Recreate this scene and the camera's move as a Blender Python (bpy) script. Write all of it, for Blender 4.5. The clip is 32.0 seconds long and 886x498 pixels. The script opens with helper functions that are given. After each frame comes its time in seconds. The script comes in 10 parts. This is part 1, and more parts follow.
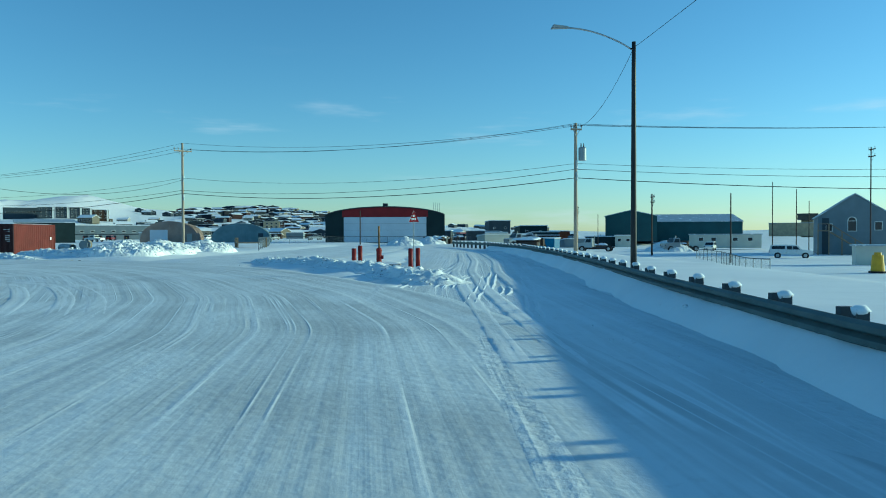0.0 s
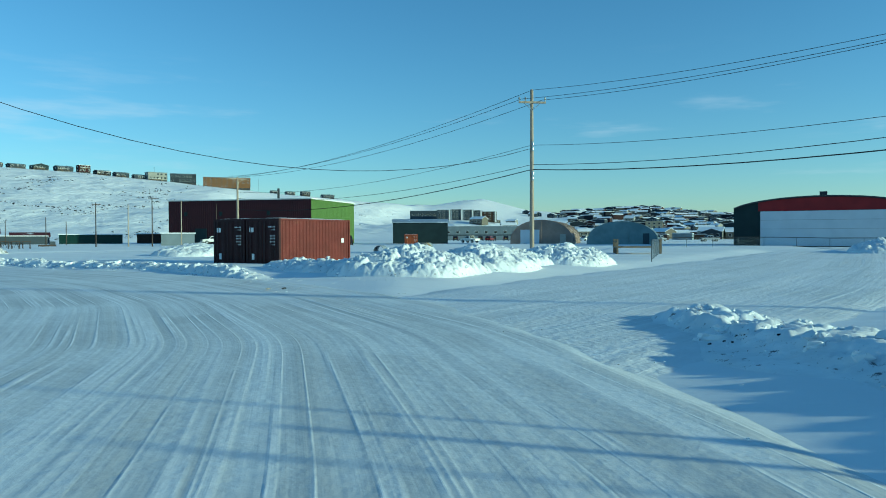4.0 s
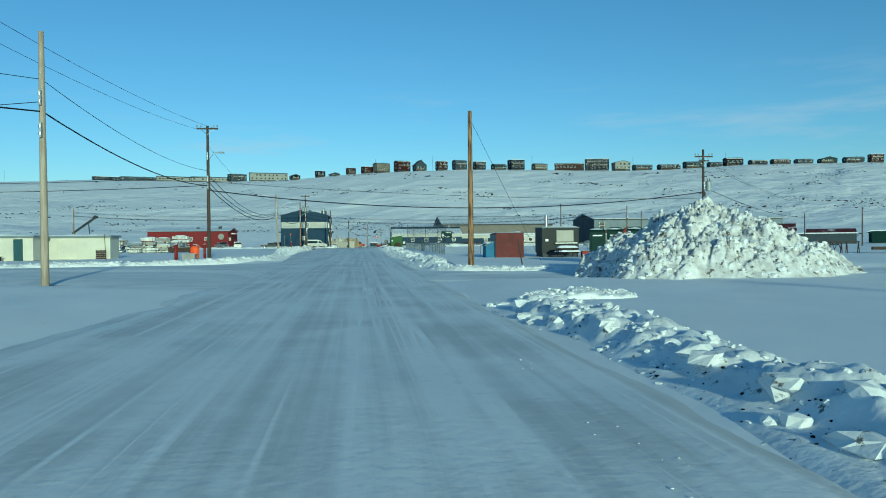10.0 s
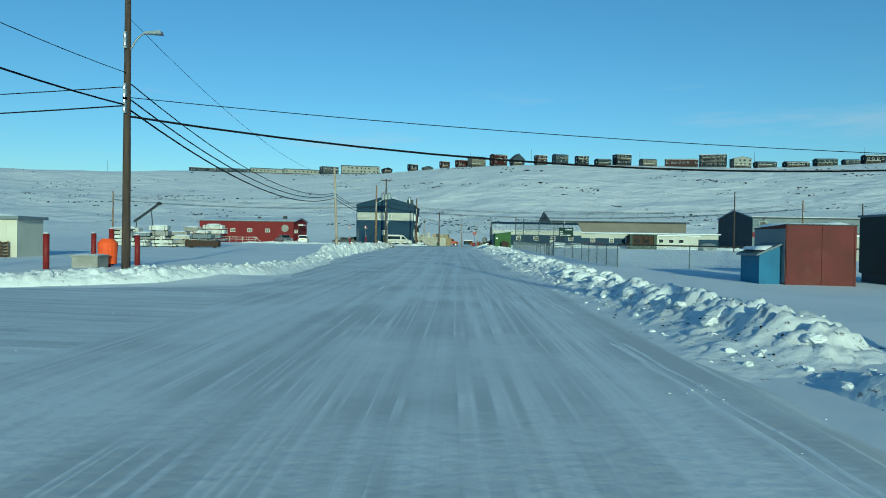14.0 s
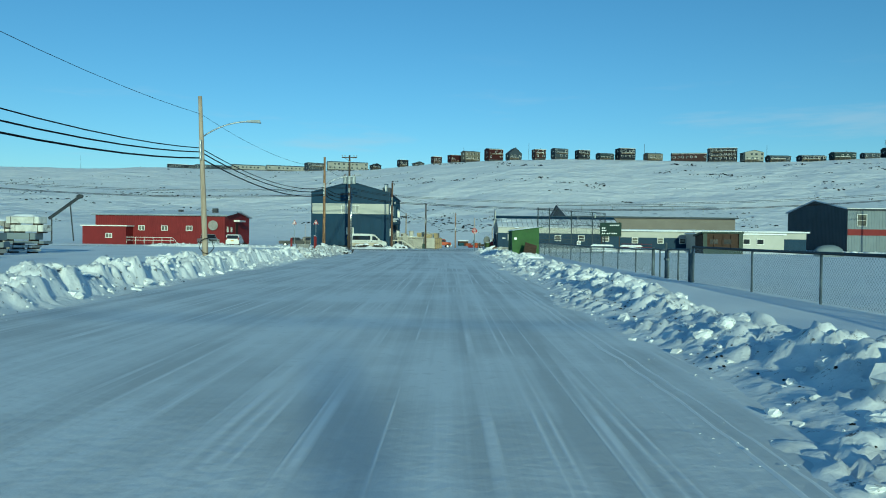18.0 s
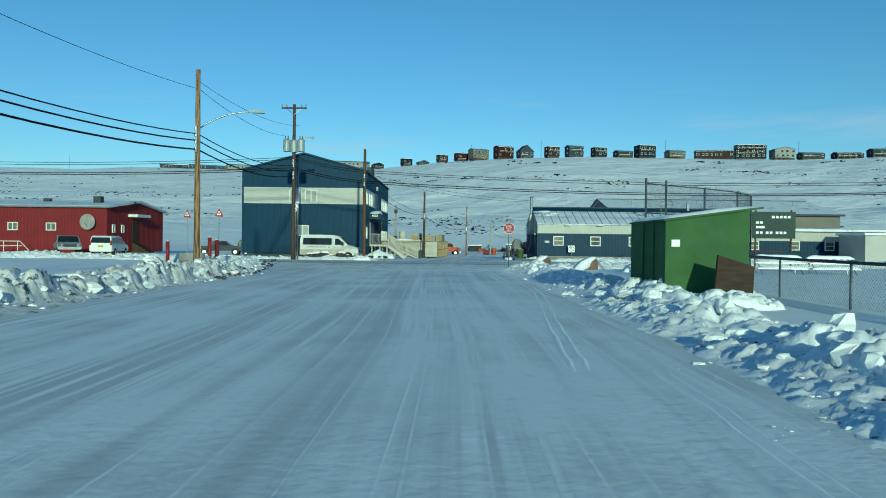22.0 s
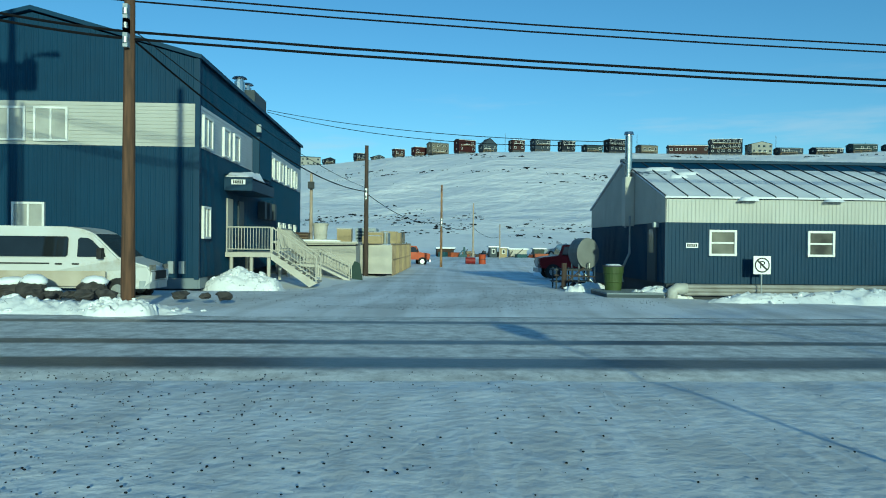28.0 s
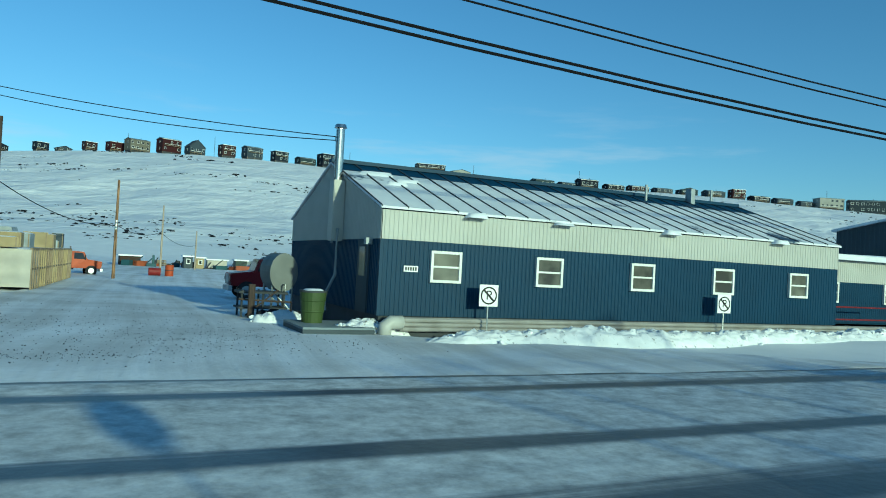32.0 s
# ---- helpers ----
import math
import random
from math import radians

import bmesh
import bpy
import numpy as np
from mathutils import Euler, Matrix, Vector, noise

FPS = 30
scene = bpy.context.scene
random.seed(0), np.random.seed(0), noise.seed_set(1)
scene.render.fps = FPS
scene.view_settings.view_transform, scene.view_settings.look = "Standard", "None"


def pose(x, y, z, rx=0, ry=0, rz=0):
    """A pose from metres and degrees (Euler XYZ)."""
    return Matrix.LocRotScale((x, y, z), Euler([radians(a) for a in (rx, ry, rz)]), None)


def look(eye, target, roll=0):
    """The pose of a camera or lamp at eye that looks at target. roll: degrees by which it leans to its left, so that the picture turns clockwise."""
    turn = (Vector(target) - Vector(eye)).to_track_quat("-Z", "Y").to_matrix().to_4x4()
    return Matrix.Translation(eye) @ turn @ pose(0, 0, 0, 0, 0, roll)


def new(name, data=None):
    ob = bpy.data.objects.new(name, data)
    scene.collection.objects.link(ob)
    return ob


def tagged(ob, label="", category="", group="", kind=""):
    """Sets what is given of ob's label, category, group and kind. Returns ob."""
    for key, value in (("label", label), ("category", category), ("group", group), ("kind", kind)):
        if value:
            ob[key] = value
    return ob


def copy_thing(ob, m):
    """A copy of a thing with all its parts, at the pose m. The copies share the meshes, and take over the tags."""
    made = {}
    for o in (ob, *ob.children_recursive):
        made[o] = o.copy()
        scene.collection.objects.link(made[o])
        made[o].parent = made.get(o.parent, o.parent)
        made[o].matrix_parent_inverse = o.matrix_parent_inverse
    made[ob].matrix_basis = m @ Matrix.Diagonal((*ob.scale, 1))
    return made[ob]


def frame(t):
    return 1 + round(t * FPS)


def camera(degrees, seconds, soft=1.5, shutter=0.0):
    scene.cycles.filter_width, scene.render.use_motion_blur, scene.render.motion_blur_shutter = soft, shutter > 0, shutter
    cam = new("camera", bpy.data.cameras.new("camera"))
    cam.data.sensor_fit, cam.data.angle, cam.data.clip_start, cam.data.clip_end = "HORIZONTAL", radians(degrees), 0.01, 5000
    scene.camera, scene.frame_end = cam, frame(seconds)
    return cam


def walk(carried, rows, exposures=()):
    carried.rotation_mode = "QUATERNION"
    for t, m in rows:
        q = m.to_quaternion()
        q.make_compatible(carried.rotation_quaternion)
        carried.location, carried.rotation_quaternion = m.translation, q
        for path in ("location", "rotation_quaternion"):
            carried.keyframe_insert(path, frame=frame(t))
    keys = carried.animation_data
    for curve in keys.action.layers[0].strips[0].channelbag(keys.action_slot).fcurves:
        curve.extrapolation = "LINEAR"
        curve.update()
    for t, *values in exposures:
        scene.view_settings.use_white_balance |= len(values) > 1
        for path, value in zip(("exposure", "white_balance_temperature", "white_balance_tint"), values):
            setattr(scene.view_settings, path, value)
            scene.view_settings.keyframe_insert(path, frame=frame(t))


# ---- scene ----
# ---- the camera in the cab of a truck, and its drive ----
cam = camera(62.40, 32.0, soft=1.0)
walk(cam, [
    (0.0, pose(-50.75, -72.54, 1.54, 88.91, 0.23, -91.67)), (0.5, pose(-46.70, -72.40, 1.52, 88.90, 0.46, -89.67)),
    (1.0, pose(-42.71, -72.11, 1.51, 88.89, 0.60, -87.10)), (1.5, pose(-38.84, -71.60, 1.51, 88.90, 0.64, -83.93)),
    (2.0, pose(-35.12, -70.80, 1.51, 88.95, 0.66, -80.24)), (2.5, pose(-31.49, -69.79, 1.52, 88.96, 0.42, -76.15)),
    (3.0, pose(-27.96, -68.55, 1.54, 88.98, 0.22, -71.81)), (3.5, pose(-24.53, -67.07, 1.55, 89.05, 0.14, -67.28)),
    (4.0, pose(-21.28, -65.28, 1.55, 89.07, 0.18, -62.50)), (4.5, pose(-18.19, -63.20, 1.55, 89.06, 0.33, -57.81)),
    (5.0, pose(-15.24, -60.84, 1.54, 89.05, 0.55, -53.27)), (5.5, pose(-12.45, -58.23, 1.54, 89.07, 0.83, -48.65)),
    (6.0, pose(-9.87, -55.39, 1.54, 89.16, 1.14, -43.39)), (6.5, pose(-7.57, -52.22, 1.56, 89.24, 1.48, -37.95)),
    (7.0, pose(-5.56, -48.85, 1.59, 89.33, 1.71, -32.44)), (7.5, pose(-3.89, -45.45, 1.62, 89.34, 1.77, -27.11)),
    (8.0, pose(-2.56, -41.94, 1.64, 89.37, 1.73, -22.01)), (8.5, pose(-1.50, -38.19, 1.66, 89.40, 1.48, -17.31)),
    (9.0, pose(-0.72, -34.21, 1.66, 89.38, 1.20, -13.08)), (9.5, pose(-0.20, -30.05, 1.65, 89.33, 0.94, -9.40)),
    (10.0, pose(0.14, -25.81, 1.64, 89.27, 0.59, -6.28)), (10.5, pose(0.30, -21.53, 1.62, 89.28, 0.19, -3.73)),
    (11.0, pose(0.32, -17.32, 1.59, 89.25, -0.20, -1.86)), (11.5, pose(0.28, -13.09, 1.56, 89.17, -0.37, -0.51)),
    (12.0, pose(0.19, -8.76, 1.54, 89.16, -0.45, 0.31)), (12.5, pose(0.10, -4.40, 1.53, 89.17, -0.53, 0.78)),
    (13.0, pose(0.00, 0.00, 1.53, 89.15, -0.63, 1.00)), (13.5, pose(-0.07, 4.40, 1.53, 89.17, -0.79, 1.09)),
    (14.0, pose(-0.11, 8.89, 1.54, 89.11, -0.86, 0.89)), (14.5, pose(-0.11, 13.47, 1.55, 89.10, -0.81, 0.59)),
    (15.0, pose(-0.07, 18.13, 1.56, 89.08, -0.71, 0.28)), (15.5, pose(-0.00, 22.85, 1.58, 89.05, -0.61, 0.10)),
    (16.0, pose(0.07, 27.57, 1.59, 89.02, -0.56, 0.09)), (16.5, pose(0.13, 32.29, 1.59, 89.01, -0.58, 0.19)),
    (17.0, pose(0.13, 36.94, 1.59, 89.04, -0.72, 0.22)), (17.5, pose(0.13, 41.57, 1.57, 89.08, -0.76, 0.28)),
    (18.0, pose(0.14, 46.17, 1.55, 89.11, -0.71, 0.34)), (18.5, pose(0.14, 50.79, 1.52, 89.16, -0.66, 0.42)),
    (19.0, pose(0.12, 55.43, 1.50, 89.21, -0.71, 0.44)), (19.5, pose(0.13, 60.09, 1.49, 89.20, -0.72, 0.49)),
    (20.0, pose(0.11, 64.69, 1.49, 89.23, -0.67, 0.57)), (20.5, pose(0.08, 69.27, 1.50, 89.24, -0.67, 0.62)),
    (21.0, pose(0.04, 73.85, 1.51, 89.23, -0.73, 0.68)), (21.5, pose(-0.02, 78.46, 1.52, 89.29, -0.79, 0.74)),
    (22.0, pose(-0.11, 83.11, 1.53, 89.39, -0.70, 0.82)), (22.5, pose(-0.23, 87.74, 1.52, 89.40, -0.67, 0.87)),
    (23.0, pose(-0.41, 92.28, 1.50, 89.39, -0.58, 0.91)), (23.5, pose(-0.56, 96.63, 1.49, 89.45, -0.61, 0.87)),
    (24.0, pose(-0.66, 100.75, 1.48, 89.52, -0.56, 0.79)), (24.5, pose(-0.76, 104.60, 1.48, 89.56, -0.46, 0.68)),
    (25.0, pose(-0.87, 108.15, 1.50, 89.62, -0.38, 0.59)), (25.5, pose(-0.97, 111.38, 1.52, 89.67, -0.34, 0.40)),
    (26.0, pose(-1.05, 114.28, 1.55, 89.69, -0.34, 0.05)), (26.5, pose(-1.09, 116.84, 1.57, 89.68, -0.37, -0.45)),
    (27.0, pose(-1.06, 119.05, 1.58, 89.61, -0.45, -1.03)), (27.5, pose(-1.00, 120.96, 1.59, 89.55, -0.53, -1.77)),
    (28.0, pose(-0.91, 122.58, 1.61, 89.48, -0.59, -2.60)), (28.5, pose(-0.81, 123.92, 1.63, 89.54, -0.66, -3.49)),
    (29.0, pose(-0.68, 124.99, 1.65, 89.72, -0.71, -4.90)), (29.5, pose(-0.52, 125.77, 1.67, 89.97, -0.89, -6.80)),
    (30.0, pose(-0.36, 126.30, 1.69, 90.18, -1.20, -8.94)), (30.5, pose(-0.19, 126.67, 1.72, 90.45, -1.67, -11.50)),
    (31.0, pose(-0.01, 127.02, 1.73, 90.73, -2.21, -14.89)), (31.5, pose(0.30, 127.43, 1.74, 90.97, -2.69, -19.58)),
    (32.0, pose(0.78, 127.92, 1.74, 91.23, -3.11, -25.08)),
], exposures=[(0.0, 0.48, 4610, -20), (4.0, 0.43, 4610, -20), (7.0, 0.22, 4610, -20), (9.0, 0.04, 4610, -20), (24.0, 0.04, 4610, -20), (27.0, 0.18, 4610, -20), (32.0, 0.22, 4610, -20)])

# ---- light: a low winter sun behind the drive, clear sky ----
SUN_BEARING, SUN_HEIGHT = 169.5, 12.0
world = bpy.data.worlds.new("world")
scene.world = world
world.use_nodes = True
wn = world.node_tree
wn.nodes.clear()
sky = wn.nodes.new("ShaderNodeTexSky")
sky.sky_type = "NISHITA"
sky.sun_disc = False
sky.sun_elevation = radians(SUN_HEIGHT)
sky.sun_rotation = radians(SUN_BEARING)
sky.air_density, sky.dust_density, sky.ozone_density = 1.0, 0.2, 2.5
back = wn.nodes.new("ShaderNodeBackground")
back.inputs["Strength"].default_value = 0.1
wout = wn.nodes.new("ShaderNodeOutputWorld")
# a few thin wisps of high cloud low over the land
where = wn.nodes.new("ShaderNodeTexCoord")
flat = wn.nodes.new("ShaderNodeMapping")
flat.inputs["Scale"].default_value = (3.0, 3.0, 22.0)
wn.links.new(where.outputs["Generated"], flat.inputs["Vector"])
wisp = wn.nodes.new("ShaderNodeTexNoise")
wisp.inputs["Scale"].default_value, wisp.inputs["Detail"].default_value, wisp.inputs["Roughness"].default_value = 1.0, 5.0, 0.6
wn.links.new(flat.outputs[0], wisp.inputs["Vector"])
thin_ = wn.nodes.new("ShaderNodeMapRange")
thin_.interpolation_type = "SMOOTHSTEP"
thin_.inputs[1].default_value, thin_.inputs[2].default_value, thin_.inputs[4].default_value = 0.54, 0.74, 0.34
wn.links.new(wisp.outputs["Fac"], thin_.inputs[0])
parts_ = wn.nodes.new("ShaderNodeSeparateXYZ")
wn.links.new(where.outputs["Generated"], parts_.inputs[0])
low = wn.nodes.new("ShaderNodeMapRange")
low.interpolation_type = "SMOOTHSTEP"
low.inputs[1].default_value, low.inputs[2].default_value, low.inputs[3].default_value, low.inputs[4].default_value = 0.13, 0.26, 1.0, 0.0
wn.links.new(parts_.outputs[2], low.inputs[0])
much = wn.nodes.new("ShaderNodeMath")
much.operation = "MULTIPLY"
wn.links.new(thin_.outputs[0], much.inputs[0])
wn.links.new(low.outputs[0], much.inputs[1])
veil = wn.nodes.new("ShaderNodeMix")
veil.data_type = "RGBA"
veil.inputs[7].default_value = (6.2, 5.4, 5.2, 1)
wn.links.new(much.outputs[0], veil.inputs[0])
wn.links.new(sky.outputs[0], veil.inputs[6])
wn.links.new(veil.outputs[2], back.inputs["Color"])
wn.links.new(back.outputs[0], wout.inputs["Surface"])
sun = new("sun", bpy.data.lights.new("sun", "SUN"))
sun.data.energy, sun.data.angle, sun.data.color = 3.5, radians(1.1), (1.0, 0.845, 0.49)
sb, sh = radians(SUN_BEARING), radians(SUN_HEIGHT)
sun.matrix_world = look((100 * math.sin(sb), 100 * math.cos(sb), 100 * math.tan(sh)), (0, 0, 0))


# ---- helpers for materials and meshes ----
def lin(c):
    """Linear colour from 0..255 display values."""
    return tuple(((v / 255) / 12.92 if v / 255 <= 0.04045 else ((v / 255 + 0.055) / 1.055) ** 2.4) for v in c)


def material(name, a, b=None, scale=3.0, rough=0.7, metal=0.0, bump=0.0, fine=20.0, stretch=(1, 1, 1), vary=0.0,
             contrast=(0.35, 0.65), dirt=None, dirt_scale=0.7, dirt_at=(0.55, 0.75), spec=0.22, hill=0.0):
    """A surface: two tones by a noise at `scale`, a finer noise in the relief, and stains with a shape of their own."""
    m = bpy.data.materials.new(name)
    m.use_nodes = True
    nt = m.node_tree
    N, L = nt.nodes, nt.links
    bs = N["Principled BSDF"]
    bs.inputs["Roughness"].default_value, bs.inputs["Metallic"].default_value = rough, metal
    bs.inputs["Specular IOR Level"].default_value = spec
    b = b or tuple(v * 0.8 for v in a)
    geo = N.new("ShaderNodeNewGeometry")
    mp = N.new("ShaderNodeMapping")
    mp.inputs["Scale"].default_value = stretch
    L.new(geo.outputs["Position"], mp.inputs["Vector"])
    n1 = N.new("ShaderNodeTexNoise")
    n1.inputs["Scale"].default_value, n1.inputs["Detail"].default_value = scale, 5.0
    L.new(mp.outputs[0], n1.inputs["Vector"])
    r1 = N.new("ShaderNodeMapRange")
    r1.inputs[1].default_value, r1.inputs[2].default_value = contrast
    L.new(n1.outputs["Fac"], r1.inputs[0])
    mx = N.new("ShaderNodeMix")
    mx.data_type = "RGBA"
    mx.inputs[6].default_value, mx.inputs[7].default_value = (*a, 1), (*b, 1)
    L.new(r1.outputs[0], mx.inputs[0])
    col = mx.outputs[2]
    if dirt:
        n3 = N.new("ShaderNodeTexNoise")
        n3.inputs["Scale"].default_value, n3.inputs["Detail"].default_value, n3.inputs["Roughness"].default_value = dirt_scale, 8.0, 0.7
        L.new(geo.outputs["Position"], n3.inputs["Vector"])
        r3 = N.new("ShaderNodeMapRange")
        r3.inputs[1].default_value, r3.inputs[2].default_value = dirt_at
        L.new(n3.outputs["Fac"], r3.inputs[0])
        m3 = N.new("ShaderNodeMix")
        m3.data_type = "RGBA"
        m3.inputs[7].default_value = (*dirt, 1)
        L.new(col, m3.inputs[6])
        L.new(r3.outputs[0], m3.inputs[0])
        col = m3.outputs[2]
    if vary:
        oi = N.new("ShaderNodeObjectInfo")
        rv = N.new("ShaderNodeMapRange")
        rv.inputs[3].default_value, rv.inputs[4].default_value = 1 - vary, 1 + vary
        L.new(oi.outputs["Random"], rv.inputs[0])
        hs = N.new("ShaderNodeHueSaturation")
        L.new(rv.outputs[0], hs.inputs["Value"])
        L.new(col, hs.inputs["Color"])
        col = hs.outputs[0]
    L.new(col, bs.inputs["Base Color"])
    if bump:
        n2 = N.new("ShaderNodeTexNoise")
        n2.inputs["Scale"].default_value, n2.inputs["Detail"].default_value = fine, 6.0
        L.new(mp.outputs[0], n2.inputs["Vector"])
        bp = N.new("ShaderNodeBump")
        bp.inputs["Strength"].default_value, bp.inputs["Distance"].default_value = min(1, bump * 10), bump
        L.new(n2.outputs["Fac"], bp.inputs["Height"])
        L.new(bp.outputs[0], bs.inputs["Normal"])
        if hill:
            sp = N.new("ShaderNodeSeparateXYZ")
            L.new(geo.outputs["Position"], sp.inputs[0])
            rise = N.new("ShaderNodeMapRange")
            rise.inputs[1].default_value, rise.inputs[2].default_value, rise.inputs[3].default_value, rise.inputs[4].default_value = 1.0, 8.0, 0.0, 1.0
            L.new(sp.outputs[2], rise.inputs[0])
            mh = N.new("ShaderNodeMapping")
            mh.inputs["Scale"].default_value = (1.0, 1.0, 1.0)
            L.new(geo.outputs["Position"], mh.inputs["Vector"])
            drift = N.new("ShaderNodeTexNoise")
            drift.inputs["Scale"].default_value, drift.inputs["Detail"].default_value, drift.inputs["Roughness"].default_value = 0.042, 8.0, 0.58
            L.new(mh.outputs[0], drift.inputs["Vector"])
            bh = N.new("ShaderNodeBump")
            bh.inputs["Distance"].default_value = hill
            L.new(rise.outputs[0], bh.inputs["Strength"])
            L.new(drift.outputs["Fac"], bh.inputs["Height"])
            L.new(bp.outputs[0], bh.inputs["Normal"])
            L.new(bh.outputs[0], bs.inputs["Normal"])
    return m


class B:
    """A mesh in the making: corners and faces of boxes, tubes, slabs and sheets."""

    def __init__(self):
        self.v, self.f = [], []

    def add(self, vs, fs):
        k = len(self.v)
        self.v += [tuple(p) for p in vs]
        self.f += [tuple(k + i for i in q) for q in fs]
        return self

    def box(self, x0, y0, z0, x1, y1, z1, taper=0.0):
        t = taper
        vs = [(x0, y0, z0), (x1, y0, z0), (x1, y1, z0), (x0, y1, z0), (x0 + t, y0 + t, z1), (x1 - t, y0 + t, z1), (x1 - t, y1 - t, z1), (x0 + t, y1 - t, z1)]
        return self.add(vs, [(3, 2, 1, 0), (4, 5, 6, 7), (0, 1, 5, 4), (1, 2, 6, 5), (2, 3, 7, 6), (3, 0, 4, 7)])

    def tube(self, p0, p1, r0, r1=None, n=8, caps=True):
        r1 = r0 if r1 is None else r1
        p0, p1 = Vector(p0), Vector(p1)
        d = (p1 - p0).normalized()
        a = d.orthogonal().normalized()
        c = d.cross(a)
        ring = [(math.cos(2 * math.pi * i / n), math.sin(2 * math.pi * i / n)) for i in range(n)]
        vs = [p0 + (a * x + c * y) * r0 for x, y in ring] + [p1 + (a * x + c * y) * r1 for x, y in ring]
        fs = [(i, (i + 1) % n, n + (i + 1) % n, n + i) for i in range(n)]
        if caps:
            fs += [tuple(range(n - 1, -1, -1)), tuple(range(n, 2 * n))]
        return self.add(vs, fs)

    def path(self, pts, r, n=6):
        """A tube along points."""
        pts = [Vector(p) for p in pts]
        vs, fs = [], []
        for i, p in enumerate(pts):
            d = (pts[min(i + 1, len(pts) - 1)] - pts[max(i - 1, 0)]).normalized()
            a = d.cross(Vector((0, 0, 1)))
            a = a.normalized() if a.length > 0.05 else d.orthogonal().normalized()
            c = d.cross(a)
            vs += [p + (a * math.cos(2 * math.pi * j / n) + c * math.sin(2 * math.pi * j / n)) * r for j in range(n)]
        for i in range(len(pts) - 1):
            fs += [(i * n + j, i * n + (j + 1) % n, (i + 1) * n + (j + 1) % n, (i + 1) * n + j) for j in range(n)]
        fs += [tuple(range(n - 1, -1, -1)), tuple(range((len(pts) - 1) * n, len(pts) * n))]
        return self.add(vs, fs)

    def shaft(self, rings, n=14):
        """One tapered round shaft through (point, radius) rings that lie level."""
        vs = [(p[0] + r * math.cos(2 * math.pi * j / n), p[1] + r * math.sin(2 * math.pi * j / n), p[2]) for p, r in rings for j in range(n)]
        fs = [(i * n + j, i * n + (j + 1) % n, (i + 1) * n + (j + 1) % n, (i + 1) * n + j) for i in range(len(rings) - 1) for j in range(n)]
        fs += [tuple(range(n - 1, -1, -1)), tuple(range((len(rings) - 1) * n, len(rings) * n))]
        return self.add(vs, fs)

    def slab(self, outline, axis, a, b):
        """An outline of (u, v) drawn out along an axis from a to b."""
        def at(u, v, w):
            return {"x": (w, u, v), "y": (u, w, v), "z": (u, v, w)}[axis]
        n = len(outline)
        vs = [at(u, v, a) for u, v in outline] + [at(u, v, b) for u, v in outline]
        fs = [(i, (i + 1) % n, n + (i + 1) % n, n + i) for i in range(n)] + [tuple(range(n - 1, -1, -1)), tuple(range(n, 2 * n))]
        return self.add(vs, fs)

    def ball(self, c, rx, ry, rz, n=8, m=5, rough=0.0, rnd=None):
        vs, fs = [(c[0], c[1], c[2] - rz)], []
        for i in range(1, m):
            th = math.pi * i / m
            for j in range(n):
                ph = 2 * math.pi * (j + 0.5 * (i % 2)) / n
                k = 1 + (rnd.uniform(-rough, rough) if rough else 0)
                vs.append((c[0] + rx * k * math.sin(th) * math.cos(ph), c[1] + ry * k * math.sin(th) * math.sin(ph), c[2] - rz * k * math.cos(th)))
        vs.append((c[0], c[1], c[2] + rz))
        e = len(vs) - 1
        for j in range(n):
            fs.append((0, 1 + (j + 1) % n, 1 + j))
            fs.append((e, e - n + j, e - n + (j + 1) % n))
            for i in range(m - 2):
                fs.append((1 + i * n + j, 1 + i * n + (j + 1) % n, 1 + (i + 1) * n + (j + 1) % n, 1 + (i + 1) * n + j))
        return self.add(vs, fs)

    def corrugated(self, p0, p1, z0, z1, pitch=0.2, depth=0.025, out=1, top=None):
        """A ribbed metal sheet that stands on the line p0-p1; top(s) gives its upper edge."""
        p0, p1 = Vector(p0), Vector(p1)
        ln = (p1 - p0).length
        d = (p1 - p0) / ln
        nrm = Vector((d.y, -d.x)) * out
        n = max(1, round(ln / pitch))
        vs, fs, cuts = [], [], []
        for i in range(n):
            for q, o in ((0.0, 0), (0.45, 0), (0.55, 1), (0.9, 1)):
                cuts.append(((i + q) * ln / n, o))
        cuts.append((ln, 0))
        for s, o in cuts:
            q = p0 + d * s + nrm * (o * depth)
            vs += [(q.x, q.y, z0), (q.x, q.y, top(s) if top else z1)]
        for i in range(len(cuts) - 1):
            fs.append((2 * i, 2 * i + 2, 2 * i + 3, 2 * i + 1))
        return self.add(vs, fs)

    def mesh(self, name, smooth=False, bevel=0.0):
        me = bpy.data.meshes.new(name)
        me.from_pydata(self.v, [], self.f)
        bm = bmesh.new()
        bm.from_mesh(me)
        bmesh.ops.recalc_face_normals(bm, faces=bm.faces[:])
        if bevel:
            bmesh.ops.bevel(bm, geom=bm.edges[:], offset=bevel, segments=2, affect="EDGES", clamp_overlap=True)
        bm.to_mesh(me)
        bm.free()
        if smooth:
            me.polygons.foreach_set("use_smooth", [True] * len(me.polygons))
        return me


def part(name, b, mat, parent=None, label="", smooth=False, bevel=0.0):
    ob = new(name, b.mesh(name, smooth, bevel))
    ob.data.materials.append(mat)
    if parent is not None:
        ob.parent = parent
    if label:
        ob["label"] = label
    return ob


def again(ob, parent, x=0, y=0, z=0, rz=0):
    """One more piece on the same mesh."""
    o = new(ob.name.split(".")[0], ob.data)
    o.parent = parent
    o.matrix_basis = pose(x, y, z, 0, 0, rz)
    return o


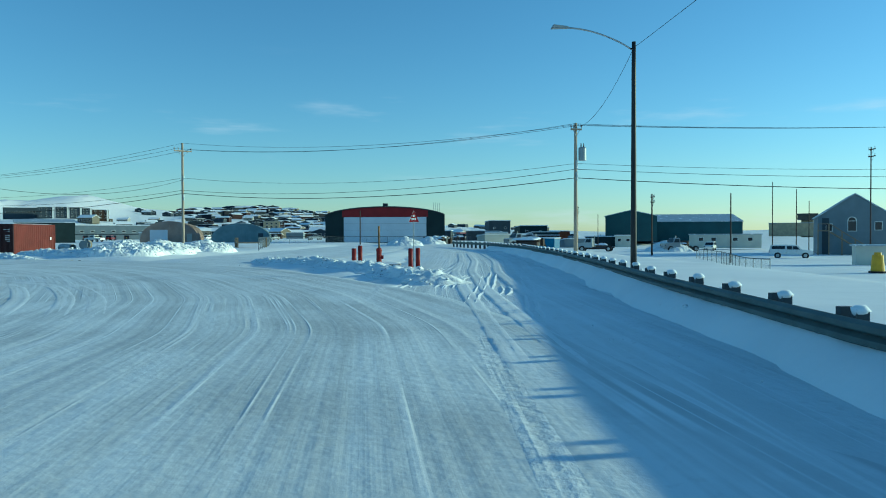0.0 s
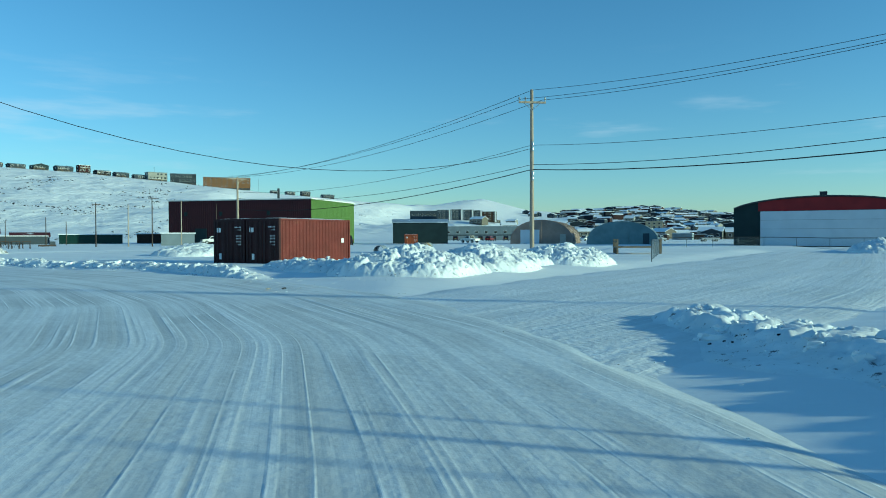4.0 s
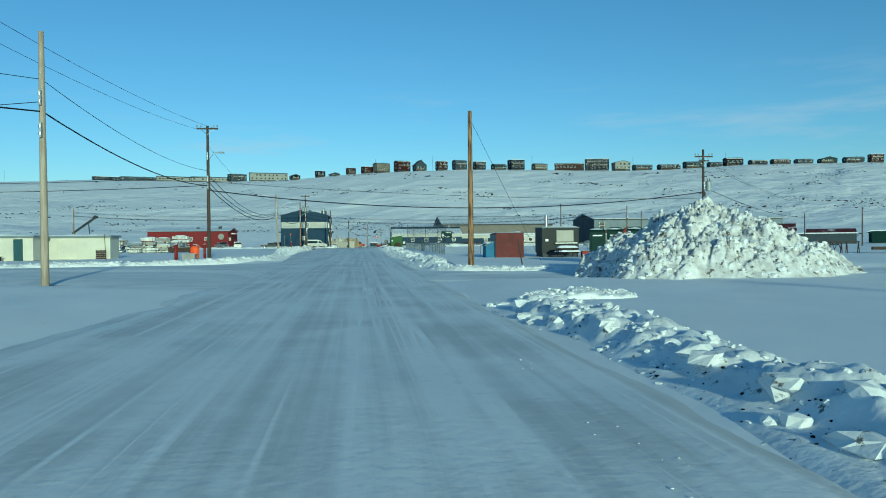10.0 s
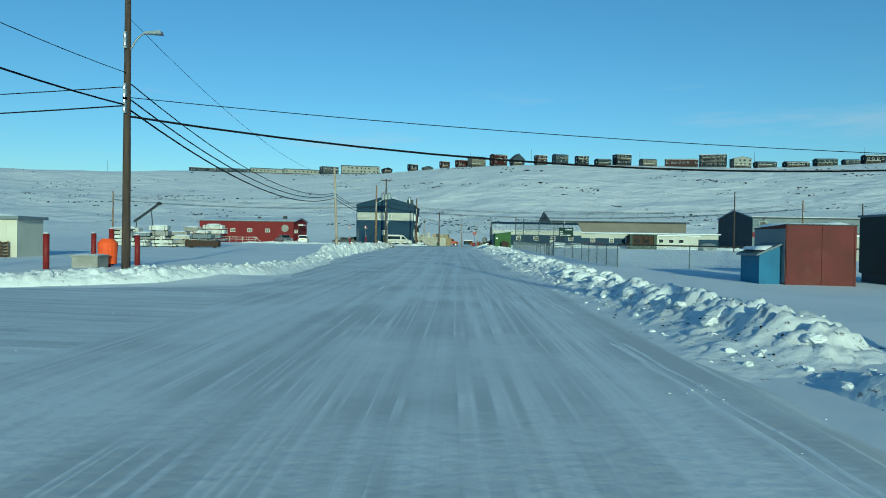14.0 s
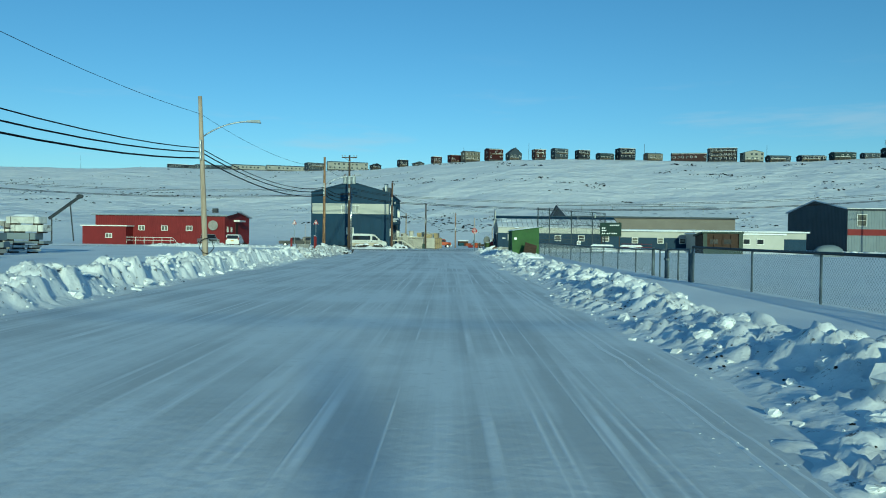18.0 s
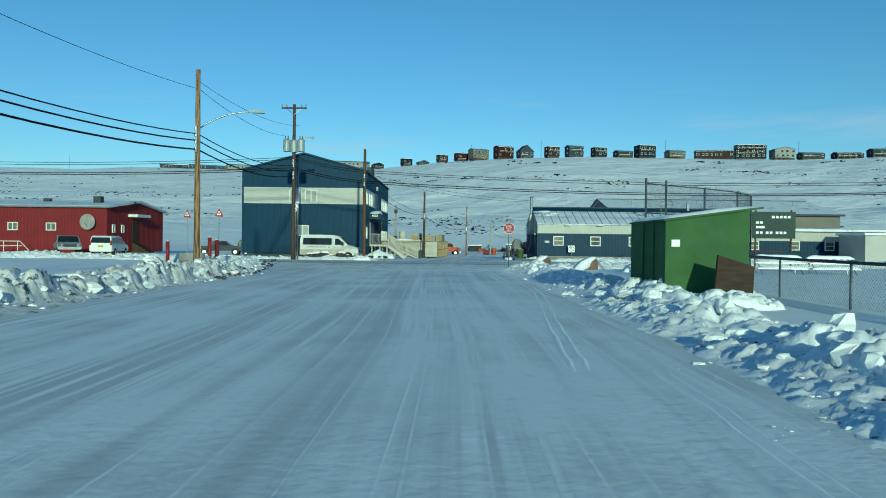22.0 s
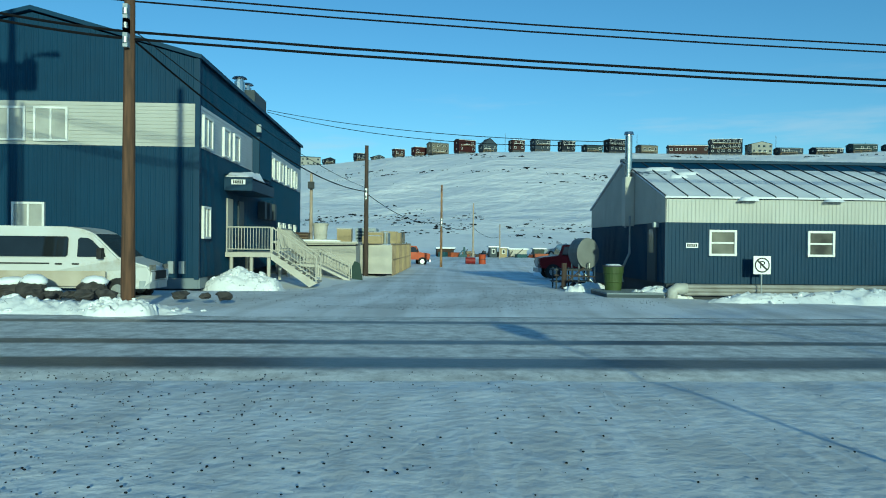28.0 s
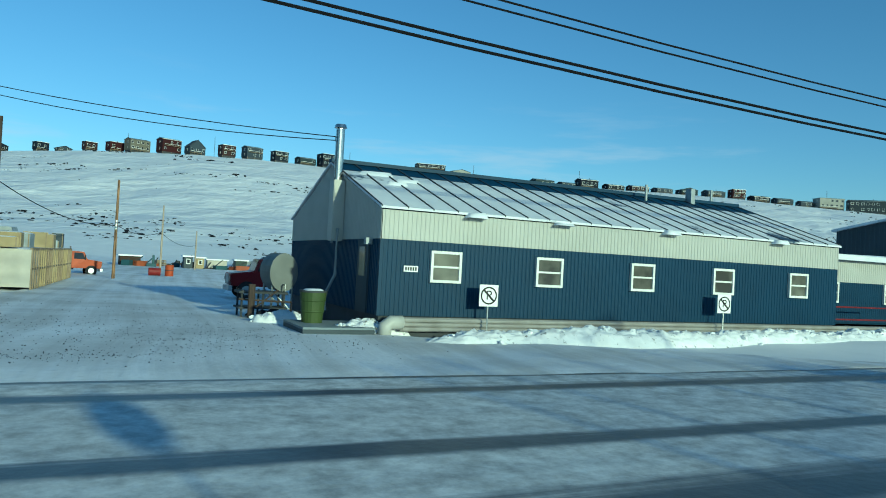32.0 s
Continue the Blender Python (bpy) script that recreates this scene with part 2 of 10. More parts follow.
def thing(name, label, category, x=0, y=0, z=0, rz=0, group="", kind=""):
    ob = new(name)
    ob.matrix_world = pose(x, y, z, 0, 0, rz)
    return tagged(ob, label, category, group, kind)


# ---- smooth noise on arrays ----
TABLE = np.random.RandomState(5).rand(256, 256)


def vnoise(x, y):
    xi, yi = np.floor(x).astype(int), np.floor(y).astype(int)
    u, v = x - xi, y - yi
    u, v = u * u * (3 - 2 * u), v * v * (3 - 2 * v)
    t = lambda a, b: TABLE[a % 256, b % 256]
    return (t(xi, yi) * (1 - u) + t(xi + 1, yi) * u) * (1 - v) + (t(xi, yi + 1) * (1 - u) + t(xi + 1, yi + 1) * u) * v


def fbm(x, y, octaves=4):
    s, a, k = 0, 1.0, 0
    for i in range(octaves):
        s, k = s + a * vnoise(x * 2 ** i + 17 * i, y * 2 ** i + 31 * i), k + a
        a *= 0.5
    return s / k - 0.5


def chunks(x, y):
    """Broken lumps: distance to the nearest of scattered points, cell by cell."""
    xi, yi = np.floor(x).astype(int), np.floor(y).astype(int)
    best, second = np.full(np.shape(x), 9.0), np.full(np.shape(x), 9.0)
    high = np.zeros(np.shape(x))
    for i in (-1, 0, 1):
        for j in (-1, 0, 1):
            a, b = xi + i, yi + j
            px, py = a + TABLE[a % 256, b % 256], b + TABLE[(a + 91) % 256, (b + 37) % 256]
            d = np.hypot(x - px, y - py)
            near = d < best
            second = np.where(near, best, np.minimum(second, d))
            best, high = np.where(near, d, best), np.where(near, TABLE[(a + 13) % 256, (b + 71) % 256], high)
    return smooth01((second - best) / 0.28) * (0.25 + high) * (1 - 0.35 * np.clip(best, 0, 1))


def smooth01(t):
    t = np.clip(t, 0, 1)
    return t * t * (3 - 2 * t)


# ---- materials ----
SNOW = material("snow", (0.86, 0.867, 0.88), (0.79, 0.80, 0.82), 0.35, 0.75, bump=0.045, fine=2.2, stretch=(1, 0.55, 1), spec=0.25, hill=4.6)
HEAP_SNOW = material("dirty_heap_snow", (0.80, 0.80, 0.80), (0.50, 0.49, 0.48), 2.2, 0.85, bump=0.05, fine=9.0, dirt=(0.09, 0.085, 0.08), dirt_scale=3.8, dirt_at=(0.55, 0.62), spec=0.2)
SNOW_CLOD = material("snow_clod", (0.87, 0.88, 0.89), (0.75, 0.76, 0.77), 1.6, 0.8, bump=0.04, fine=9.0, dirt=(0.14, 0.14, 0.145), dirt_scale=6.0, dirt_at=(0.60, 0.66), spec=0.2)
SNOW_CAP = material("snow_cap", (0.88, 0.89, 0.92), (0.82, 0.84, 0.87), 2.0, 0.8, bump=0.02, fine=6.0, spec=0.2)
ROCK = material("rock", (0.012, 0.015, 0.021), (0.006, 0.008, 0.012), 2.0, 0.9, bump=0.05, fine=4.0)
STONE = material("dark_stone", (0.075, 0.07, 0.068), (0.04, 0.038, 0.038), 3.0, 0.9, bump=0.03, fine=12.0)
BOULDER = material("boulder", (0.17, 0.11, 0.08), (0.10, 0.08, 0.065), 3.0, 0.9, bump=0.03, fine=9.0)
WOOD_POLE = material("weathered_pole_wood", (0.33, 0.20, 0.10), (0.075, 0.048, 0.03), 2.5, 0.85, bump=0.012, fine=14.0, stretch=(6, 6, 0.5), vary=0.12, contrast=(0.42, 0.6))
MID_POLE = material("brown_pole_wood", (0.13, 0.075, 0.045), (0.06, 0.04, 0.028), 2.5, 0.85, bump=0.01, fine=14.0, stretch=(6, 6, 0.5))
DARK_POLE = material("dark_pole_wood", (0.085, 0.06, 0.045), (0.05, 0.04, 0.035), 2.5, 0.85, bump=0.01, fine=14.0, stretch=(6, 6, 0.5))
LAMP_POLE = material("dark_lamp_steel", (0.028, 0.030, 0.034), (0.02, 0.022, 0.025), 2.5, 0.5, bump=0.002)
PALE_POLE = material("pale_pole_wood", (0.42, 0.36, 0.28), (0.30, 0.24, 0.18), 2.5, 0.85, bump=0.01, fine=14.0, stretch=(6, 6, 0.5))
GALV = material("galvanised_steel", (0.45, 0.47, 0.48), (0.33, 0.35, 0.36), 5.0, 0.42, 0.85, bump=0.003, fine=30)
FENCE_STEEL = material("weathered_fence_steel", (0.13, 0.16, 0.18), (0.09, 0.11, 0.125), 4.0, 0.55, 0.3, bump=0.003, fine=30)
GREY_METAL = material("grey_painted_metal", (0.34, 0.37, 0.39), (0.27, 0.30, 0.32), 3.0, 0.5, 0.2, bump=0.003)
CHROME = material("stainless_flue", (0.62, 0.60, 0.57), (0.5, 0.48, 0.46), 6.0, 0.22, 1.0)
WIRE = material("black_cable", (0.006, 0.006, 0.008), (0.01, 0.01, 0.012), 3.0, 0.7, spec=0.1)
RUBBER = material("tyre_rubber", (0.018, 0.018, 0.02), (0.04, 0.04, 0.04), 6.0, 0.85, bump=0.005)
GLASS = material("dark_window_glass", (0.02, 0.024, 0.028), (0.03, 0.034, 0.04), 1.0, 0.06, spec=0.5)
BRIGHT_GLASS = material("curtained_window_glass", (0.22, 0.22, 0.18), (0.06, 0.06, 0.055), 0.9, 0.1, spec=0.5)
BLIND_GLASS = material("window_with_drawn_blind", (0.40, 0.40, 0.36), (0.30, 0.30, 0.27), 1.4, 0.2, spec=0.5)
CAR_GLASS = material("car_glass", (0.012, 0.014, 0.016), (0.016, 0.02, 0.024), 1.0, 0.05, spec=0.5)
NAVY = material("navy_metal_siding", (0.0058, 0.034, 0.079), (0.0048, 0.029, 0.068), 0.8, 0.55, 0.0, bump=0.002, vary=0.03, spec=0.25)
CREAM = material("cream_metal_siding", (0.45, 0.45, 0.415), (0.41, 0.41, 0.375), 0.9, 0.5, 0.05, bump=0.002)
ROOF_STEEL = material("grey_steel_roof", (0.42, 0.46, 0.52), (0.34, 0.38, 0.44), 0.5, 0.45, 0.4, bump=0.004, dirt=(0.8, 0.82, 0.86), dirt_scale=0.5, dirt_at=(0.56, 0.62))
ROOF_DARK = material("dark_roofing", (0.06, 0.065, 0.075), (0.04, 0.045, 0.05), 1.5, 0.7, bump=0.004)
SNOWY_ROOF = material("snow_dusted_steel_roof", (0.74, 0.76, 0.79), (0.62, 0.65, 0.70), 0.9, 0.6, bump=0.006, dirt=(0.05, 0.08, 0.13), dirt_scale=0.45, dirt_at=(0.60, 0.66))
TRIM = material("white_trim", (0.78, 0.78, 0.74), (0.68, 0.68, 0.65), 3.0, 0.5)
RED_WALL = material("barn_red_siding", (0.165, 0.016, 0.019), (0.14, 0.014, 0.017), 0.9, 0.6, bump=0.003, vary=0.04)
RED_PAINT = material("red_bollard_paint", (0.20, 0.020, 0.019), (0.15, 0.016, 0.015), 4.0, 0.5, bump=0.002)
SIGN_RED = material("red_sign_sheet", (0.24, 0.010, 0.016), (0.20, 0.009, 0.014), 2.0, 0.5)
SIGN_WHITE = material("white_sign_sheet", (0.85, 0.85, 0.85), (0.8, 0.8, 0.8), 3.0, 0.35)
SIGN_BLACK = material("black_sign_paint", (0.02, 0.02, 0.02), (0.03, 0.03, 0.03), 3.0, 0.4)
ORANGE = material("orange_cover", (0.85, 0.12, 0.02), (0.65, 0.09, 0.02), 3.0, 0.6, bump=0.01)
CONT_RED = material("rust_red_container_paint", (0.135, 0.028, 0.021), (0.105, 0.023, 0.017), 1.2, 0.55, bump=0.003, dirt=(0.17, 0.06, 0.04), dirt_scale=1.6, dirt_at=(0.60, 0.72))
# maroon darkened further: the shade of the sunless door ends is in the colour
CONT_SHADED = material("shade_darkened_maroon_paint", (0.034, 0.012, 0.014), (0.024, 0.010, 0.012), 1.2, 0.55, bump=0.003)
MAROON_WALL = material("maroon_cladding", (0.045, 0.011, 0.016), (0.036, 0.010, 0.014), 0.7, 0.6, bump=0.003)
GREEN_WALL = material("leaf_green_cladding", (0.10, 0.17, 0.035), (0.085, 0.145, 0.03), 0.7, 0.6, bump=0.003)
GREEN_BOX = material("faded_green_plywood", (0.060, 0.125, 0.038), (0.045, 0.095, 0.03), 1.6, 0.7, bump=0.006, fine=12, dirt=(0.05, 0.09, 0.04), dirt_scale=2.0)
DARK_GREEN = material("dark_green_plastic", (0.010, 0.034, 0.028), (0.008, 0.028, 0.024), 2.0, 0.45)
BROWN_WOOD = material("brown_boards", (0.062, 0.04, 0.028), (0.038, 0.026, 0.019), 2.0, 0.8, bump=0.006, stretch=(1, 1, 6))
PALLET = material("pallet_wood", (0.30, 0.24, 0.16), (0.22, 0.17, 0.11), 3.0, 0.85, bump=0.006)
BEIGE = material("beige_wall", (0.46, 0.44, 0.38), (0.40, 0.38, 0.33), 0.8, 0.7, bump=0.003)
WHITE_WALL = material("white_trailer_wall", (0.62, 0.60, 0.50), (0.54, 0.52, 0.44), 0.7, 0.55, bump=0.003, dirt=(0.48, 0.45, 0.38), dirt_scale=0.8, dirt_at=(0.62, 0.8))
GREY_WALL = material("blue_grey_siding", (0.20, 0.235, 0.26), (0.17, 0.20, 0.225), 0.6, 0.6, bump=0.003)
DARK_WALL = material("charcoal_siding", (0.055, 0.07, 0.085), (0.045, 0.058, 0.07), 0.6, 0.6, bump=0.003)
TEAL_WALL = material("teal_hangar_cladding", (0.036, 0.085, 0.10), (0.03, 0.07, 0.085), 0.4, 0.55, bump=0.003)
HANGAR_DARK = material("dark_hangar_cladding", (0.018, 0.032, 0.035), (0.014, 0.025, 0.028), 0.6, 0.6)
HANGAR_RED = material("dark_red_cladding", (0.20, 0.018, 0.022), (0.16, 0.015, 0.02), 0.6, 0.6)
HANGAR_DOOR = material("pale_hangar_door", (0.62, 0.66, 0.72), (0.56, 0.60, 0.66), 0.5, 0.5)
TARP_BROWN = material("brown_tarpaulin", (0.34, 0.27, 0.22), (0.26, 0.20, 0.16), 0.6, 0.7, bump=0.02, fine=2)
TARP_GREY = material("grey_green_tarpaulin", (0.24, 0.30, 0.31), (0.18, 0.23, 0.24), 0.6, 0.6, bump=0.02, fine=2)
CONCRETE = material("weathered_concrete", (0.34, 0.33, 0.31), (0.25, 0.24, 0.22), 2.0, 0.9, bump=0.008)
WHITE_CAR = material("white_car_paint", (0.78, 0.78, 0.76), (0.74, 0.74, 0.71), 1.0, 0.25, dirt=(0.42, 0.36, 0.26), dirt_scale=0.9, dirt_at=(0.55, 0.8))
DARK_CAR = material("dark_grey_car_paint", (0.03, 0.034, 0.04), (0.025, 0.028, 0.033), 1.0, 0.35)
GREY_CAR = material("silver_car_paint", (0.36, 0.38, 0.40), (0.32, 0.34, 0.36), 1.0, 0.3, 0.4)
RED_CAR = material("dark_red_truck_paint", (0.16, 0.012, 0.016), (0.12, 0.01, 0.012), 1.0, 0.3)
ORANGE_CAR = material("orange_truck_paint", (0.40, 0.075, 0.018), (0.28, 0.05, 0.015), 1.0, 0.5)
ORANGE_RUST = material("faded_orange_paint", (0.30, 0.085, 0.03), (0.22, 0.06, 0.025), 1.0, 0.6, bump=0.003)
YELLOW = material("yellow_paint", (0.62, 0.40, 0.03), (0.5, 0.32, 0.03), 2.0, 0.5)
OCHRE = material("ochre_marker_paint", (0.24, 0.13, 0.03), (0.10, 0.07, 0.035), 3.0, 0.7)
BLUE_BOX = material("blue_painted_wood", (0.05, 0.16, 0.30), (0.04, 0.13, 0.25), 1.5, 0.6, bump=0.004)
TAN_CLAD = material("tan_metal_cladding", (0.19, 0.175, 0.15), (0.165, 0.15, 0.13), 0.5, 0.7, bump=0.003)
TAN = material("tan_equipment", (0.46, 0.38, 0.24), (0.36, 0.30, 0.2), 1.0, 0.7, bump=0.004)
DECK = material("painted_grey_timber", (0.50, 0.48, 0.42), (0.43, 0.41, 0.36), 2.0, 0.7, bump=0.004)


def snow_road(name, packed, dark, dark_share, ribs=3.2, tracks=1.3, relief=0.022, along=0.022, lumps=1.1, lines=0.0):
    """Packed snow with wheel tracks that follow the road: the first coordinate runs along it, the second across, in metres."""
    m = bpy.data.materials.new(name)
    m.use_nodes = True
    N, L = m.node_tree.nodes, m.node_tree.links
    bs = N["Principled BSDF"]
    bs.inputs["Roughness"].default_value, bs.inputs["Specular IOR Level"].default_value = 0.62, 0.3
    uv = N.new("ShaderNodeUVMap")
    mp = N.new("ShaderNodeMapping")
    mp.inputs["Scale"].default_value = (along, 1.0, 1)
    L.new(uv.outputs[0], mp.inputs["Vector"])
    track = N.new("ShaderNodeTexNoise")
    track.inputs["Scale"].default_value, track.inputs["Detail"].default_value, track.inputs["Roughness"].default_value = tracks, 6, 0.6
    L.new(mp.outputs[0], track.inputs["Vector"])
    patch = N.new("ShaderNodeTexNoise")
    patch.inputs["Scale"].default_value, patch.inputs["Detail"].default_value, patch.inputs["Roughness"].default_value = 0.3, 7, 0.62
    geo = N.new("ShaderNodeNewGeometry")
    L.new(geo.outputs["Position"], patch.inputs["Vector"])
    add = N.new("ShaderNodeMath")
    add.operation = "MULTIPLY_ADD"
    add.inputs[1].default_value = 1.0
    L.new(patch.outputs["Fac"], add.inputs[0])
    L.new(track.outputs["Fac"], add.inputs[2])
    r = N.new("ShaderNodeMapRange")
    r.inputs[1].default_value, r.inputs[2].default_value = 0.86 - dark_share, 1.16 - dark_share
    L.new(add.outputs[0], r.inputs[0])
    mx = N.new("ShaderNodeMix")
    mx.data_type = "RGBA"
    mx.inputs[6].default_value, mx.inputs[7].default_value = (*packed, 1), (*dark, 1)
    L.new(r.outputs[0], mx.inputs[0])
    grit = N.new("ShaderNodeTexNoise")
    grit.inputs["Scale"].default_value, grit.inputs["Detail"].default_value = 5.5, 9
    L.new(geo.outputs["Position"], grit.inputs["Vector"])
    rg = N.new("ShaderNodeMapRange")
    rg.inputs[1].default_value, rg.inputs[2].default_value, rg.inputs[4].default_value = 0.58, 0.70, 0.5
    L.new(grit.outputs["Fac"], rg.inputs[0])
    m2 = N.new("ShaderNodeMix")
    m2.data_type = "RGBA"
    m2.inputs[7].default_value = (*(v * 0.75 for v in packed), 1)
    L.new(mx.outputs[2], m2.inputs[6])
    L.new(rg.outputs[0], m2.inputs[0])
    # thin pale lines of crumbled snow along the wheel tracks: the level line of a long stretched noise
    ml = N.new("ShaderNodeMapping")
    ml.inputs["Scale"].default_value = (along * 0.6, 1.0, 1)
    L.new(uv.outputs[0], ml.inputs["Vector"])
    wander = N.new("ShaderNodeTexNoise")
    wander.inputs["Scale"].default_value, wander.inputs["Detail"].default_value, wander.inputs["Roughness"].default_value = 1.7, 2.5, 0.6
    L.new(ml.outputs[0], wander.inputs["Vector"])
    off = N.new("ShaderNodeMath")
    off.operation = "SUBTRACT"
    off.inputs[1].default_value = 0.5
    L.new(wander.outputs["Fac"], off.inputs[0])
    near = N.new("ShaderNodeMath")
    near.operation = "ABSOLUTE"
    L.new(off.outputs[0], near.inputs[0])
    thin = N.new("ShaderNodeMapRange")
    thin.inputs[1].default_value, thin.inputs[2].default_value, thin.inputs[3].default_value, thin.inputs[4].default_value = 0.004, 0.03, 1.0, 0.0
    L.new(near.outputs[0], thin.inputs[0])
    some = N.new("ShaderNodeMapRange")
    some.inputs[1].default_value, some.inputs[2].default_value, some.inputs[4].default_value = 0.42, 0.62, lines
    L.new(patch.outputs["Fac"], some.inputs[0])
    both = N.new("ShaderNodeMath")
    both.operation = "MULTIPLY"
    L.new(thin.outputs[0], both.inputs[0])
    L.new(some.outputs[0], both.inputs[1])
    m4 = N.new("ShaderNodeMix")
    m4.data_type = "RGBA"
    m4.inputs[7].default_value = (0.83, 0.84, 0.86, 1)
    L.new(m2.outputs[2], m4.inputs[6])
    L.new(both.outputs[0], m4.inputs[0])
    L.new(m4.outputs[2], bs.inputs["Base Color"])
    fine = N.new("ShaderNodeTexNoise")
    fine.inputs["Scale"].default_value, fine.inputs["Detail"].default_value = ribs, 7
    L.new(mp.outputs[0], fine.inputs["Vector"])
    lump = N.new("ShaderNodeTexNoise")
    lump.inputs["Scale"].default_value, lump.inputs["Detail"].default_value = 7.0, 8
    L.new(geo.outputs["Position"], lump.inputs["Vector"])
    hs = N.new("ShaderNodeMath")
    hs.operation = "MULTIPLY_ADD"
    hs.inputs[1].default_value = lumps
    L.new(lump.outputs["Fac"], hs.inputs[0])
    L.new(fine.outputs["Fac"], hs.inputs[2])
    bp = N.new("ShaderNodeBump")
    bp.inputs["Strength"].default_value, bp.inputs["Distance"].default_value = 0.6, relief
    h2 = N.new("ShaderNodeMath")
    h2.operation = "MULTIPLY_ADD"
    h2.inputs[1].default_value = 0.3
    L.new(both.outputs[0], h2.inputs[0])
    L.new(hs.outputs[0], h2.inputs[2])
    L.new(h2.outputs[0], bp.inputs["Height"])
    L.new(bp.outputs[0], bs.inputs["Normal"])
    return m


ROAD_SNOW = snow_road("packed_road_snow", (0.77, 0.785, 0.80), (0.54, 0.55, 0.56), 0.0, 3.6, 1.9, 0.026, 0.014, 0.7, 0.95)
RUTTED_SNOW = snow_road("rutted_road_snow", (0.80, 0.81, 0.83), (0.66, 0.67, 0.68), 0.0, 4.0, 1.6, 0.035, lines=0.8)
TRACK_SNOW = snow_road("pressed_track_snow", (0.82, 0.83, 0.85), (0.70, 0.71, 0.72), 0.0, 3.0, 1.5, 0.012)
LUMPY_SNOW = snow_road("churned_lumpy_snow", (0.82, 0.82, 0.82), (0.60, 0.59, 0.58), 0.0, 3.4, 2.2, 0.03, 0.3, 1.2, 0.5)
YARD_SNOW = snow_road("dirty_yard_snow", (0.87, 0.87, 0.88), (0.60, 0.59, 0.575), 0.0, 5.0, 0.9, 0.03)


def slush_street():
    """Asphalt under grey slush; wheels have cleared dark bands along the street, whose width wanders."""
    m = bpy.data.materials.new("slushy_asphalt")
    m.use_nodes = True
    N, L = m.node_tree.nodes, m.node_tree.links
    bs = N["Principled BSDF"]
    uv = N.new("ShaderNodeUVMap")
    sep = N.new("ShaderNodeSeparateXYZ")
    L.new(uv.outputs[0], sep.inputs[0])
    mp = N.new("ShaderNodeMapping")
    mp.inputs["Scale"].default_value = (0.05, 1.4, 1)
    L.new(uv.outputs[0], mp.inputs["Vector"])
    n = N.new("ShaderNodeTexNoise")
    n.inputs["Scale"].default_value, n.inputs["Detail"].default_value, n.inputs["Roughness"].default_value = 1.2, 8, 0.65
    L.new(mp.outputs[0], n.inputs["Vector"])

    def op(kind, a, b, c=None):
        q = N.new("ShaderNodeMath")
        q.operation = kind
        for k, v in enumerate((a, b, c)):
            if v is None:
                continue
            if isinstance(v, (int, float)):
                q.inputs[k].default_value = v
            else:
                L.new(v, q.inputs[k])
        return q.outputs[0]

    lat = op("ADD", sep.outputs[1], op("MULTIPLY_ADD", n.outputs["Fac"], 0.7, -0.35))
    total = None
    for centre, half in ((-2.85, 0.14), (-1.75, 0.26), (1.2, 0.24), (3.1, 0.5)):
        near = op("SUBTRACT", 1.0, op("DIVIDE", op("ABSOLUTE", op("SUBTRACT", lat, centre), 0), half))
        total = near if total is None else op("MAXIMUM", total, near)
    r = N.new("ShaderNodeMapRange")
    r.inputs[1].default_value, r.inputs[2].default_value = -0.25, 0.48
    L.new(op("MULTIPLY_ADD", op("SUBTRACT", n.outputs["Fac"], 0.5), 2.2, total), r.inputs[0])
    mx = N.new("ShaderNodeMix")
    mx.data_type = "RGBA"
    mx.inputs[6].default_value, mx.inputs[7].default_value = (0.60, 0.60, 0.59, 1), (0.06, 0.06, 0.063, 1)
    L.new(r.outputs[0], mx.inputs[0])
    geo = N.new("ShaderNodeNewGeometry")
    gr_ = N.new("ShaderNodeTexNoise")
    gr_.inputs["Scale"].default_value, gr_.inputs["Detail"].default_value, gr_.inputs["Roughness"].default_value = 2.6, 9, 0.7
    L.new(geo.outputs["Position"], gr_.inputs["Vector"])
    rg = N.new("ShaderNodeMapRange")
    rg.inputs[1].default_value, rg.inputs[2].default_value, rg.inputs[3].default_value, rg.inputs[4].default_value = 0.35, 0.65, 0.62, 1.3
    L.new(gr_.outputs["Fac"], rg.inputs[0])
    hv = N.new("ShaderNodeHueSaturation")
    L.new(rg.outputs[0], hv.inputs["Value"])
    L.new(mx.outputs[2], hv.inputs["Color"])
    L.new(hv.outputs[0], bs.inputs["Base Color"])
    rr = N.new("ShaderNodeMapRange")
    rr.inputs[3].default_value, rr.inputs[4].default_value = 0.7, 0.38
    L.new(r.outputs[0], rr.inputs[0])
    L.new(rr.outputs[0], bs.inputs["Roughness"])
    f = N.new("ShaderNodeTexNoise")
    f.inputs["Scale"].default_value, f.inputs["Detail"].default_value = 9, 6
    L.new(geo.outputs["Position"], f.inputs["Vector"])
    bp = N.new("ShaderNodeBump")
    bp.inputs["Strength"].default_value, bp.inputs["Distance"].default_value = 0.3, 0.02
    L.new(f.outputs["Fac"], bp.inputs["Height"])
    L.new(bp.outputs[0], bs.inputs["Normal"])
    return m


ASPHALT = slush_street()

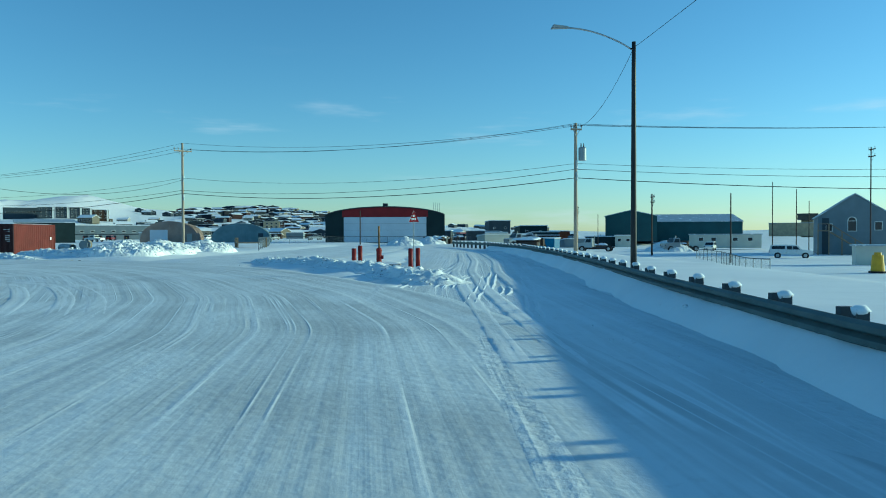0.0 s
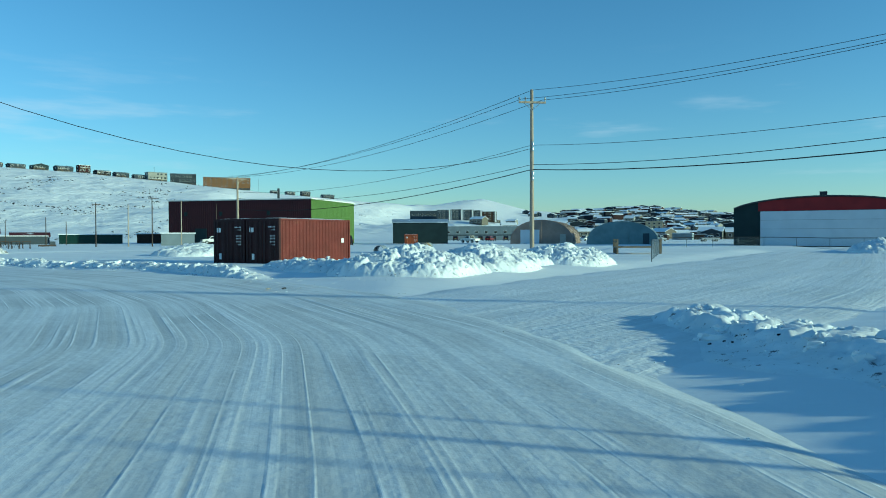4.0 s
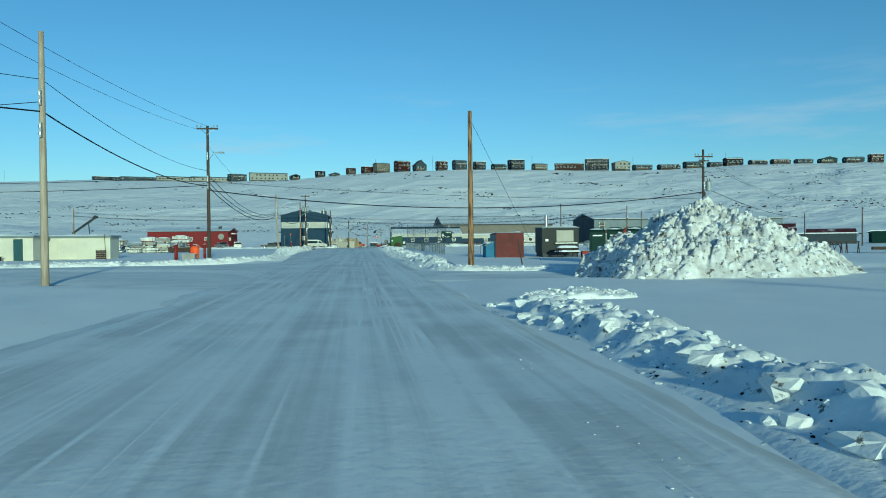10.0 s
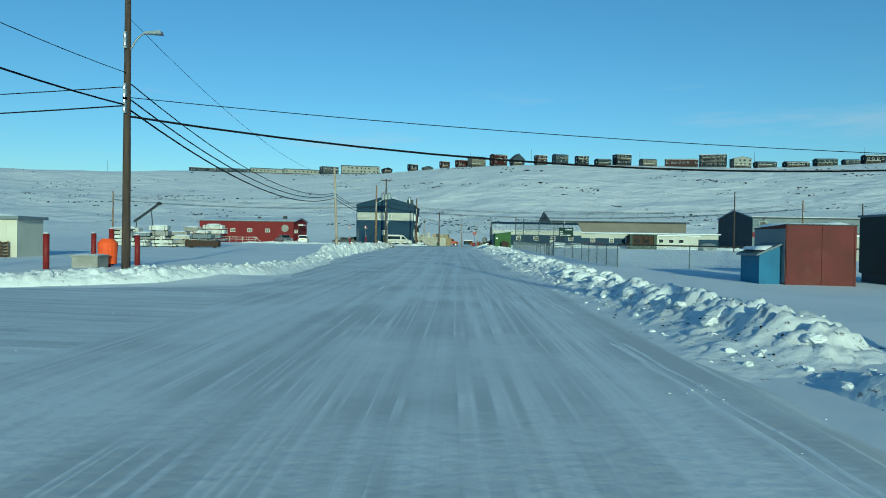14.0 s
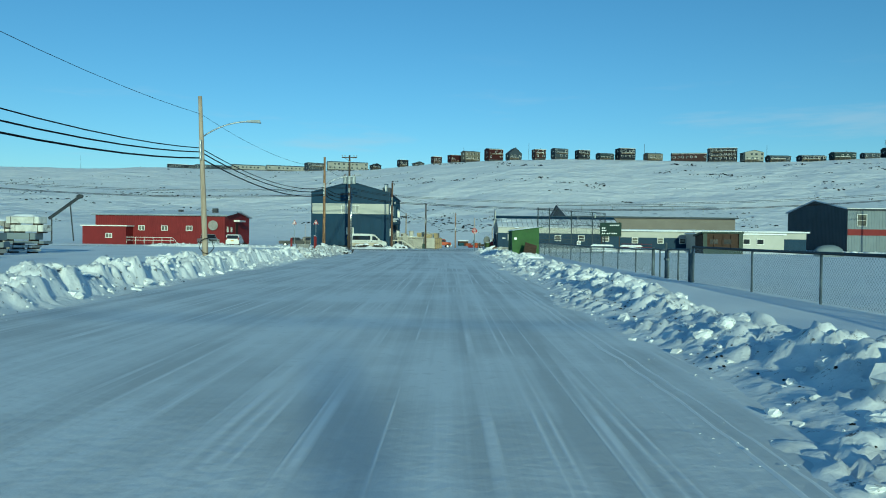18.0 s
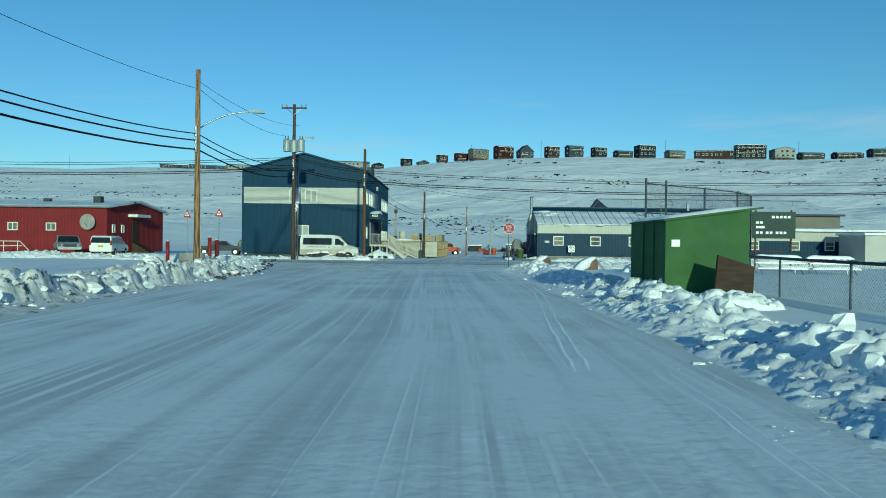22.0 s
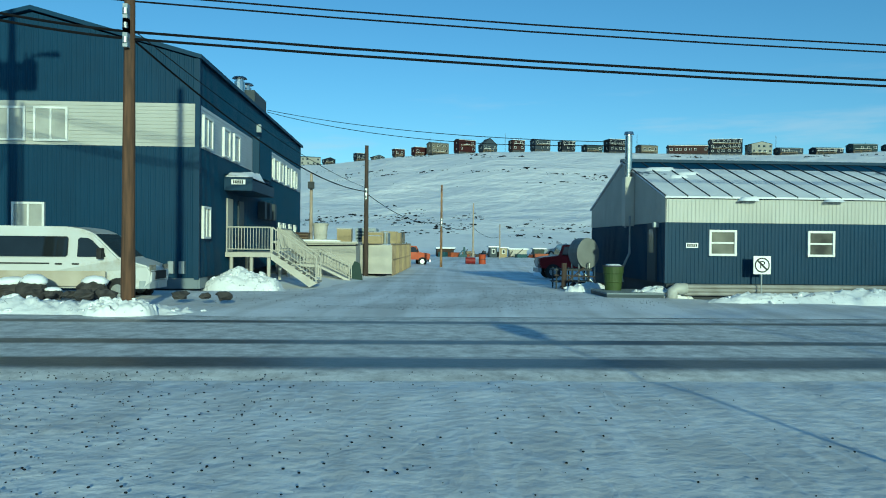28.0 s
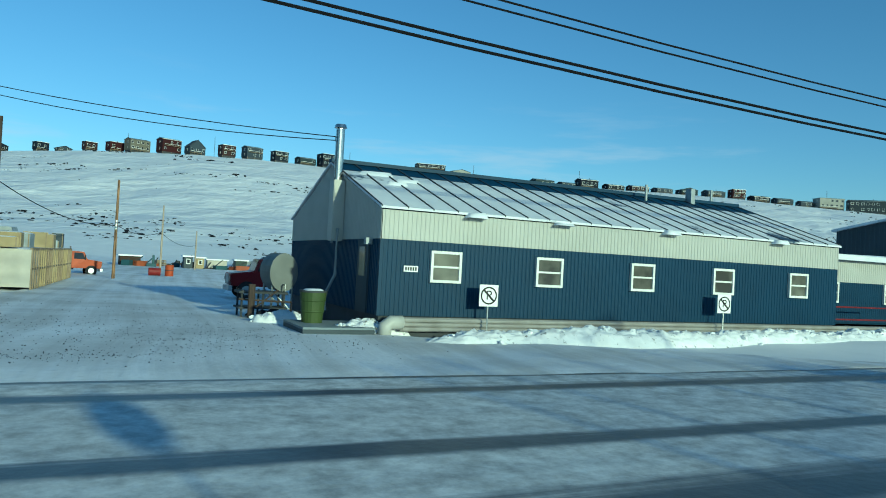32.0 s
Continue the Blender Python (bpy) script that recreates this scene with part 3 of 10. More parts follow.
# ---- the land ----
CX, CY = 0.0, 40.0
RIDGE = ((-180, 2500, 10), (-110, 2500, 10), (-60, 900, 58), (-32, 857, 66), (-21, 804, 68), (-12, 717, 63.5), (-6, 661, 61.5), (-1, 608, 62), (5, 562, 61),
         (9, 567, 62.5), (18, 577, 60), (26, 587, 58.8), (32, 593, 60.5), (40, 604, 58.5), (47, 611, 51.5))
RIDGE_EAST = ((52, 618, 46.6), (58, 750, 47), (63, 1100, 55), (65, 1556, 73), (68.1, 2187, 118), (71.4, 2240, 85), (74.6, 2279, 73), (80, 2350, 88),
              (84.5, 2400, 70), (97, 2500, 27), (108, 2500, 8), (126, 2500, 18), (180, 2500, 10))
RB, RR, RH = (np.array(c, float) for c in zip(*(RIDGE + RIDGE_EAST)))
FOOT_B, FOOT_R = np.array([-180, -110, -60, 52, 60, 68, 110, 180.0]), np.array([900, 700, 215, 215, 300, 420, 900, 900.0])

# roads: middle line with the widths to its left and right
MAIN = ((-140, -74, 9, 6), (-70, -73.6, 12, 5), (-50, -72.5, 15, 4.2), (-38.5, -71.6, 16, 3.6), (-31.5, -69.8, 17, 3.4), (-24.4, -66.7, 17, 3.4), (-18.2, -63.2, 17, 3.6),
        (-12.3, -58.3, 16, 4.2), (-7.6, -52.2, 14, 5), (-4, -45.6, 12, 4.2), (-1.5, -38.2, 8, 3.6), (-0.2, -30.3, 7, 3.2), (0.3, -21.7, 6.5, 3.2), (0.2, -8.7, 5.8, 3.2),
        (0, 20, 6.0, 3.4), (0, 42, 7.4, 3.6), (0, 62, 9.2, 3.7), (0, 95, 10.2, 3.7), (-0.6, 112, 9.8, 3.8), (-0.8, 122, 10.5, 3.6), (-0.8, 131.2, 14, 5.0))
BRANCH = ((-48, -74.6, 4, 2.8), (-30, -74.9, 4.5, 2.8), (-10, -76.2, 5.2, 2.8), (20, -77.5, 6, 3), (70, -74, 7, 5), (98, -70, 8, 6))
ENTRY = ((-12, -59, 5, 5), (4, -62, 7, 6), (22, -64, 7, 6), (60, -66, 6, 6))
CROSS = ((-220, 135.4, 3.2, 4.4), (-60, 135.4, 3.2, 4.4), (0, 135.4, 3.4, 4.4), (60, 135.4, 3.8, 4.4), (220, 135.4, 4.2, 4.4))
YARD = ((-1, 138.0, 26, 26), (-1, 139.8, 24, 24), (-0.5, 143.4, 18, 18), (0, 146, 4.8, 5.8), (0.4, 160, 3.4, 6), (1.5, 180, 3.0, 7), (4, 205, 7, 12), (8, 225, 12, 20))
LANE_WEST = ((-1.5, 18.8, 18, 17), (-4, 19, 17.5, 16), (-8, 19.5, 15.5, 13.5), (-14, 20.5, 11.5, 9.2), (-30, 21, 6.5, 6.8), (-60, 20, 5, 6))
LANE_EAST = ((0.5, 9, 5, 5), (2, 9, 5, 5), (12, 8, 3.5, 4.5), (30, 6, 3.5, 4), (50, 4, 3.5, 4))
APRON = ((-1.0, 119.5, 5.5, 2.4), (-1.0, 123.5, 8.5, 3.4), (-0.9, 126.5, 11, 4.6), (-0.8, 128.6, 15, 9), (-0.8, 131.0, 22, 16))
ROADS = (MAIN, BRANCH, ENTRY, CROSS, YARD, LANE_WEST, LANE_EAST, APRON)


def dense(road, step=1.5):
    """The road's middle line, its direction, widths and length so far, at even steps, rounded."""
    a = np.array(road, float)
    s = np.r_[0, np.cumsum(np.hypot(*np.diff(a[:, :2], axis=0).T))]
    q = np.linspace(0, s[-1], max(2, int(s[-1] / step) + 1))
    o = np.stack([np.interp(q, s, a[:, k]) for k in range(4)], 1)
    for _ in range(12):
        o[1:-1] = (o[:-2] + 2 * o[1:-1] + o[2:]) / 4
    d = np.gradient(o[:, :2], axis=0)
    d /= np.hypot(*d.T)[:, None]
    return o, d, q


DENSE = [dense(r) for r in ROADS]


def off_road(x, y):
    """Metres beyond the nearest road's edge (negative on a road)."""
    best = np.full(np.shape(x), 99.0)
    for o, d, q in DENSE:
        for (px, py, wl, wr), (dx, dy), nx in zip(o[:-1], d[:-1], o[1:]):
            ux, uy = x - px, y - py
            ln = np.hypot(nx[0] - px, nx[1] - py)
            al = ux * dx + uy * dy
            la = ux * dy - uy * dx
            gap = np.where(la > 0, la - wr, -la - wl)
            over = np.maximum(np.maximum(-al, al - ln), 0)
            over = over - 1.6
            best = np.minimum(best, np.where((over > 0) | (gap > 0), np.hypot(np.maximum(over, 0), np.maximum(gap, 0)), np.maximum(over, gap)))
    return best


def land(x, y):
    """The height of the snow, roads not cut in."""
    x, y = np.asarray(x, float), np.asarray(y, float)
    r, b = np.hypot(x - CX, y - CY), np.degrees(np.arctan2(x - CX, y - CY))
    rr, hh, ff = np.interp(b, RB, RR), np.interp(b, RB, RH), np.interp(b, FOOT_B, FOOT_R)
    t = (r - ff) / (rr - ff)
    up = np.clip(t, 0, 1)
    up = up ** 1.35 * (1 + 0.35 * up * (1 - up) * 2)
    rough = np.clip(t * 3, 0, 1) * np.clip((1.06 - t) * 6, 0.15, 1)
    h = hh * up - np.clip(r - rr, 0, None) * 0.03
    h = h + rough * (fbm(x / 90, y / 90, 5) * 7 + fbm(x / 16, y / 16, 4) * 1.6)
    near = 0.13 + fbm(x / 14, y / 14, 3) * 0.22 + fbm(x / 3.0, y / 3.0, 3) * 0.07
    sink = -0.35 * smooth01((y - 142) / 30) * smooth01((r < 260) * 1.0)
    drop = -1.9 * smooth01((-85.5 - y) / 14) * smooth01((x + 75) / 20) * smooth01((190 - x) / 50)
    knoll = 14.5 * np.exp(-(((x - 545) / 95) ** 2 + ((y - 210) / 75) ** 2))
    h = h + drop + knoll
    return h + near * np.clip(1 - rough, 0.2, 1) + sink * (1 - smooth01((r - 190) / 60))


def gz(x, y):
    """The ground as the eye sees it at one place."""
    x, y = np.array([x], float), np.array([y], float)
    e = off_road(x, y)
    h = land(x, y)
    sink = -0.35 * smooth01((y - 142) / 30)
    return float((h * smooth01((e + 0.9) / 3.2) + (sink + 0.02) * (1 - smooth01((e + 0.9) / 3.2)))[0])


def gz_all(x, y):
    """The ground at many places."""
    e = smooth01((off_road(x, y) + 0.9) / 3.2)
    return land(x, y) * e + (0.02 - 0.35 * smooth01((y - 142) / 30)) * (1 - e)


def sheet(name, X, Y, Z, mat, uv=None, wrap=False):
    """A grid of points as one smooth mesh."""
    n, m = X.shape
    me = bpy.data.meshes.new(name)
    v = np.stack([X, Y, Z], -1).reshape(-1, 3)
    i, j = np.meshgrid(np.arange(n - 1), np.arange(m if wrap else m - 1), indexing="ij")
    j2 = (j + 1) % m
    f = np.stack([i * m + j, i * m + j2, (i + 1) * m + j2, (i + 1) * m + j], -1).reshape(-1, 4)
    me.vertices.add(len(v))
    me.vertices.foreach_set("co", v.ravel())
    me.loops.add(f.size)
    me.loops.foreach_set("vertex_index", f.ravel().astype(np.int32))
    me.polygons.add(len(f))
    me.polygons.foreach_set("loop_start", np.arange(0, f.size, 4, dtype=np.int32))
    me.polygons.foreach_set("use_smooth", np.ones(len(f), bool))
    me.update(calc_edges=True)
    if uv is not None:
        lay = me.uv_layers.new(name="UVMap")
        lay.data.foreach_set("uv", uv.reshape(-1, 2)[f.ravel()].ravel())
    me.materials.append(mat)
    ob = new(name, me)
    return ob


rings = np.r_[0.3, np.arange(1.0, 165, 0.8), 165 * 1.03 ** np.arange(0, 114)]
turns = np.radians(np.arange(0, 360, 0.5))
GR, GA = np.meshgrid(rings, turns, indexing="ij")
GX, GY = CX + GR * np.sin(GA), CY + GR * np.cos(GA)
GE = off_road(GX, GY)
GZ = land(GX, GY)
SINK = -0.35 * smooth01((GY - 142) / 30) * (1 - smooth01((GR - 190) / 60))
cut = smooth01((GE + 0.9) / 3.2)
GZ = GZ * cut + (SINK - 0.12) * (1 - cut)
tagged(sheet("ground", GX, GY, GZ, SNOW, wrap=True), "smooth wind-packed snow over open tundra and hillside", "snow ground", kind="structure")


def road_strip(name, which, mat, label, lift, across=26, step=0.35, rut=0.012, ragged=0.25, churn=0.0):
    o, d, q = dense(ROADS[which], step)
    k = np.linspace(-1, 1, across)
    w = np.where(k[None] < 0, -k[None] * o[:, 2:3], k[None] * o[:, 3:4])
    ragged = 1 + (np.abs(k)[None] ** 3) * fbm(q[:, None] / 2.6 + 3 * np.sign(k)[None], q[:, None] * 0 + 5.0 * np.sign(k)[None], 4) * ragged
    lat = np.where(k[None] < 0, -w, w) * ragged
    X, Y = o[:, 0:1] + d[:, 1:2] * lat, o[:, 1:2] - d[:, 0:1] * lat
    S = np.repeat(q[:, None], across, 1)
    sink = -0.35 * smooth01((Y - 142) / 30) - 0.03 * (1 - smooth01(S / 1.5) * smooth01((q[-1] - S) / 0.8))
    edge = smooth01((np.abs(k)[None] - 0.82) / 0.18)
    Z = lift + sink + rut * 2 * fbm(lat * 1.6 + 40, S * 0.05, 3) + rut * 2.5 * fbm(X / 2.2, Y / 2.2, 3) * (0.12 + edge) - 0.10 * edge
    if churn:
        Z = Z + churn * (chunks(X / 0.42, Y / 0.42) * 0.55 + chunks(X / 0.2 + 4, Y / 0.2) * 0.45 - 0.25) * np.clip(0.5 + 2.2 * fbm(X / 1.9 + 8, Y / 1.9, 3), 0.1, 1.3) * (1 - edge)
    uv = np.stack([S, lat], -1)
    return tagged(sheet(name, X, Y, Z, mat, uv), label, "road", kind="structure")


road_strip("road", 0, ROAD_SNOW, "packed snow road with wheel tracks", 0.0, across=60)
road_strip("side_road", 1, RUTTED_SNOW, "snow-covered side road with deep tyre tracks", -0.012, across=30, rut=0.03)
road_strip("yard_entry", 2, RUTTED_SNOW, "rough packed snow entry with tyre tread marks", -0.022, across=26, rut=0.03)
road_strip("side_lane", 5, ROAD_SNOW, "packed snow side lane with turning tracks", -0.016, across=26, rut=0.02)
road_strip("side_lane", 6, ROAD_SNOW, "packed snow side lane with turning tracks", -0.016, across=26, rut=0.02)
road_strip("yard", 4, YARD_SNOW, "dirty packed snow yard between two buildings", -0.006, across=60, rut=0.02)
road_strip("corner_apron", 7, LUMPY_SNOW, "lumpy churned snow before the cross street", 0.03, across=260, step=0.11, rut=0.03, churn=0.022)
road_strip("cross_street", 3, ASPHALT, "wet asphalt cross street streaked with slush", 0.012, across=40, rut=0.012)


def wheel_track(line, label, w=0.3, ridge=0.010, z=-0.004):
    """A tyre's track pressed into the snow, with a low crumbly ridge on each side."""
    a = np.array(line, float)
    s = np.r_[0, np.cumsum(np.hypot(*np.diff(a, axis=0).T))]
    n = int(s[-1] / 0.15) + 2
    q = np.linspace(0, s[-1], n)
    p = np.stack([np.interp(q, s, a[:, k]) for k in (0, 1)], 1)
    for _ in range(150):
        p[1:-1] = (p[:-2] + 2 * p[1:-1] + p[2:]) / 4
    d = np.gradient(p, axis=0)
    d /= np.hypot(*d.T)[:, None]
    lat = np.array([-w / 2 - 0.16, -w / 2 - 0.05, -w / 2 + 0.03, 0.0, w / 2 - 0.03, w / 2 + 0.05, w / 2 + 0.16])
    up = np.array([-0.02, ridge, -0.004, 0.002, -0.004, ridge, -0.02])
    X, Y = p[:, 0:1] + d[:, 1:2] * lat, p[:, 1:2] - d[:, 0:1] * lat
    fade = (smooth01(q / 5) * smooth01((s[-1] - q) / 5))[:, None]
    Z = z + up[None] * (0.35 + 1.3 * (fbm(X * 3.1, Y * 3.1, 3) + 0.5)) * fade - 0.05 * (1 - fade)
    return tagged(sheet("tyre_track", X, Y, Z, TRACK_SNOW, np.stack([np.repeat(q[:, None], 7, 1), np.repeat(lat[None], n, 0)], -1)), label, "tyre track", kind="structure")


for off in (1.3, 0.6, -0.5, -1.1, -1.9):
    wheel_track([(-46, -75.0 + off), (-30, -74.9 + off * 0.9), (-20, -75.2 + off), (-8, -76.3 + off * 1.1), (14, -77.2 + off)], "long straight tyre track along the side road", 0.16, 0.012, -0.002)


def curl(line, label, high=0.012, wide=0.06):
    """A berm that a turning tyre has pushed up: steep on one side, with a shallow trough beside it."""
    a = np.array(line, float)
    s = np.r_[0, np.cumsum(np.hypot(*np.diff(a, axis=0).T))]
    n = int(s[-1] / 0.06) + 2
    q = np.linspace(0, s[-1], n)
    p = np.stack([np.interp(q, s, a[:, k]) for k in (0, 1)], 1)
    for _ in range(150):
        p[1:-1] = (p[:-2] + 2 * p[1:-1] + p[2:]) / 4
    d = np.gradient(p, axis=0)
    d /= np.hypot(*d.T)[:, None]
    lat = wide * np.array([-1.1, -0.7, -0.4, -0.15, 0.0, 0.12, 0.3, 0.6, 1.1])
    up = np.array([-0.9, 0.1, 0.45, 0.85, 1.0, 0.8, 0.25, 0.0, -0.9])
    X, Y = p[:, 0:1] + d[:, 1:2] * lat, p[:, 1:2] - d[:, 0:1] * lat
    X, Y = X + 0.12 * fbm(X * 0.9, Y * 0.9, 3), Y + 0.12 * fbm(X * 0.9 + 7, Y * 0.9, 3)
    fade = (smooth01(q / 2.5) * smooth01((s[-1] - q) / 2.5))[:, None]
    Z = -0.004 + high * up[None] * (1.0 + 0.9 * fbm(X * 1.7, Y * 1.7, 3)) * fade - 0.06 * (1 - fade)
    return tagged(sheet("snow_berm", X, Y, Z, SNOW), label, "snow berm", kind="structure")


for line in (((-31.2, -71.6), (-26, -72.4), (-14.6, -74)), ((-30.6, -72.9), (-28.1, -73.3), (-20.7, -74.5)), ((-30.9, -73.2), (-25.8, -73.9), (-21, -74.9)),
             ((-36.1, -73.3), (-33.8, -73.8), (-29.2, -74.4), (-21.7, -75.2)), ((-31.5, -74.3), (-28.6, -74.7), (-18.9, -75.8)), ((-33.3, -74.4), (-30.8, -75), (-27.2, -75.3)),
             ((-36.7, -73.7), (-33.3, -74.1)), ((-36.7, -74.1), (-33.3, -74.7)), ((-38.5, -74.7), (-35.3, -75), (-30.5, -75.7), (-22, -76.6))):
    curl(line, "berm of snow pushed up by a turning tyre")
    curl([(x + 0.1, y + 0.22) for x, y in line], "thin berm of snow beside a tyre track", 0.008, 0.045)
for y0 in (-28, -2, 22, 46, 70):
    for off in (0.0, 0.17):
        curl([(2.25 + off + 0.15 * math.sin((y0 + k * 4) / 7), y0 + k * 4) for k in range(7)], "crumbly line that a tyre has left along the road", 0.009, 0.06)
for off in (0.0, 0.2):
    curl([(1.2 + off, 90), (1.85 + off, 99), (2.3 + off, 104), (2.45 + off, 108), (2.2 + off, 114)], "pale edge of a tyre track along the road", 0.014, 0.07)
wheel_track([(-30.5, -72.0), (-25.7, -72.7), (-21.3, -73.4), (-13.1, -74.4), (-7, -75.0)], "ploughed edge line beside the side road", 0.22, 0.022)
for off in (0.0, 0.75, 1.9):
    wheel_track([(-40, -67.6 + off), (-35.7, -65.9 + off), (-32.3, -64.5 + off), (-27, -61.5 + off), (-24.5, -58.5 + off * 1.5), (-24.5, -54 + off)], "curved tyre track where cars turn off", 0.25, 0.010)
for off in (0.0, 1.6, 2.6):
    wheel_track([(-2.8, 3 + off), (-4.4, 7.1 + off), (-4.8, 8.7 + off), (-6.1, 12.7 + off), (-9.8, 17.6 + off * 0.7), (-18, 20.0 + off), (-34, 20.5 + off)], "curved tyre track into a side lane")
for off in (0.0, 1.1):
    wheel_track([(2.6, 4.6 + off), (3.2, 7.1 + off), (3.8, 8.1 + off), (5.8, 9.4 + off * 0.8), (11, 8.6 + off), (26, 6.6 + off)], "curved tyre track into a side lane")

# ---- ploughed snow: banks, piles and loose clods ----
rnd = random.Random(11)
CLODS = B()
GRIT = B()


def clod(x, y, z, r):
    CLODS.ball((x, y, z), r * rnd.uniform(0.7, 1.4), r * rnd.uniform(0.7, 1.4), r * rnd.uniform(0.45, 0.85), n=6, m=4, rough=0.38, rnd=rnd)


def bank(line, width, height, label, rough=0.42, clods=30.0, size=0.05, end=3.0, steep=False, side=1, apron=2.2, even=1.0, slope=0.45, blocks=0.0, mat=None):
    """A ridge of ploughed snow along a line; a steep one has a broken wall and a wide apron of rubble on the road side (side 1: left of the line)."""
    a = np.array(line, float)
    s = np.r_[0, np.cumsum(np.hypot(*np.diff(a, axis=0).T))]
    n = int(s[-1] / 0.085) + 2
    q = np.linspace(0, s[-1], n)
    p = np.stack([np.interp(q, s, a[:, k]) for k in (0, 1)], 1)
    for _ in range(60):
        p[1:-1] = (p[:-2] + 2 * p[1:-1] + p[2:]) / 4
    d = np.gradient(p, axis=0)
    d /= np.hypot(*d.T)[:, None]
    fade = (smooth01(q / end) * smooth01((s[-1] - q) / min(end, 4.0)))[:, None]
    if steep:
        lat = np.linspace(-apron - 0.6, width, 70)[None]
        X, Y = p[:, 0:1] + d[:, 1:2] * side * lat, p[:, 1:2] - d[:, 0:1] * side * lat
        jag = (0.5 * fbm(q / 0.9, q * 0 + a[0, 1], 3))[:, None] + 0.22 * fbm(X / 0.4, Y / 0.4, 2)
        wall = smooth01((lat + 0.72 + jag) / slope)
        back = smooth01((width - lat) / (0.85 * width))
        big = chunks(X / 0.95 + 3, Y / 0.95) * 0.85 + chunks(X / 0.42 + 7, Y / 0.42) * 0.42 + chunks(X / 0.17, Y / 0.17) * 0.26
        ridge = height * (0.50 + 0.8 * fbm(X / 1.8, Y / 1.8, 3) + rough * big) * wall * back
        reach = np.clip(apron * (0.72 + 0.9 * fbm(q / 5.0 + 11, q * 0 + a[0, 0], 3)), 0.5, apron + 0.3)[:, None]
        broken = np.clip(0.55 + 2.4 * fbm(X / 1.5 + 3, Y / 1.5, 3), 0.08, 1.4)
        lump = 0.12 * chunks(X / 0.36 + 5, Y / 0.36) + 0.07 * chunks(X / 0.16, Y / 0.16) + 0.03 * chunks(X / 0.09, Y / 0.09)
        foot = smooth01((lat + reach) / 0.9) * (1 - wall) * (0.01 + lump * broken + 0.09 * smooth01((lat + 1.4) / 0.8))
        rise = ridge + foot * 1.0
        sunk = 0.05 + 0.12 * (1 - smooth01((lat + reach + 0.45) / 0.45)) + 0.1 * smooth01((lat - width + 0.3) / 0.3)
    else:
        k = np.linspace(-1, 1, 35)[None]
        wide = (width * (0.85 + 0.5 * fbm(q / 3.0 + 5, q * 0 + a[0, 0], 3)))[:, None]
        lat = k * wide
        X, Y = p[:, 0:1] + d[:, 1:2] * lat, p[:, 1:2] - d[:, 0:1] * lat
        lumps = chunks(X / 0.5, Y / 0.5) * 0.45 + chunks(X / 0.22 + 7, Y / 0.22) * 0.36
        body = 0.36 + 0.75 * even * fbm(X / 2.4, Y / 2.4, 3) + rough * 1.25 * lumps
        rise = (0.14 + height * body) * (1 - k ** 2) ** 0.9
        sunk = 0.14
    step = np.arange(0, n, 8)
    coarse = gz_all(X[step], Y[step])
    at = np.minimum(np.arange(n) / 8, len(step) - 1)
    lo = np.floor(at).astype(int)
    hi = np.minimum(lo + 1, len(step) - 1)
    base = coarse[lo] + (coarse[hi] - coarse[lo]) * (at - lo)[:, None]
    Z = base - sunk - 0.10 * (1 - fade) + rise * fade
    ob = tagged(sheet("snow_bank", X, Y, Z, mat or SNOW_CLOD), label, "snow bank")
    m = X.shape[1]
    crest = (apron + 0.35) / (apron + 0.6 + width)
    for _ in range(int(s[-1] * blocks)):
        i, j = rnd.randrange(n), int(m * rnd.gauss(crest, 0.05))
        r = rnd.choice((0.08, 0.1, 0.13, 0.17, 0.22))
        CLODS.ball((X[i, j], Y[i, j], Z[i, j] + r * 0.1), r * rnd.uniform(0.9, 1.5), r * rnd.uniform(0.9, 1.5), r * rnd.uniform(0.55, 0.8), n=14, m=9, rough=0.13, rnd=rnd)
    for _ in range(int(s[-1] * clods)):
        i = rnd.randrange(n)
        j = min(m - 1, max(0, int(m * (rnd.gauss(0.62, 0.16) if steep else rnd.gauss(0.5, 0.25)))))
        r = size * rnd.choice((0.3, 0.4, 0.5, 0.5, 0.8, 1.0, 1.6))
        clod(X[i, j], Y[i, j], Z[i, j] + r * 0.15, r)
    if steep:
        mid = (apron - 0.1) / (apron + 0.6 + width)
        for _ in range(int(s[-1] * 10)):
            i, j = rnd.randrange(n), min(m - 1, max(0, int(m * rnd.gauss(mid, 0.08))))
            if float(fbm(np.array(q[i] / 1.3), np.array(2.0), 2)) < 0.02:
                continue
            r = rnd.choice((0.008, 0.011, 0.015, 0.022))
            GRIT.ball((X[i, j], Y[i, j], Z[i, j] + r * 0.1), r * rnd.uniform(0.7, 1.5), r * rnd.uniform(0.7, 1.5), r * 0.7, 6, 4, 0.3, rnd)
        for _ in range(int(s[-1] * 1.6)):
            i, j = rnd.randrange(n), min(m - 1, max(0, int(m * rnd.gauss(mid + 0.12, 0.1))))
            clod(X[i, j], Y[i, j], Z[i, j] - 0.01, rnd.choice((0.09, 0.12, 0.16, 0.2)))
        for _ in range(int(s[-1] * 6)):
            i, j = rnd.randrange(n), int(m * rnd.uniform(0.12, mid))
            r = rnd.choice((0.012, 0.016, 0.024, 0.035, 0.05))
            clod(X[i, j], Y[i, j], Z[i, j] - r * 0.35, r)
    return ob


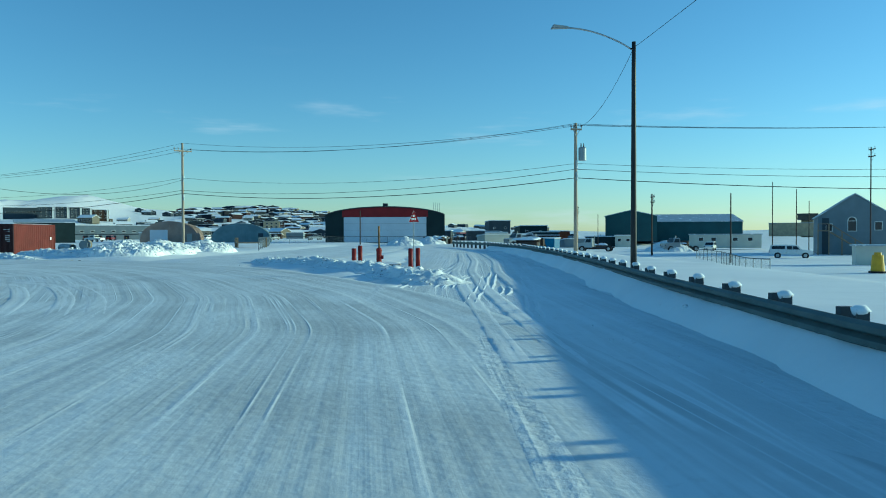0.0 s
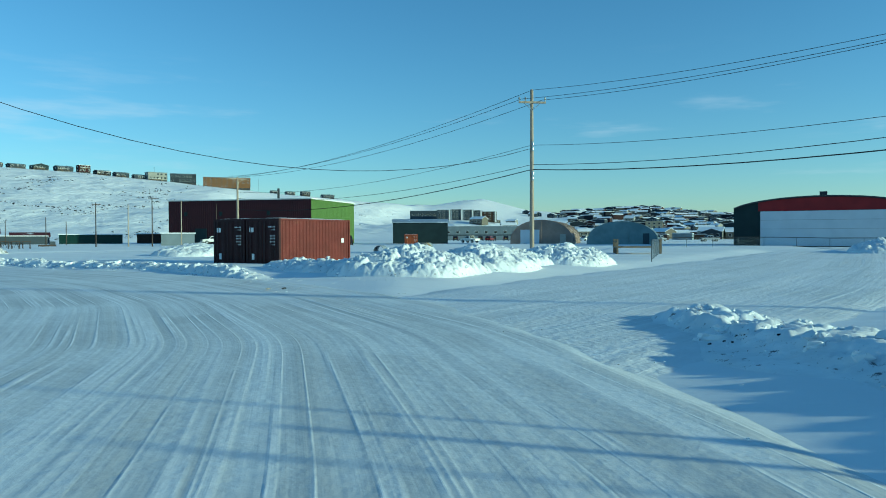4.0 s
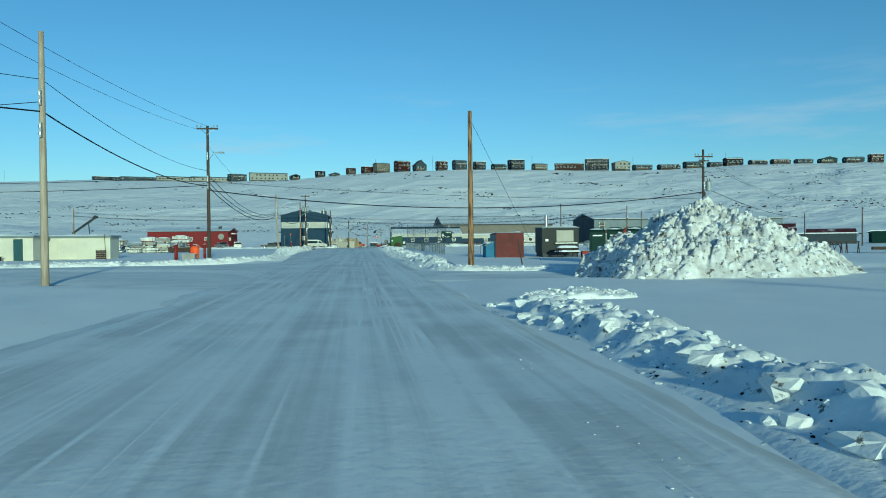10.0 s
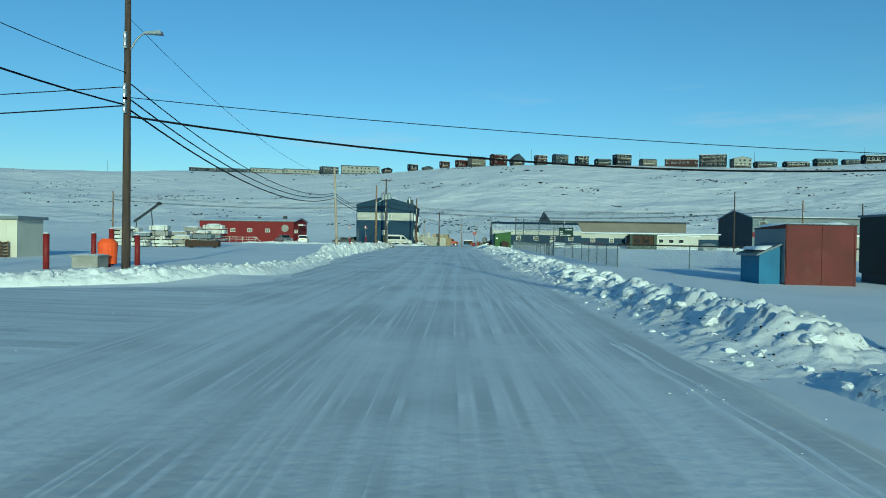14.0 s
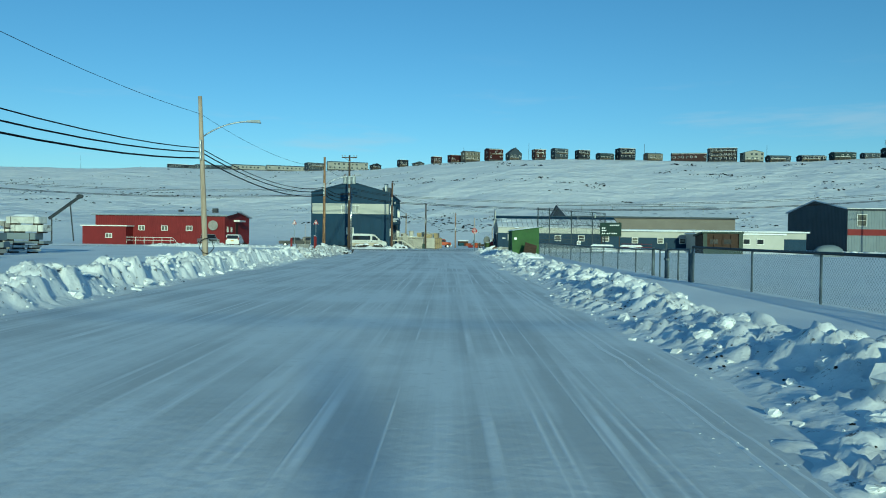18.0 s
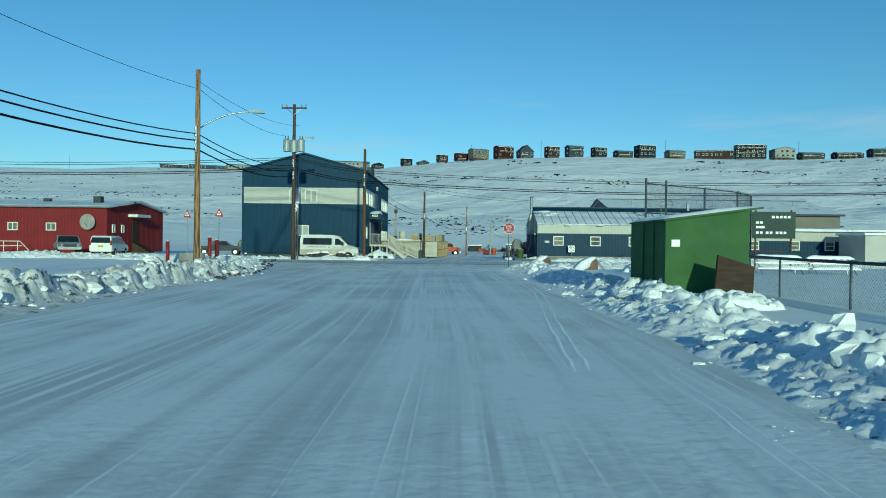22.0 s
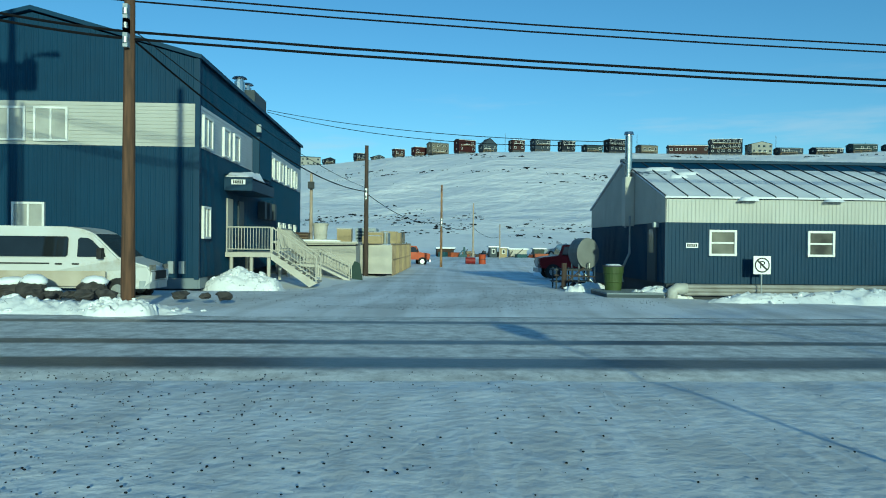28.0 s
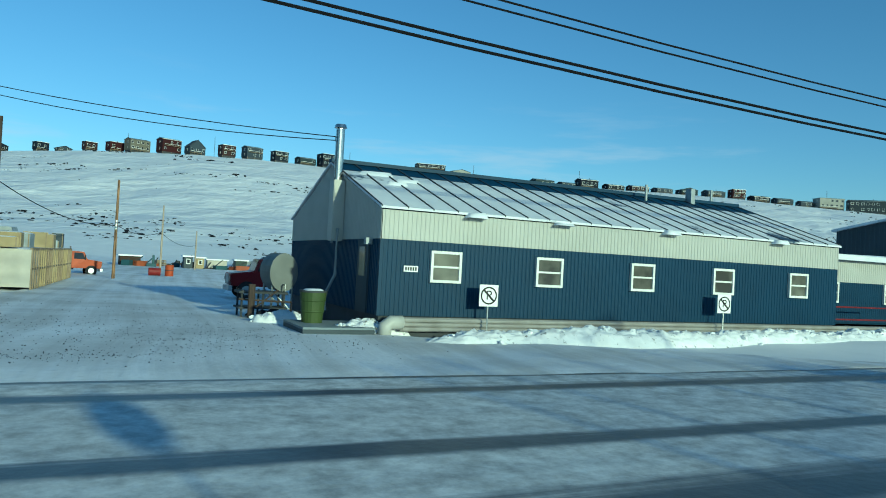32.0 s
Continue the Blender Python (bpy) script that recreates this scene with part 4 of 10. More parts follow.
def pile(x, y, rx, ry, h, label, n=110, rough=0.22, clods=800, size=0.075, mat=None):
    """A dumped heap of broken snow."""
    gx, gy = np.meshgrid(np.linspace(-1, 1, n), np.linspace(-1, 1, n), indexing="ij")
    X, Y = x + gx * rx, y + gy * ry
    r = np.hypot(gx, gy) * (1 + 0.5 * fbm(X / 2.5 + 9, Y / 2.5, 3))
    dome = np.clip(1 - r, 0, 1) ** 0.85 * smooth01((1 - np.maximum(np.abs(gx), np.abs(gy))) / 0.2)
    patchy = np.clip(0.7 + 1.6 * fbm(X / 1.1 + 4, Y / 1.1, 3), 0.2, 1.5)
    lumps = chunks(X / 0.85, Y / 0.85) * 0.55 + chunks(X / 0.42 + 3, Y / 0.42) * 0.4 * patchy + chunks(X / 0.17, Y / 0.17) * 0.3 * patchy
    Z = gz_all(X, Y) - 0.12 + 0.12 * np.clip(dome * 6, 0, 1) + h * dome * (1.0 + 0.35 * fbm(X / 1.6, Y / 1.6, 3)) + np.clip(dome * 4, 0, 1) * rough * lumps
    ob = tagged(sheet("snow_pile", X, Y, Z, mat or SNOW_CLOD), label, "snow pile")
    for _ in range(clods):
        i, j = rnd.randrange(n), rnd.randrange(n)
        if dome[i, j] > 0.03:
            clod(X[i, j], Y[i, j], Z[i, j] + 0.01, size * rnd.choice((0.4, 0.6, 0.6, 1.0, 1.5)))
    return ob


bank([(-29, -73), (-25, -72.4), (-21, -71.4), (-16.5, -68.7), (-12, -66.2), (-8, -63.8), (-5.5, -62.2)], 1.7, 0.34, "low ridge of broken snow beside the bend", clods=10, steep=True, apron=1.5, end=2.0)
bank([(-0.6, -47.5), (1.6, -43.5), (3.6, -38.5), (4.0, -33), (4.4, -27), (4.5, -20), (4.4, -14), (4.2, -9), (4.3, -6.8)], 1.0, 0.33, "ridge of ploughed snow along the road", clods=12, size=0.05, end=4.5, steep=True, apron=1.1)
bank([(5.0, 16.5), (4.4, 21), (4.3, 27), (4.3, 36), (4.3, 46), (4.4, 58), (4.5, 70), (4.5, 84), (4.6, 96)], 1.35, 0.40, "rough ridge of ploughed snow along the road", clods=6, steep=True, apron=2.4, slope=0.75, blocks=0.6, rough=0.65)
bank([(4.6, 94), (4.5, 104), (4.35, 112), (4.2, 119), (4.1, 124.5)], 1.8, 0.36, "low ridge of snow blocks along the road", clods=5, steep=True, apron=2.4, slope=0.9, blocks=0.8, rough=0.75)
bank([(4.3, 18.5), (4.6, 14.8), (5.4, 13.0), (7.4, 12.1), (12, 11.9), (19, 12.4)], 0.75, 0.34, "low ridge of snow round a corner", clods=20)
bank([(-7.9, 45), (-8.6, 53), (-9.4, 63), (-10.2, 80), (-10.4, 99)], 1.5, 0.72, "tall rough ridge of ploughed snow along the road", clods=12, size=0.06, steep=True, side=-1, apron=1.7, end=22.0)
bank([(-10.4, 95), (-10.1, 104), (-10.0, 111), (-10.2, 118)], 1.6, 0.66, "dirty rubble ridge of ploughed snow along the road", clods=12, size=0.06, steep=True, side=-1, apron=1.9, mat=HEAP_SNOW, rough=0.5)
bank([(-10.2, 114), (-10.9, 121), (-12.4, 126.2), (-16, 129), (-24, 129.8), (-34, 130)], 1.6, 0.62, "dirty ridge of snow at the corner")
bank([(-40, 27.4), (-24, 28.4), (-15, 30), (-10.4, 33), (-8.0, 37.5), (-7.6, 44), (-8.3, 54)], 0.9, 0.46, "low ridge of snow beside the side lane", clods=8)
bank([(3.4, 122), (4.0, 125.5), (6.5, 127.8), (12, 128.8), (30, 129.4), (60, 129.6)], 1.5, 0.55, "dirty ridge of snow behind the stop sign")
bank([(-40, 139.9), (-25, 139.9), (-14, 140.0), (-9.5, 139.4), (-6.6, 139.0), (-4.6, 140.4)], 0.9, 0.36, "snow ridge with dark lumps beside the street", clods=10)
bank([(6.2, 142.9), (10, 143.2), (16, 143.4), (24, 143.5), (40, 143.4)], 0.75, 0.42, "low ridge of snow along a building", clods=6.0, size=0.07)
bank([(3, -51), (3.4, -47), (6, -43), (8.2, -41)], 1.8, 0.62, "broken snow shoved against a container", clods=20)
# added ledge, its height set by the shade it throws over the side road
bank([(-70, -76.75), (-43.4, -77.4), (-34.7, -78.1), (-24.9, -79.1), (-10.8, -80.2), (8, -81.0), (30, -80.0)], 1.1, 1.28, "added snow ledge behind the guardrail that shades the road", rough=0.03, clods=0.5, size=0.04, even=0.2, mat=SNOW)
pile(4.2, -50.6, 3.6, 3.2, 0.95, "heap of broken snow beside the entry", n=150, rough=0.28, clods=160, size=0.06)
pile(8.5, -51.5, 3.4, 3.0, 1.0, "heap of broken snow beside the entry", n=130, clods=220, size=0.06)
pile(12.5, -50.5, 3.8, 3.2, 1.0, "heap of broken snow beside a pole", n=130, clods=220, size=0.06)
pile(17.5, -52.5, 4.4, 3.2, 1.05, "heap of broken snow beside a pole", n=130, clods=220, size=0.06)
pile(14.5, 3.3, 5.6, 5.2, 2.85, "tall dirty heap of dumped snow and ice", n=260, rough=0.6, clods=900, size=0.09, mat=HEAP_SNOW)
pile(-7.0, 138.35, 0.8, 0.55, 0.22, "low heap of snow round the foot of a pole", n=50, rough=0.2, clods=40, size=0.06)
pile(-6.7, 148.0, 1.5, 1.1, 0.62, "white snow heap beside a timber landing", n=70, rough=0.16, clods=90, size=0.06)
pile(5.6, -7.6, 1.6, 0.9, 0.2, "low rubble of broken snow beside the road", n=60, rough=0.1, clods=160, size=0.05)
pile(23, -19.5, 4.5, 3.5, 1.1, "smooth drifted heap of snow behind the containers", rough=0.2, clods=40)

# ---- poles, lamps and wires ----
def insulator(b, x, y, z):
    b.tube((x, y, z), (x, y, z + 0.12), 0.03, n=6).tube((x, y, z + 0.12), (x, y, z + 0.26), 0.065, 0.045, n=8)


def utility_pole(x, y, h, label, mat=WOOD_POLE, arms=(), lean=(0, 0), lamp=None, cans=(), dia=0.30, turn=0.0, conduit=False, loop=None, racks=(), base=None):
    z0 = gz(x, y) if base is None else base
    ob = thing("utility_pole", label, "utility pole", x, y, z0, turn)
    tx, ty = lean
    n = 8
    b = B().shaft([((tx * i / n, ty * i / n, -0.3 + (h + 0.3) * i / n), dia / 2 * (1 - 0.35 * i / n) * (1 + 0.03 * math.sin(i * 2.3 + x))) for i in range(n + 1)])
    part("pole", b, mat, ob, smooth=True)
    for z, half, kind in arms:
        arm = part("crossarm", B().box(tx * z / h - half, ty * z / h - 0.17, z - 0.06, tx * z / h + half, ty * z / h - 0.06, z + 0.06), PALE_POLE if mat is PALE_POLE else mat, ob, bevel=0.01)
        for k in ((-0.95, -0.5, 0.95) if kind == 3 else (-0.95, -0.6, 0.6, 0.95) if kind == 4 else (-0.9, 0.9)):
            ib = B()
            insulator(ib, tx * z / h + half * k, ty * z / h - 0.115, z + 0.06)
            part("insulator", ib, GREY_METAL, arm, smooth=True)
        part("brace", B().path([(tx * z / h - half * 0.6, ty * z / h - 0.12, z - 0.05), (tx, ty - 0.14, z - 0.5)], 0.02, 5).path([(tx * z / h + half * 0.6, ty * z / h - 0.12, z - 0.05), (tx, ty - 0.14, z - 0.5)], 0.02, 5), GALV, ob)
    for z in racks:
        part("spool_rack", B().box(tx * z / h - 0.05, ty * z / h - 0.26, z - 0.3, tx * z / h + 0.05, ty * z / h - 0.1, z + 0.3).tube((tx * z / h, ty * z / h - 0.25, z - 0.22), (tx * z / h, ty * z / h - 0.25, z - 0.1), 0.06).tube((tx * z / h, ty * z / h - 0.25, z + 0.08), (tx * z / h, ty * z / h - 0.25, z + 0.2), 0.06), GALV, ob)
    if lamp:
        z, ln, a = lamp
        ca, sa = math.cos(radians(a)), math.sin(radians(a))
        pts = [(ca * u, sa * u, z + 0.9 * math.sin(min(1, u / ln) * math.pi * 0.5) ** 0.8 - 0.0) for u in [0.1 + (ln - 0.1) * i / 10 for i in range(11)]]
        pts = [(px_ + tx * z / h, py_ + ty * z / h, pz_) for px_, py_, pz_ in pts]
        arm = part("lamp_arm", B().path(pts, 0.035, 8), GALV, ob, smooth=True)
        e = pts[-1]
        head = B().add([(e[0] + ca * u + sa * v, e[1] + sa * u - ca * v, e[2] + w) for u, v, w in ((-0.1, -0.06, -0.03), (0.62, -0.16, -0.05), (0.62, 0.16, -0.05), (-0.1, 0.06, -0.03), (-0.1, -0.06, 0.06), (0.55, -0.12, 0.1), (0.55, 0.12, 0.1), (-0.1, 0.06, 0.06))],
                       [(0, 1, 2, 3), (4, 5, 6, 7), (0, 1, 5, 4), (1, 2, 6, 5), (2, 3, 7, 6), (3, 0, 4, 7)])
        part("lamp_head", head, GREY_METAL, ob, "grey cobra-head street lamp", bevel=0.015)
    for (dx, z) in cans:
        c = part("transformer", B().tube((dx, -0.05, z), (dx, -0.05, z + 0.85), 0.27, n=16).tube((dx, -0.05, z + 0.85), (dx, -0.05, z + 0.93), 0.29, 0.2, n=16), GREY_METAL, ob, "grey drum transformer", smooth=False)
        part("bushing", B().tube((dx - 0.1, -0.05, z + 0.9), (dx - 0.1, -0.05, z + 1.2), 0.05, 0.03).tube((dx + 0.1, -0.05, z + 0.9), (dx + 0.1, -0.05, z + 1.2), 0.05, 0.03), BOULDER, c)
    if conduit:
        part("conduit", B().tube((0.22, -0.12, 0), (0.22, -0.12, h * 0.62), 0.05).tube((0.36, -0.1, 0), (0.36, -0.1, h * 0.66), 0.05), CHROME, ob, "shiny metal conduit", smooth=True)
    if loop:
        pts = [(0.1 + loop[1] * math.sin(2 * math.pi * i / 14) * (0.85 if i % 2 else 1), -0.2, loop[0] + loop[1] * math.cos(2 * math.pi * i / 14)) for i in range(15)]
        part("cable_loop", B().path(pts, 0.022, 5), WIRE, ob, "coiled black cable")
    return ob


def wire(p0, p1, sag, r=0.018, label="thin black overhead wire"):
    pts = []
    for i in range(17):
        u = i / 16
        pts.append((p0[0] + (p1[0] - p0[0]) * u, p0[1] + (p1[1] - p0[1]) * u, p0[2] + (p1[2] - p0[2]) * u - sag * 4 * u * (1 - u)))
    b = B().path(pts, r, 5)
    return tagged(part("overhead_wire", b, WIRE), label, "power line", "overhead wires")


# the line round the bend
utility_pole(-20.4, -81.4, 9.4, "tall dark street lamp pole with a curved arm", LAMP_POLE, lamp=(9.0, 2.9, 95), dia=0.26)
utility_pole(0.1, -83.3, 9.2, "pale wooden pole with a transformer and crossarms", PALE_POLE, arms=((8.75, 0.4, 3),), cans=((0.48, 6.6),), racks=(5.5, 6.3), turn=-80)
utility_pole(1.5, -134, 11.2, "pale wooden pole with one crossarm", PALE_POLE, arms=((10.4, 0.6, 3),), racks=(7.0, 5.3), turn=-80)
utility_pole(21.3, -49.3, 10.5, "pale wooden pole with one crossarm", PALE_POLE, arms=((9.7, 0.85, 3),), racks=(7.0, 5.2), turn=-55)
utility_pole(39.9, -7.9, 8.2, "wooden pole with a double crossarm behind containers", PALE_POLE, arms=((7.95, 0.95, 4),), turn=-30)
utility_pole(61, -108, 9.5, "far wooden power pole", DARK_POLE, arms=((9.0, 0.9, 3), (8.2, 0.9, 3)))
for k, (dx, dy, z) in enumerate(((-0.45, 0.5, 10.0), (0.1, 0.0, 10.6), (0.5, -0.5, 10.0))):
    wire((0.1 + dx * 0.6, -83.3 - dy * 0.2, 9.1 + 0.1 * k), (21.3 + dx, -49.3 + dy, z), 0.9, 0.012)
    wire((21.3 + dx, -49.3 + dy, z), (39.9 + dx * 1.2, -7.9 + dy, 8.3), 0.9, 0.014)
    wire((0.1 + dx * 0.6, -83.3 - dy * 0.2, 9.1 + 0.1 * k), (1.5 + dx, -134 + dy, 10.6), 0.7, 0.012)
for z0, z1, zz, r in ((6.5, 7.2, 7.2, 0.012), (6.1, 6.0, 6.5, 0.016), (5.5, 5.7, 5.3, 0.026)):
    wire((0.1, -83.3, z0), (21.3, -49.3, z1), 0.9, r)
    wire((0.1, -83.3, z0), (1.5, -134, zz), 0.7, r)
    wire((21.3, -49.3, z1), (39.9, -7.9, zz - 0.6), 1.0, r)
utility_pole(-8.6, -33.6, 9.2, "weathered wooden pole at the bend", WOOD_POLE, racks=(8.8,))
wire((21.3, -49.3, 7.0), (-8.6, -33.6, 8.9), 2.9, 0.015, "long sagging black cable over the road")
wire((-20.4, -81.4, 9.3), (0.1, -83.3, 9.0), 0.8, 0.01)
wire((-20.4, -81.4, 9.3), (-60, -86, 12.5), 0.3, 0.01)

# the line along the road
utility_pole(-12.7, 5.5, 10.2, "pale weathered wooden pole beside the side lane", PALE_POLE, racks=(7.5, 6.2), dia=0.32)
utility_pole(-12.4, 36.1, 11.0, "dark wooden pole with crossarm and small lamp", DARK_POLE, arms=((10.75, 0.85, 4),), lamp=(7.9, 0.7, 0), racks=(8.5, 6.6, 6.1), dia=0.32)
utility_pole(6.2, 14.9, 8.7, "split weathered wooden pole with a guy wire", WOOD_POLE, dia=0.34)
wire((6.2, 14.9, 8.4), (11.6, 20.3, 0.1), 0.0, 0.011, "thin guy wire of a pole")
utility_pole(33.0, 41.9, 10.0, "wooden power pole with two crossarms", DARK_POLE, arms=((9.3, 0.9, 4), (8.9, 0.5, 2)), cans=((0.5, 6.0),), racks=(6.5,))
utility_pole(-12.0, 82.9, 8.4, "pale wooden pole with a curved street lamp", PALE_POLE, lamp=(6.3, 2.3, 8), racks=(5.9, 5.5), loop=(0.9, 0.38), lean=(-0.35, 0))
utility_pole(-11.6, 115.7, 9.0, "weathered wooden pole with a curved street lamp", WOOD_POLE, lamp=(6.3, 2.3, 10), racks=(5.6, 6.2), dia=0.30)
utility_pole(-12.35, 138.8, 11.8, "dark pole with transformers and a crossarm", DARK_POLE, arms=((11.5, 0.95, 4),), cans=((-0.55, 8.2), (0.0, 8.15), (0.55, 8.2)), lamp=(8.4, 0.9, 5), racks=(7.3, 6.4), conduit=True, dia=0.34)
utility_pole(-6.88, 138.4, 8.4, "weathered brown pole at the street edge", MID_POLE, racks=(5.9, 6.2), dia=0.30)
utility_pole(-3.35, 163.5, 7.3, "dark wooden pole in the yard", DARK_POLE, racks=(4.6,), base=-0.35)
utility_pole(-6.6, 165, 5.8, "pale wooden post with a dark lamp box", PALE_POLE, dia=0.24, base=-0.3)
tagged(part("lamp_box", B().box(-6.75, 164.6, 4.6, -6.4, 164.85, 5.0), ROOF_DARK, bevel=0.02), "dark lamp box fixed to a post", "lamp")
utility_pole(1.6, 181, 6.6, "thin wooden pole in the yard", WOOD_POLE, racks=(3.6,), dia=0.22, base=-0.4)
utility_pole(5.8, 200, 6.2, "thin wooden pole in the yard", PALE_POLE, dia=0.2, base=-0.4)
utility_pole(10.5, 215, 4.4, "thin wooden pole in the yard", PALE_POLE, dia=0.2, base=-0.4)
utility_pole(62, 140.5, 9.0, "wooden pole along the cross street", WOOD_POLE, racks=(6.5,))
utility_pole(-62, 140.5, 9.0, "wooden pole along the cross street", WOOD_POLE, racks=(6.5,))
for x, y, h in ((58.1, 39.6, 7.2), (63.7, 38.8, 7.2), (62.7, 31.9, 8.2), (67.5, 30.5, 7.6), (74, 29, 7.2), (50, 76, 6.5), (42, 60, 7.0), (70, 70, 5.5), (80, 78, 5.0), (36, 104, 7.8), (48, 96, 6.2), (78, 96, 5.5)):
    utility_pole(x, y, h, "bare wooden pole standing in the snow", PALE_POLE if int(x) % 2 else DARK_POLE, arms=((h - 0.3, 0.8, 2),) if int(x) in (58, 62) else (), dia=0.2)
wire((-12.4, 36.1, 9.6), (-12.3, 82.9, 7.6), 1.3, 0.010)
wire((-12.3, 82.9, 7.6), (-11.6, 115.7, 8.2), 0.7, 0.010)
for k in (-0.4, 0.4):
    wire((-11.6, 115.7, 8.4 + k * 0.4), (-12.35 + k, 138.8, 9.8 + k), 0.5, 0.011)
for k in (-0.8, 0.8):
    wire((-12.4 + k, 36.1, 10.9), (-16 + k, -14, 11.5), 1.0, 0.01)
for z0, z1, z2, z3, z4, r in ((7.5, 7.2, 5.9, 6.2, 7.2, 0.024), (6.4, 6.6, 5.7, 5.9, 6.8, 0.03), (6.0, 6.2, 5.4, 5.5, 6.4, 0.036)):
    wire((-12.4, 36.1, z1), (-12.3, 82.9, z2), 1.5, r)
    wire((-12.3, 82.9, z2), (-11.6, 115.7, z3), 0.8, r)
    wire((-11.6, 115.7, z3), (-12.35, 138.8, z4), 0.5, r)
for z0, z1, r in ((7.0, 6.3, 0.032), (8.3, 7.5, 0.014)):
    wire((-12.7, 5.5, z0), (-12.4, 36.1, z1), 0.7, r)
    wire((-12.7, 5.5, z0), (-30, -20, z0 + 0.6), 0.6, r)
wire((-12.7, 5.5, 7.4), (-40, 4, 7.6), 0.8, 0.016)
wire((-12.4, 36.1, 5.9), (33, 41.9, 6.0), 1.5, 0.042, "thick black cable over the road")
wire((-12.4, 36.1, 6.6), (33, 41.9, 5.4), 0.5, 0.016)
wire((-12.4, 36.1, 6.3), (-60, 48, 7.0), 0.5, 0.028)
wire((-12.4, 36.1, 7.0), (-60, 46, 7.6), 0.5, 0.02)
for z, r in ((6.5, 0.03), (9.0, 0.014), (9.2, 0.014)):
    wire((33, 41.9, z), (78, 96, z - 1.5), 0.8, r)
for z0, z1, r in ((6.5, 7.6, 0.03), (6.35, 7.5, 0.03), (7.15, 8.2, 0.02), (7.3, 8.4, 0.02)):
    wire((-12.35, 138.8, z0 + 0.5), (-6.88, 138.4, z0 - 0.5), 0.12, r)
    wire((-6.88, 138.4, z0 - 0.5), (62, 140.5, z1), 1.3, r)
    wire((-12.35, 138.8, z0 + 0.5), (-62, 140.5, z1), 0.8, r)
wire((-6.88, 138.4, 5.9), (-3.35, 163.5, 4.4), 0.7, 0.025)
wire((-6.88, 138.4, 6.1), (-3.35, 163.5, 4.6), 0.4, 0.012)
wire((-3.35, 163.5, 4.3), (1.6, 181, 3.2), 0.6, 0.022)
wire((1.6, 181, 3.2), (5.8, 200, 3.4), 0.5, 0.022)
wire((5.8, 200, 3.2), (10.5, 215, 2.4), 0.5, 0.02)
wire((-8.3, 160.5, 8.3), (6.75, 148.0, 5.2), 0.35, 0.014)
wire((-8.3, 160.5, 8.2), (6.75, 148.0, 5.1), 0.55, 0.014)

# ---- parts that many buildings share ----
def window(parent, x, y, z, w, h, facing, glass=GLASS, frame=TRIM, bars=1, deep=0.07):
    """A framed window whose middle is x, y, z on a wall that faces -y, +y, -x or +x."""
    t = 0.07
    b = B()
    b.box(-w / 2 - t, -deep, -h / 2 - t, w / 2 + t, 0.02, -h / 2).box(-w / 2 - t, -deep, h / 2, w / 2 + t, 0.02, h / 2 + t)
    b.box(-w / 2 - t, -deep, -h / 2, -w / 2, 0.02, h / 2).box(w / 2, -deep, -h / 2, w / 2 + t, 0.02, h / 2)
    if bars == 1:
        b.box(-w / 2, -deep * 0.8, -0.025, w / 2, 0.0, 0.025)
    if bars == 2:
        b.box(-0.03, -deep * 0.8, -h / 2, 0.03, 0.0, h / 2)
    ob = part("window", b, frame, parent)
    part("pane", B().box(-w / 2, -deep * 0.35, -h / 2, w / 2, 0.0, h / 2), glass, ob)
    ob.matrix_basis = pose(x, y, z, 0, 0, {"-y": 0, "+x": 90, "+y": 180, "-x": 270}[facing])
    return ob


def snow_lump(name, parent, x0, y0, x1, y1, z, h, seed=0):
    """A soft cushion of snow on something."""
    n, m = max(6, int((x1 - x0) / 0.15)), max(5, int((y1 - y0) / 0.15))
    n, m = min(n, 60), min(m, 30)
    b = B()
    for i in range(n + 1):
        for j in range(m + 1):
            u, v = i / n, j / m
            e = (min(1, 4 * u * (1 - u) * 2.5) * min(1, 4 * v * (1 - v) * 2.0)) ** 0.5
            x, y = x0 + (x1 - x0) * u, y0 + (y1 - y0) * v
            b.v.append((x, y, z + h * e * (0.75 + 0.9 * float(fbm(np.array(x * 1.3 + seed), np.array(y * 1.3 + 7), 2)))))
    for i in range(n):
        for j in range(m):
            k = i * (m + 1) + j
            b.f.append((k, k + m + 1, k + m + 2, k + 1))
    return part(name, b, SNOW_CAP, parent, "soft white snow", smooth=True)


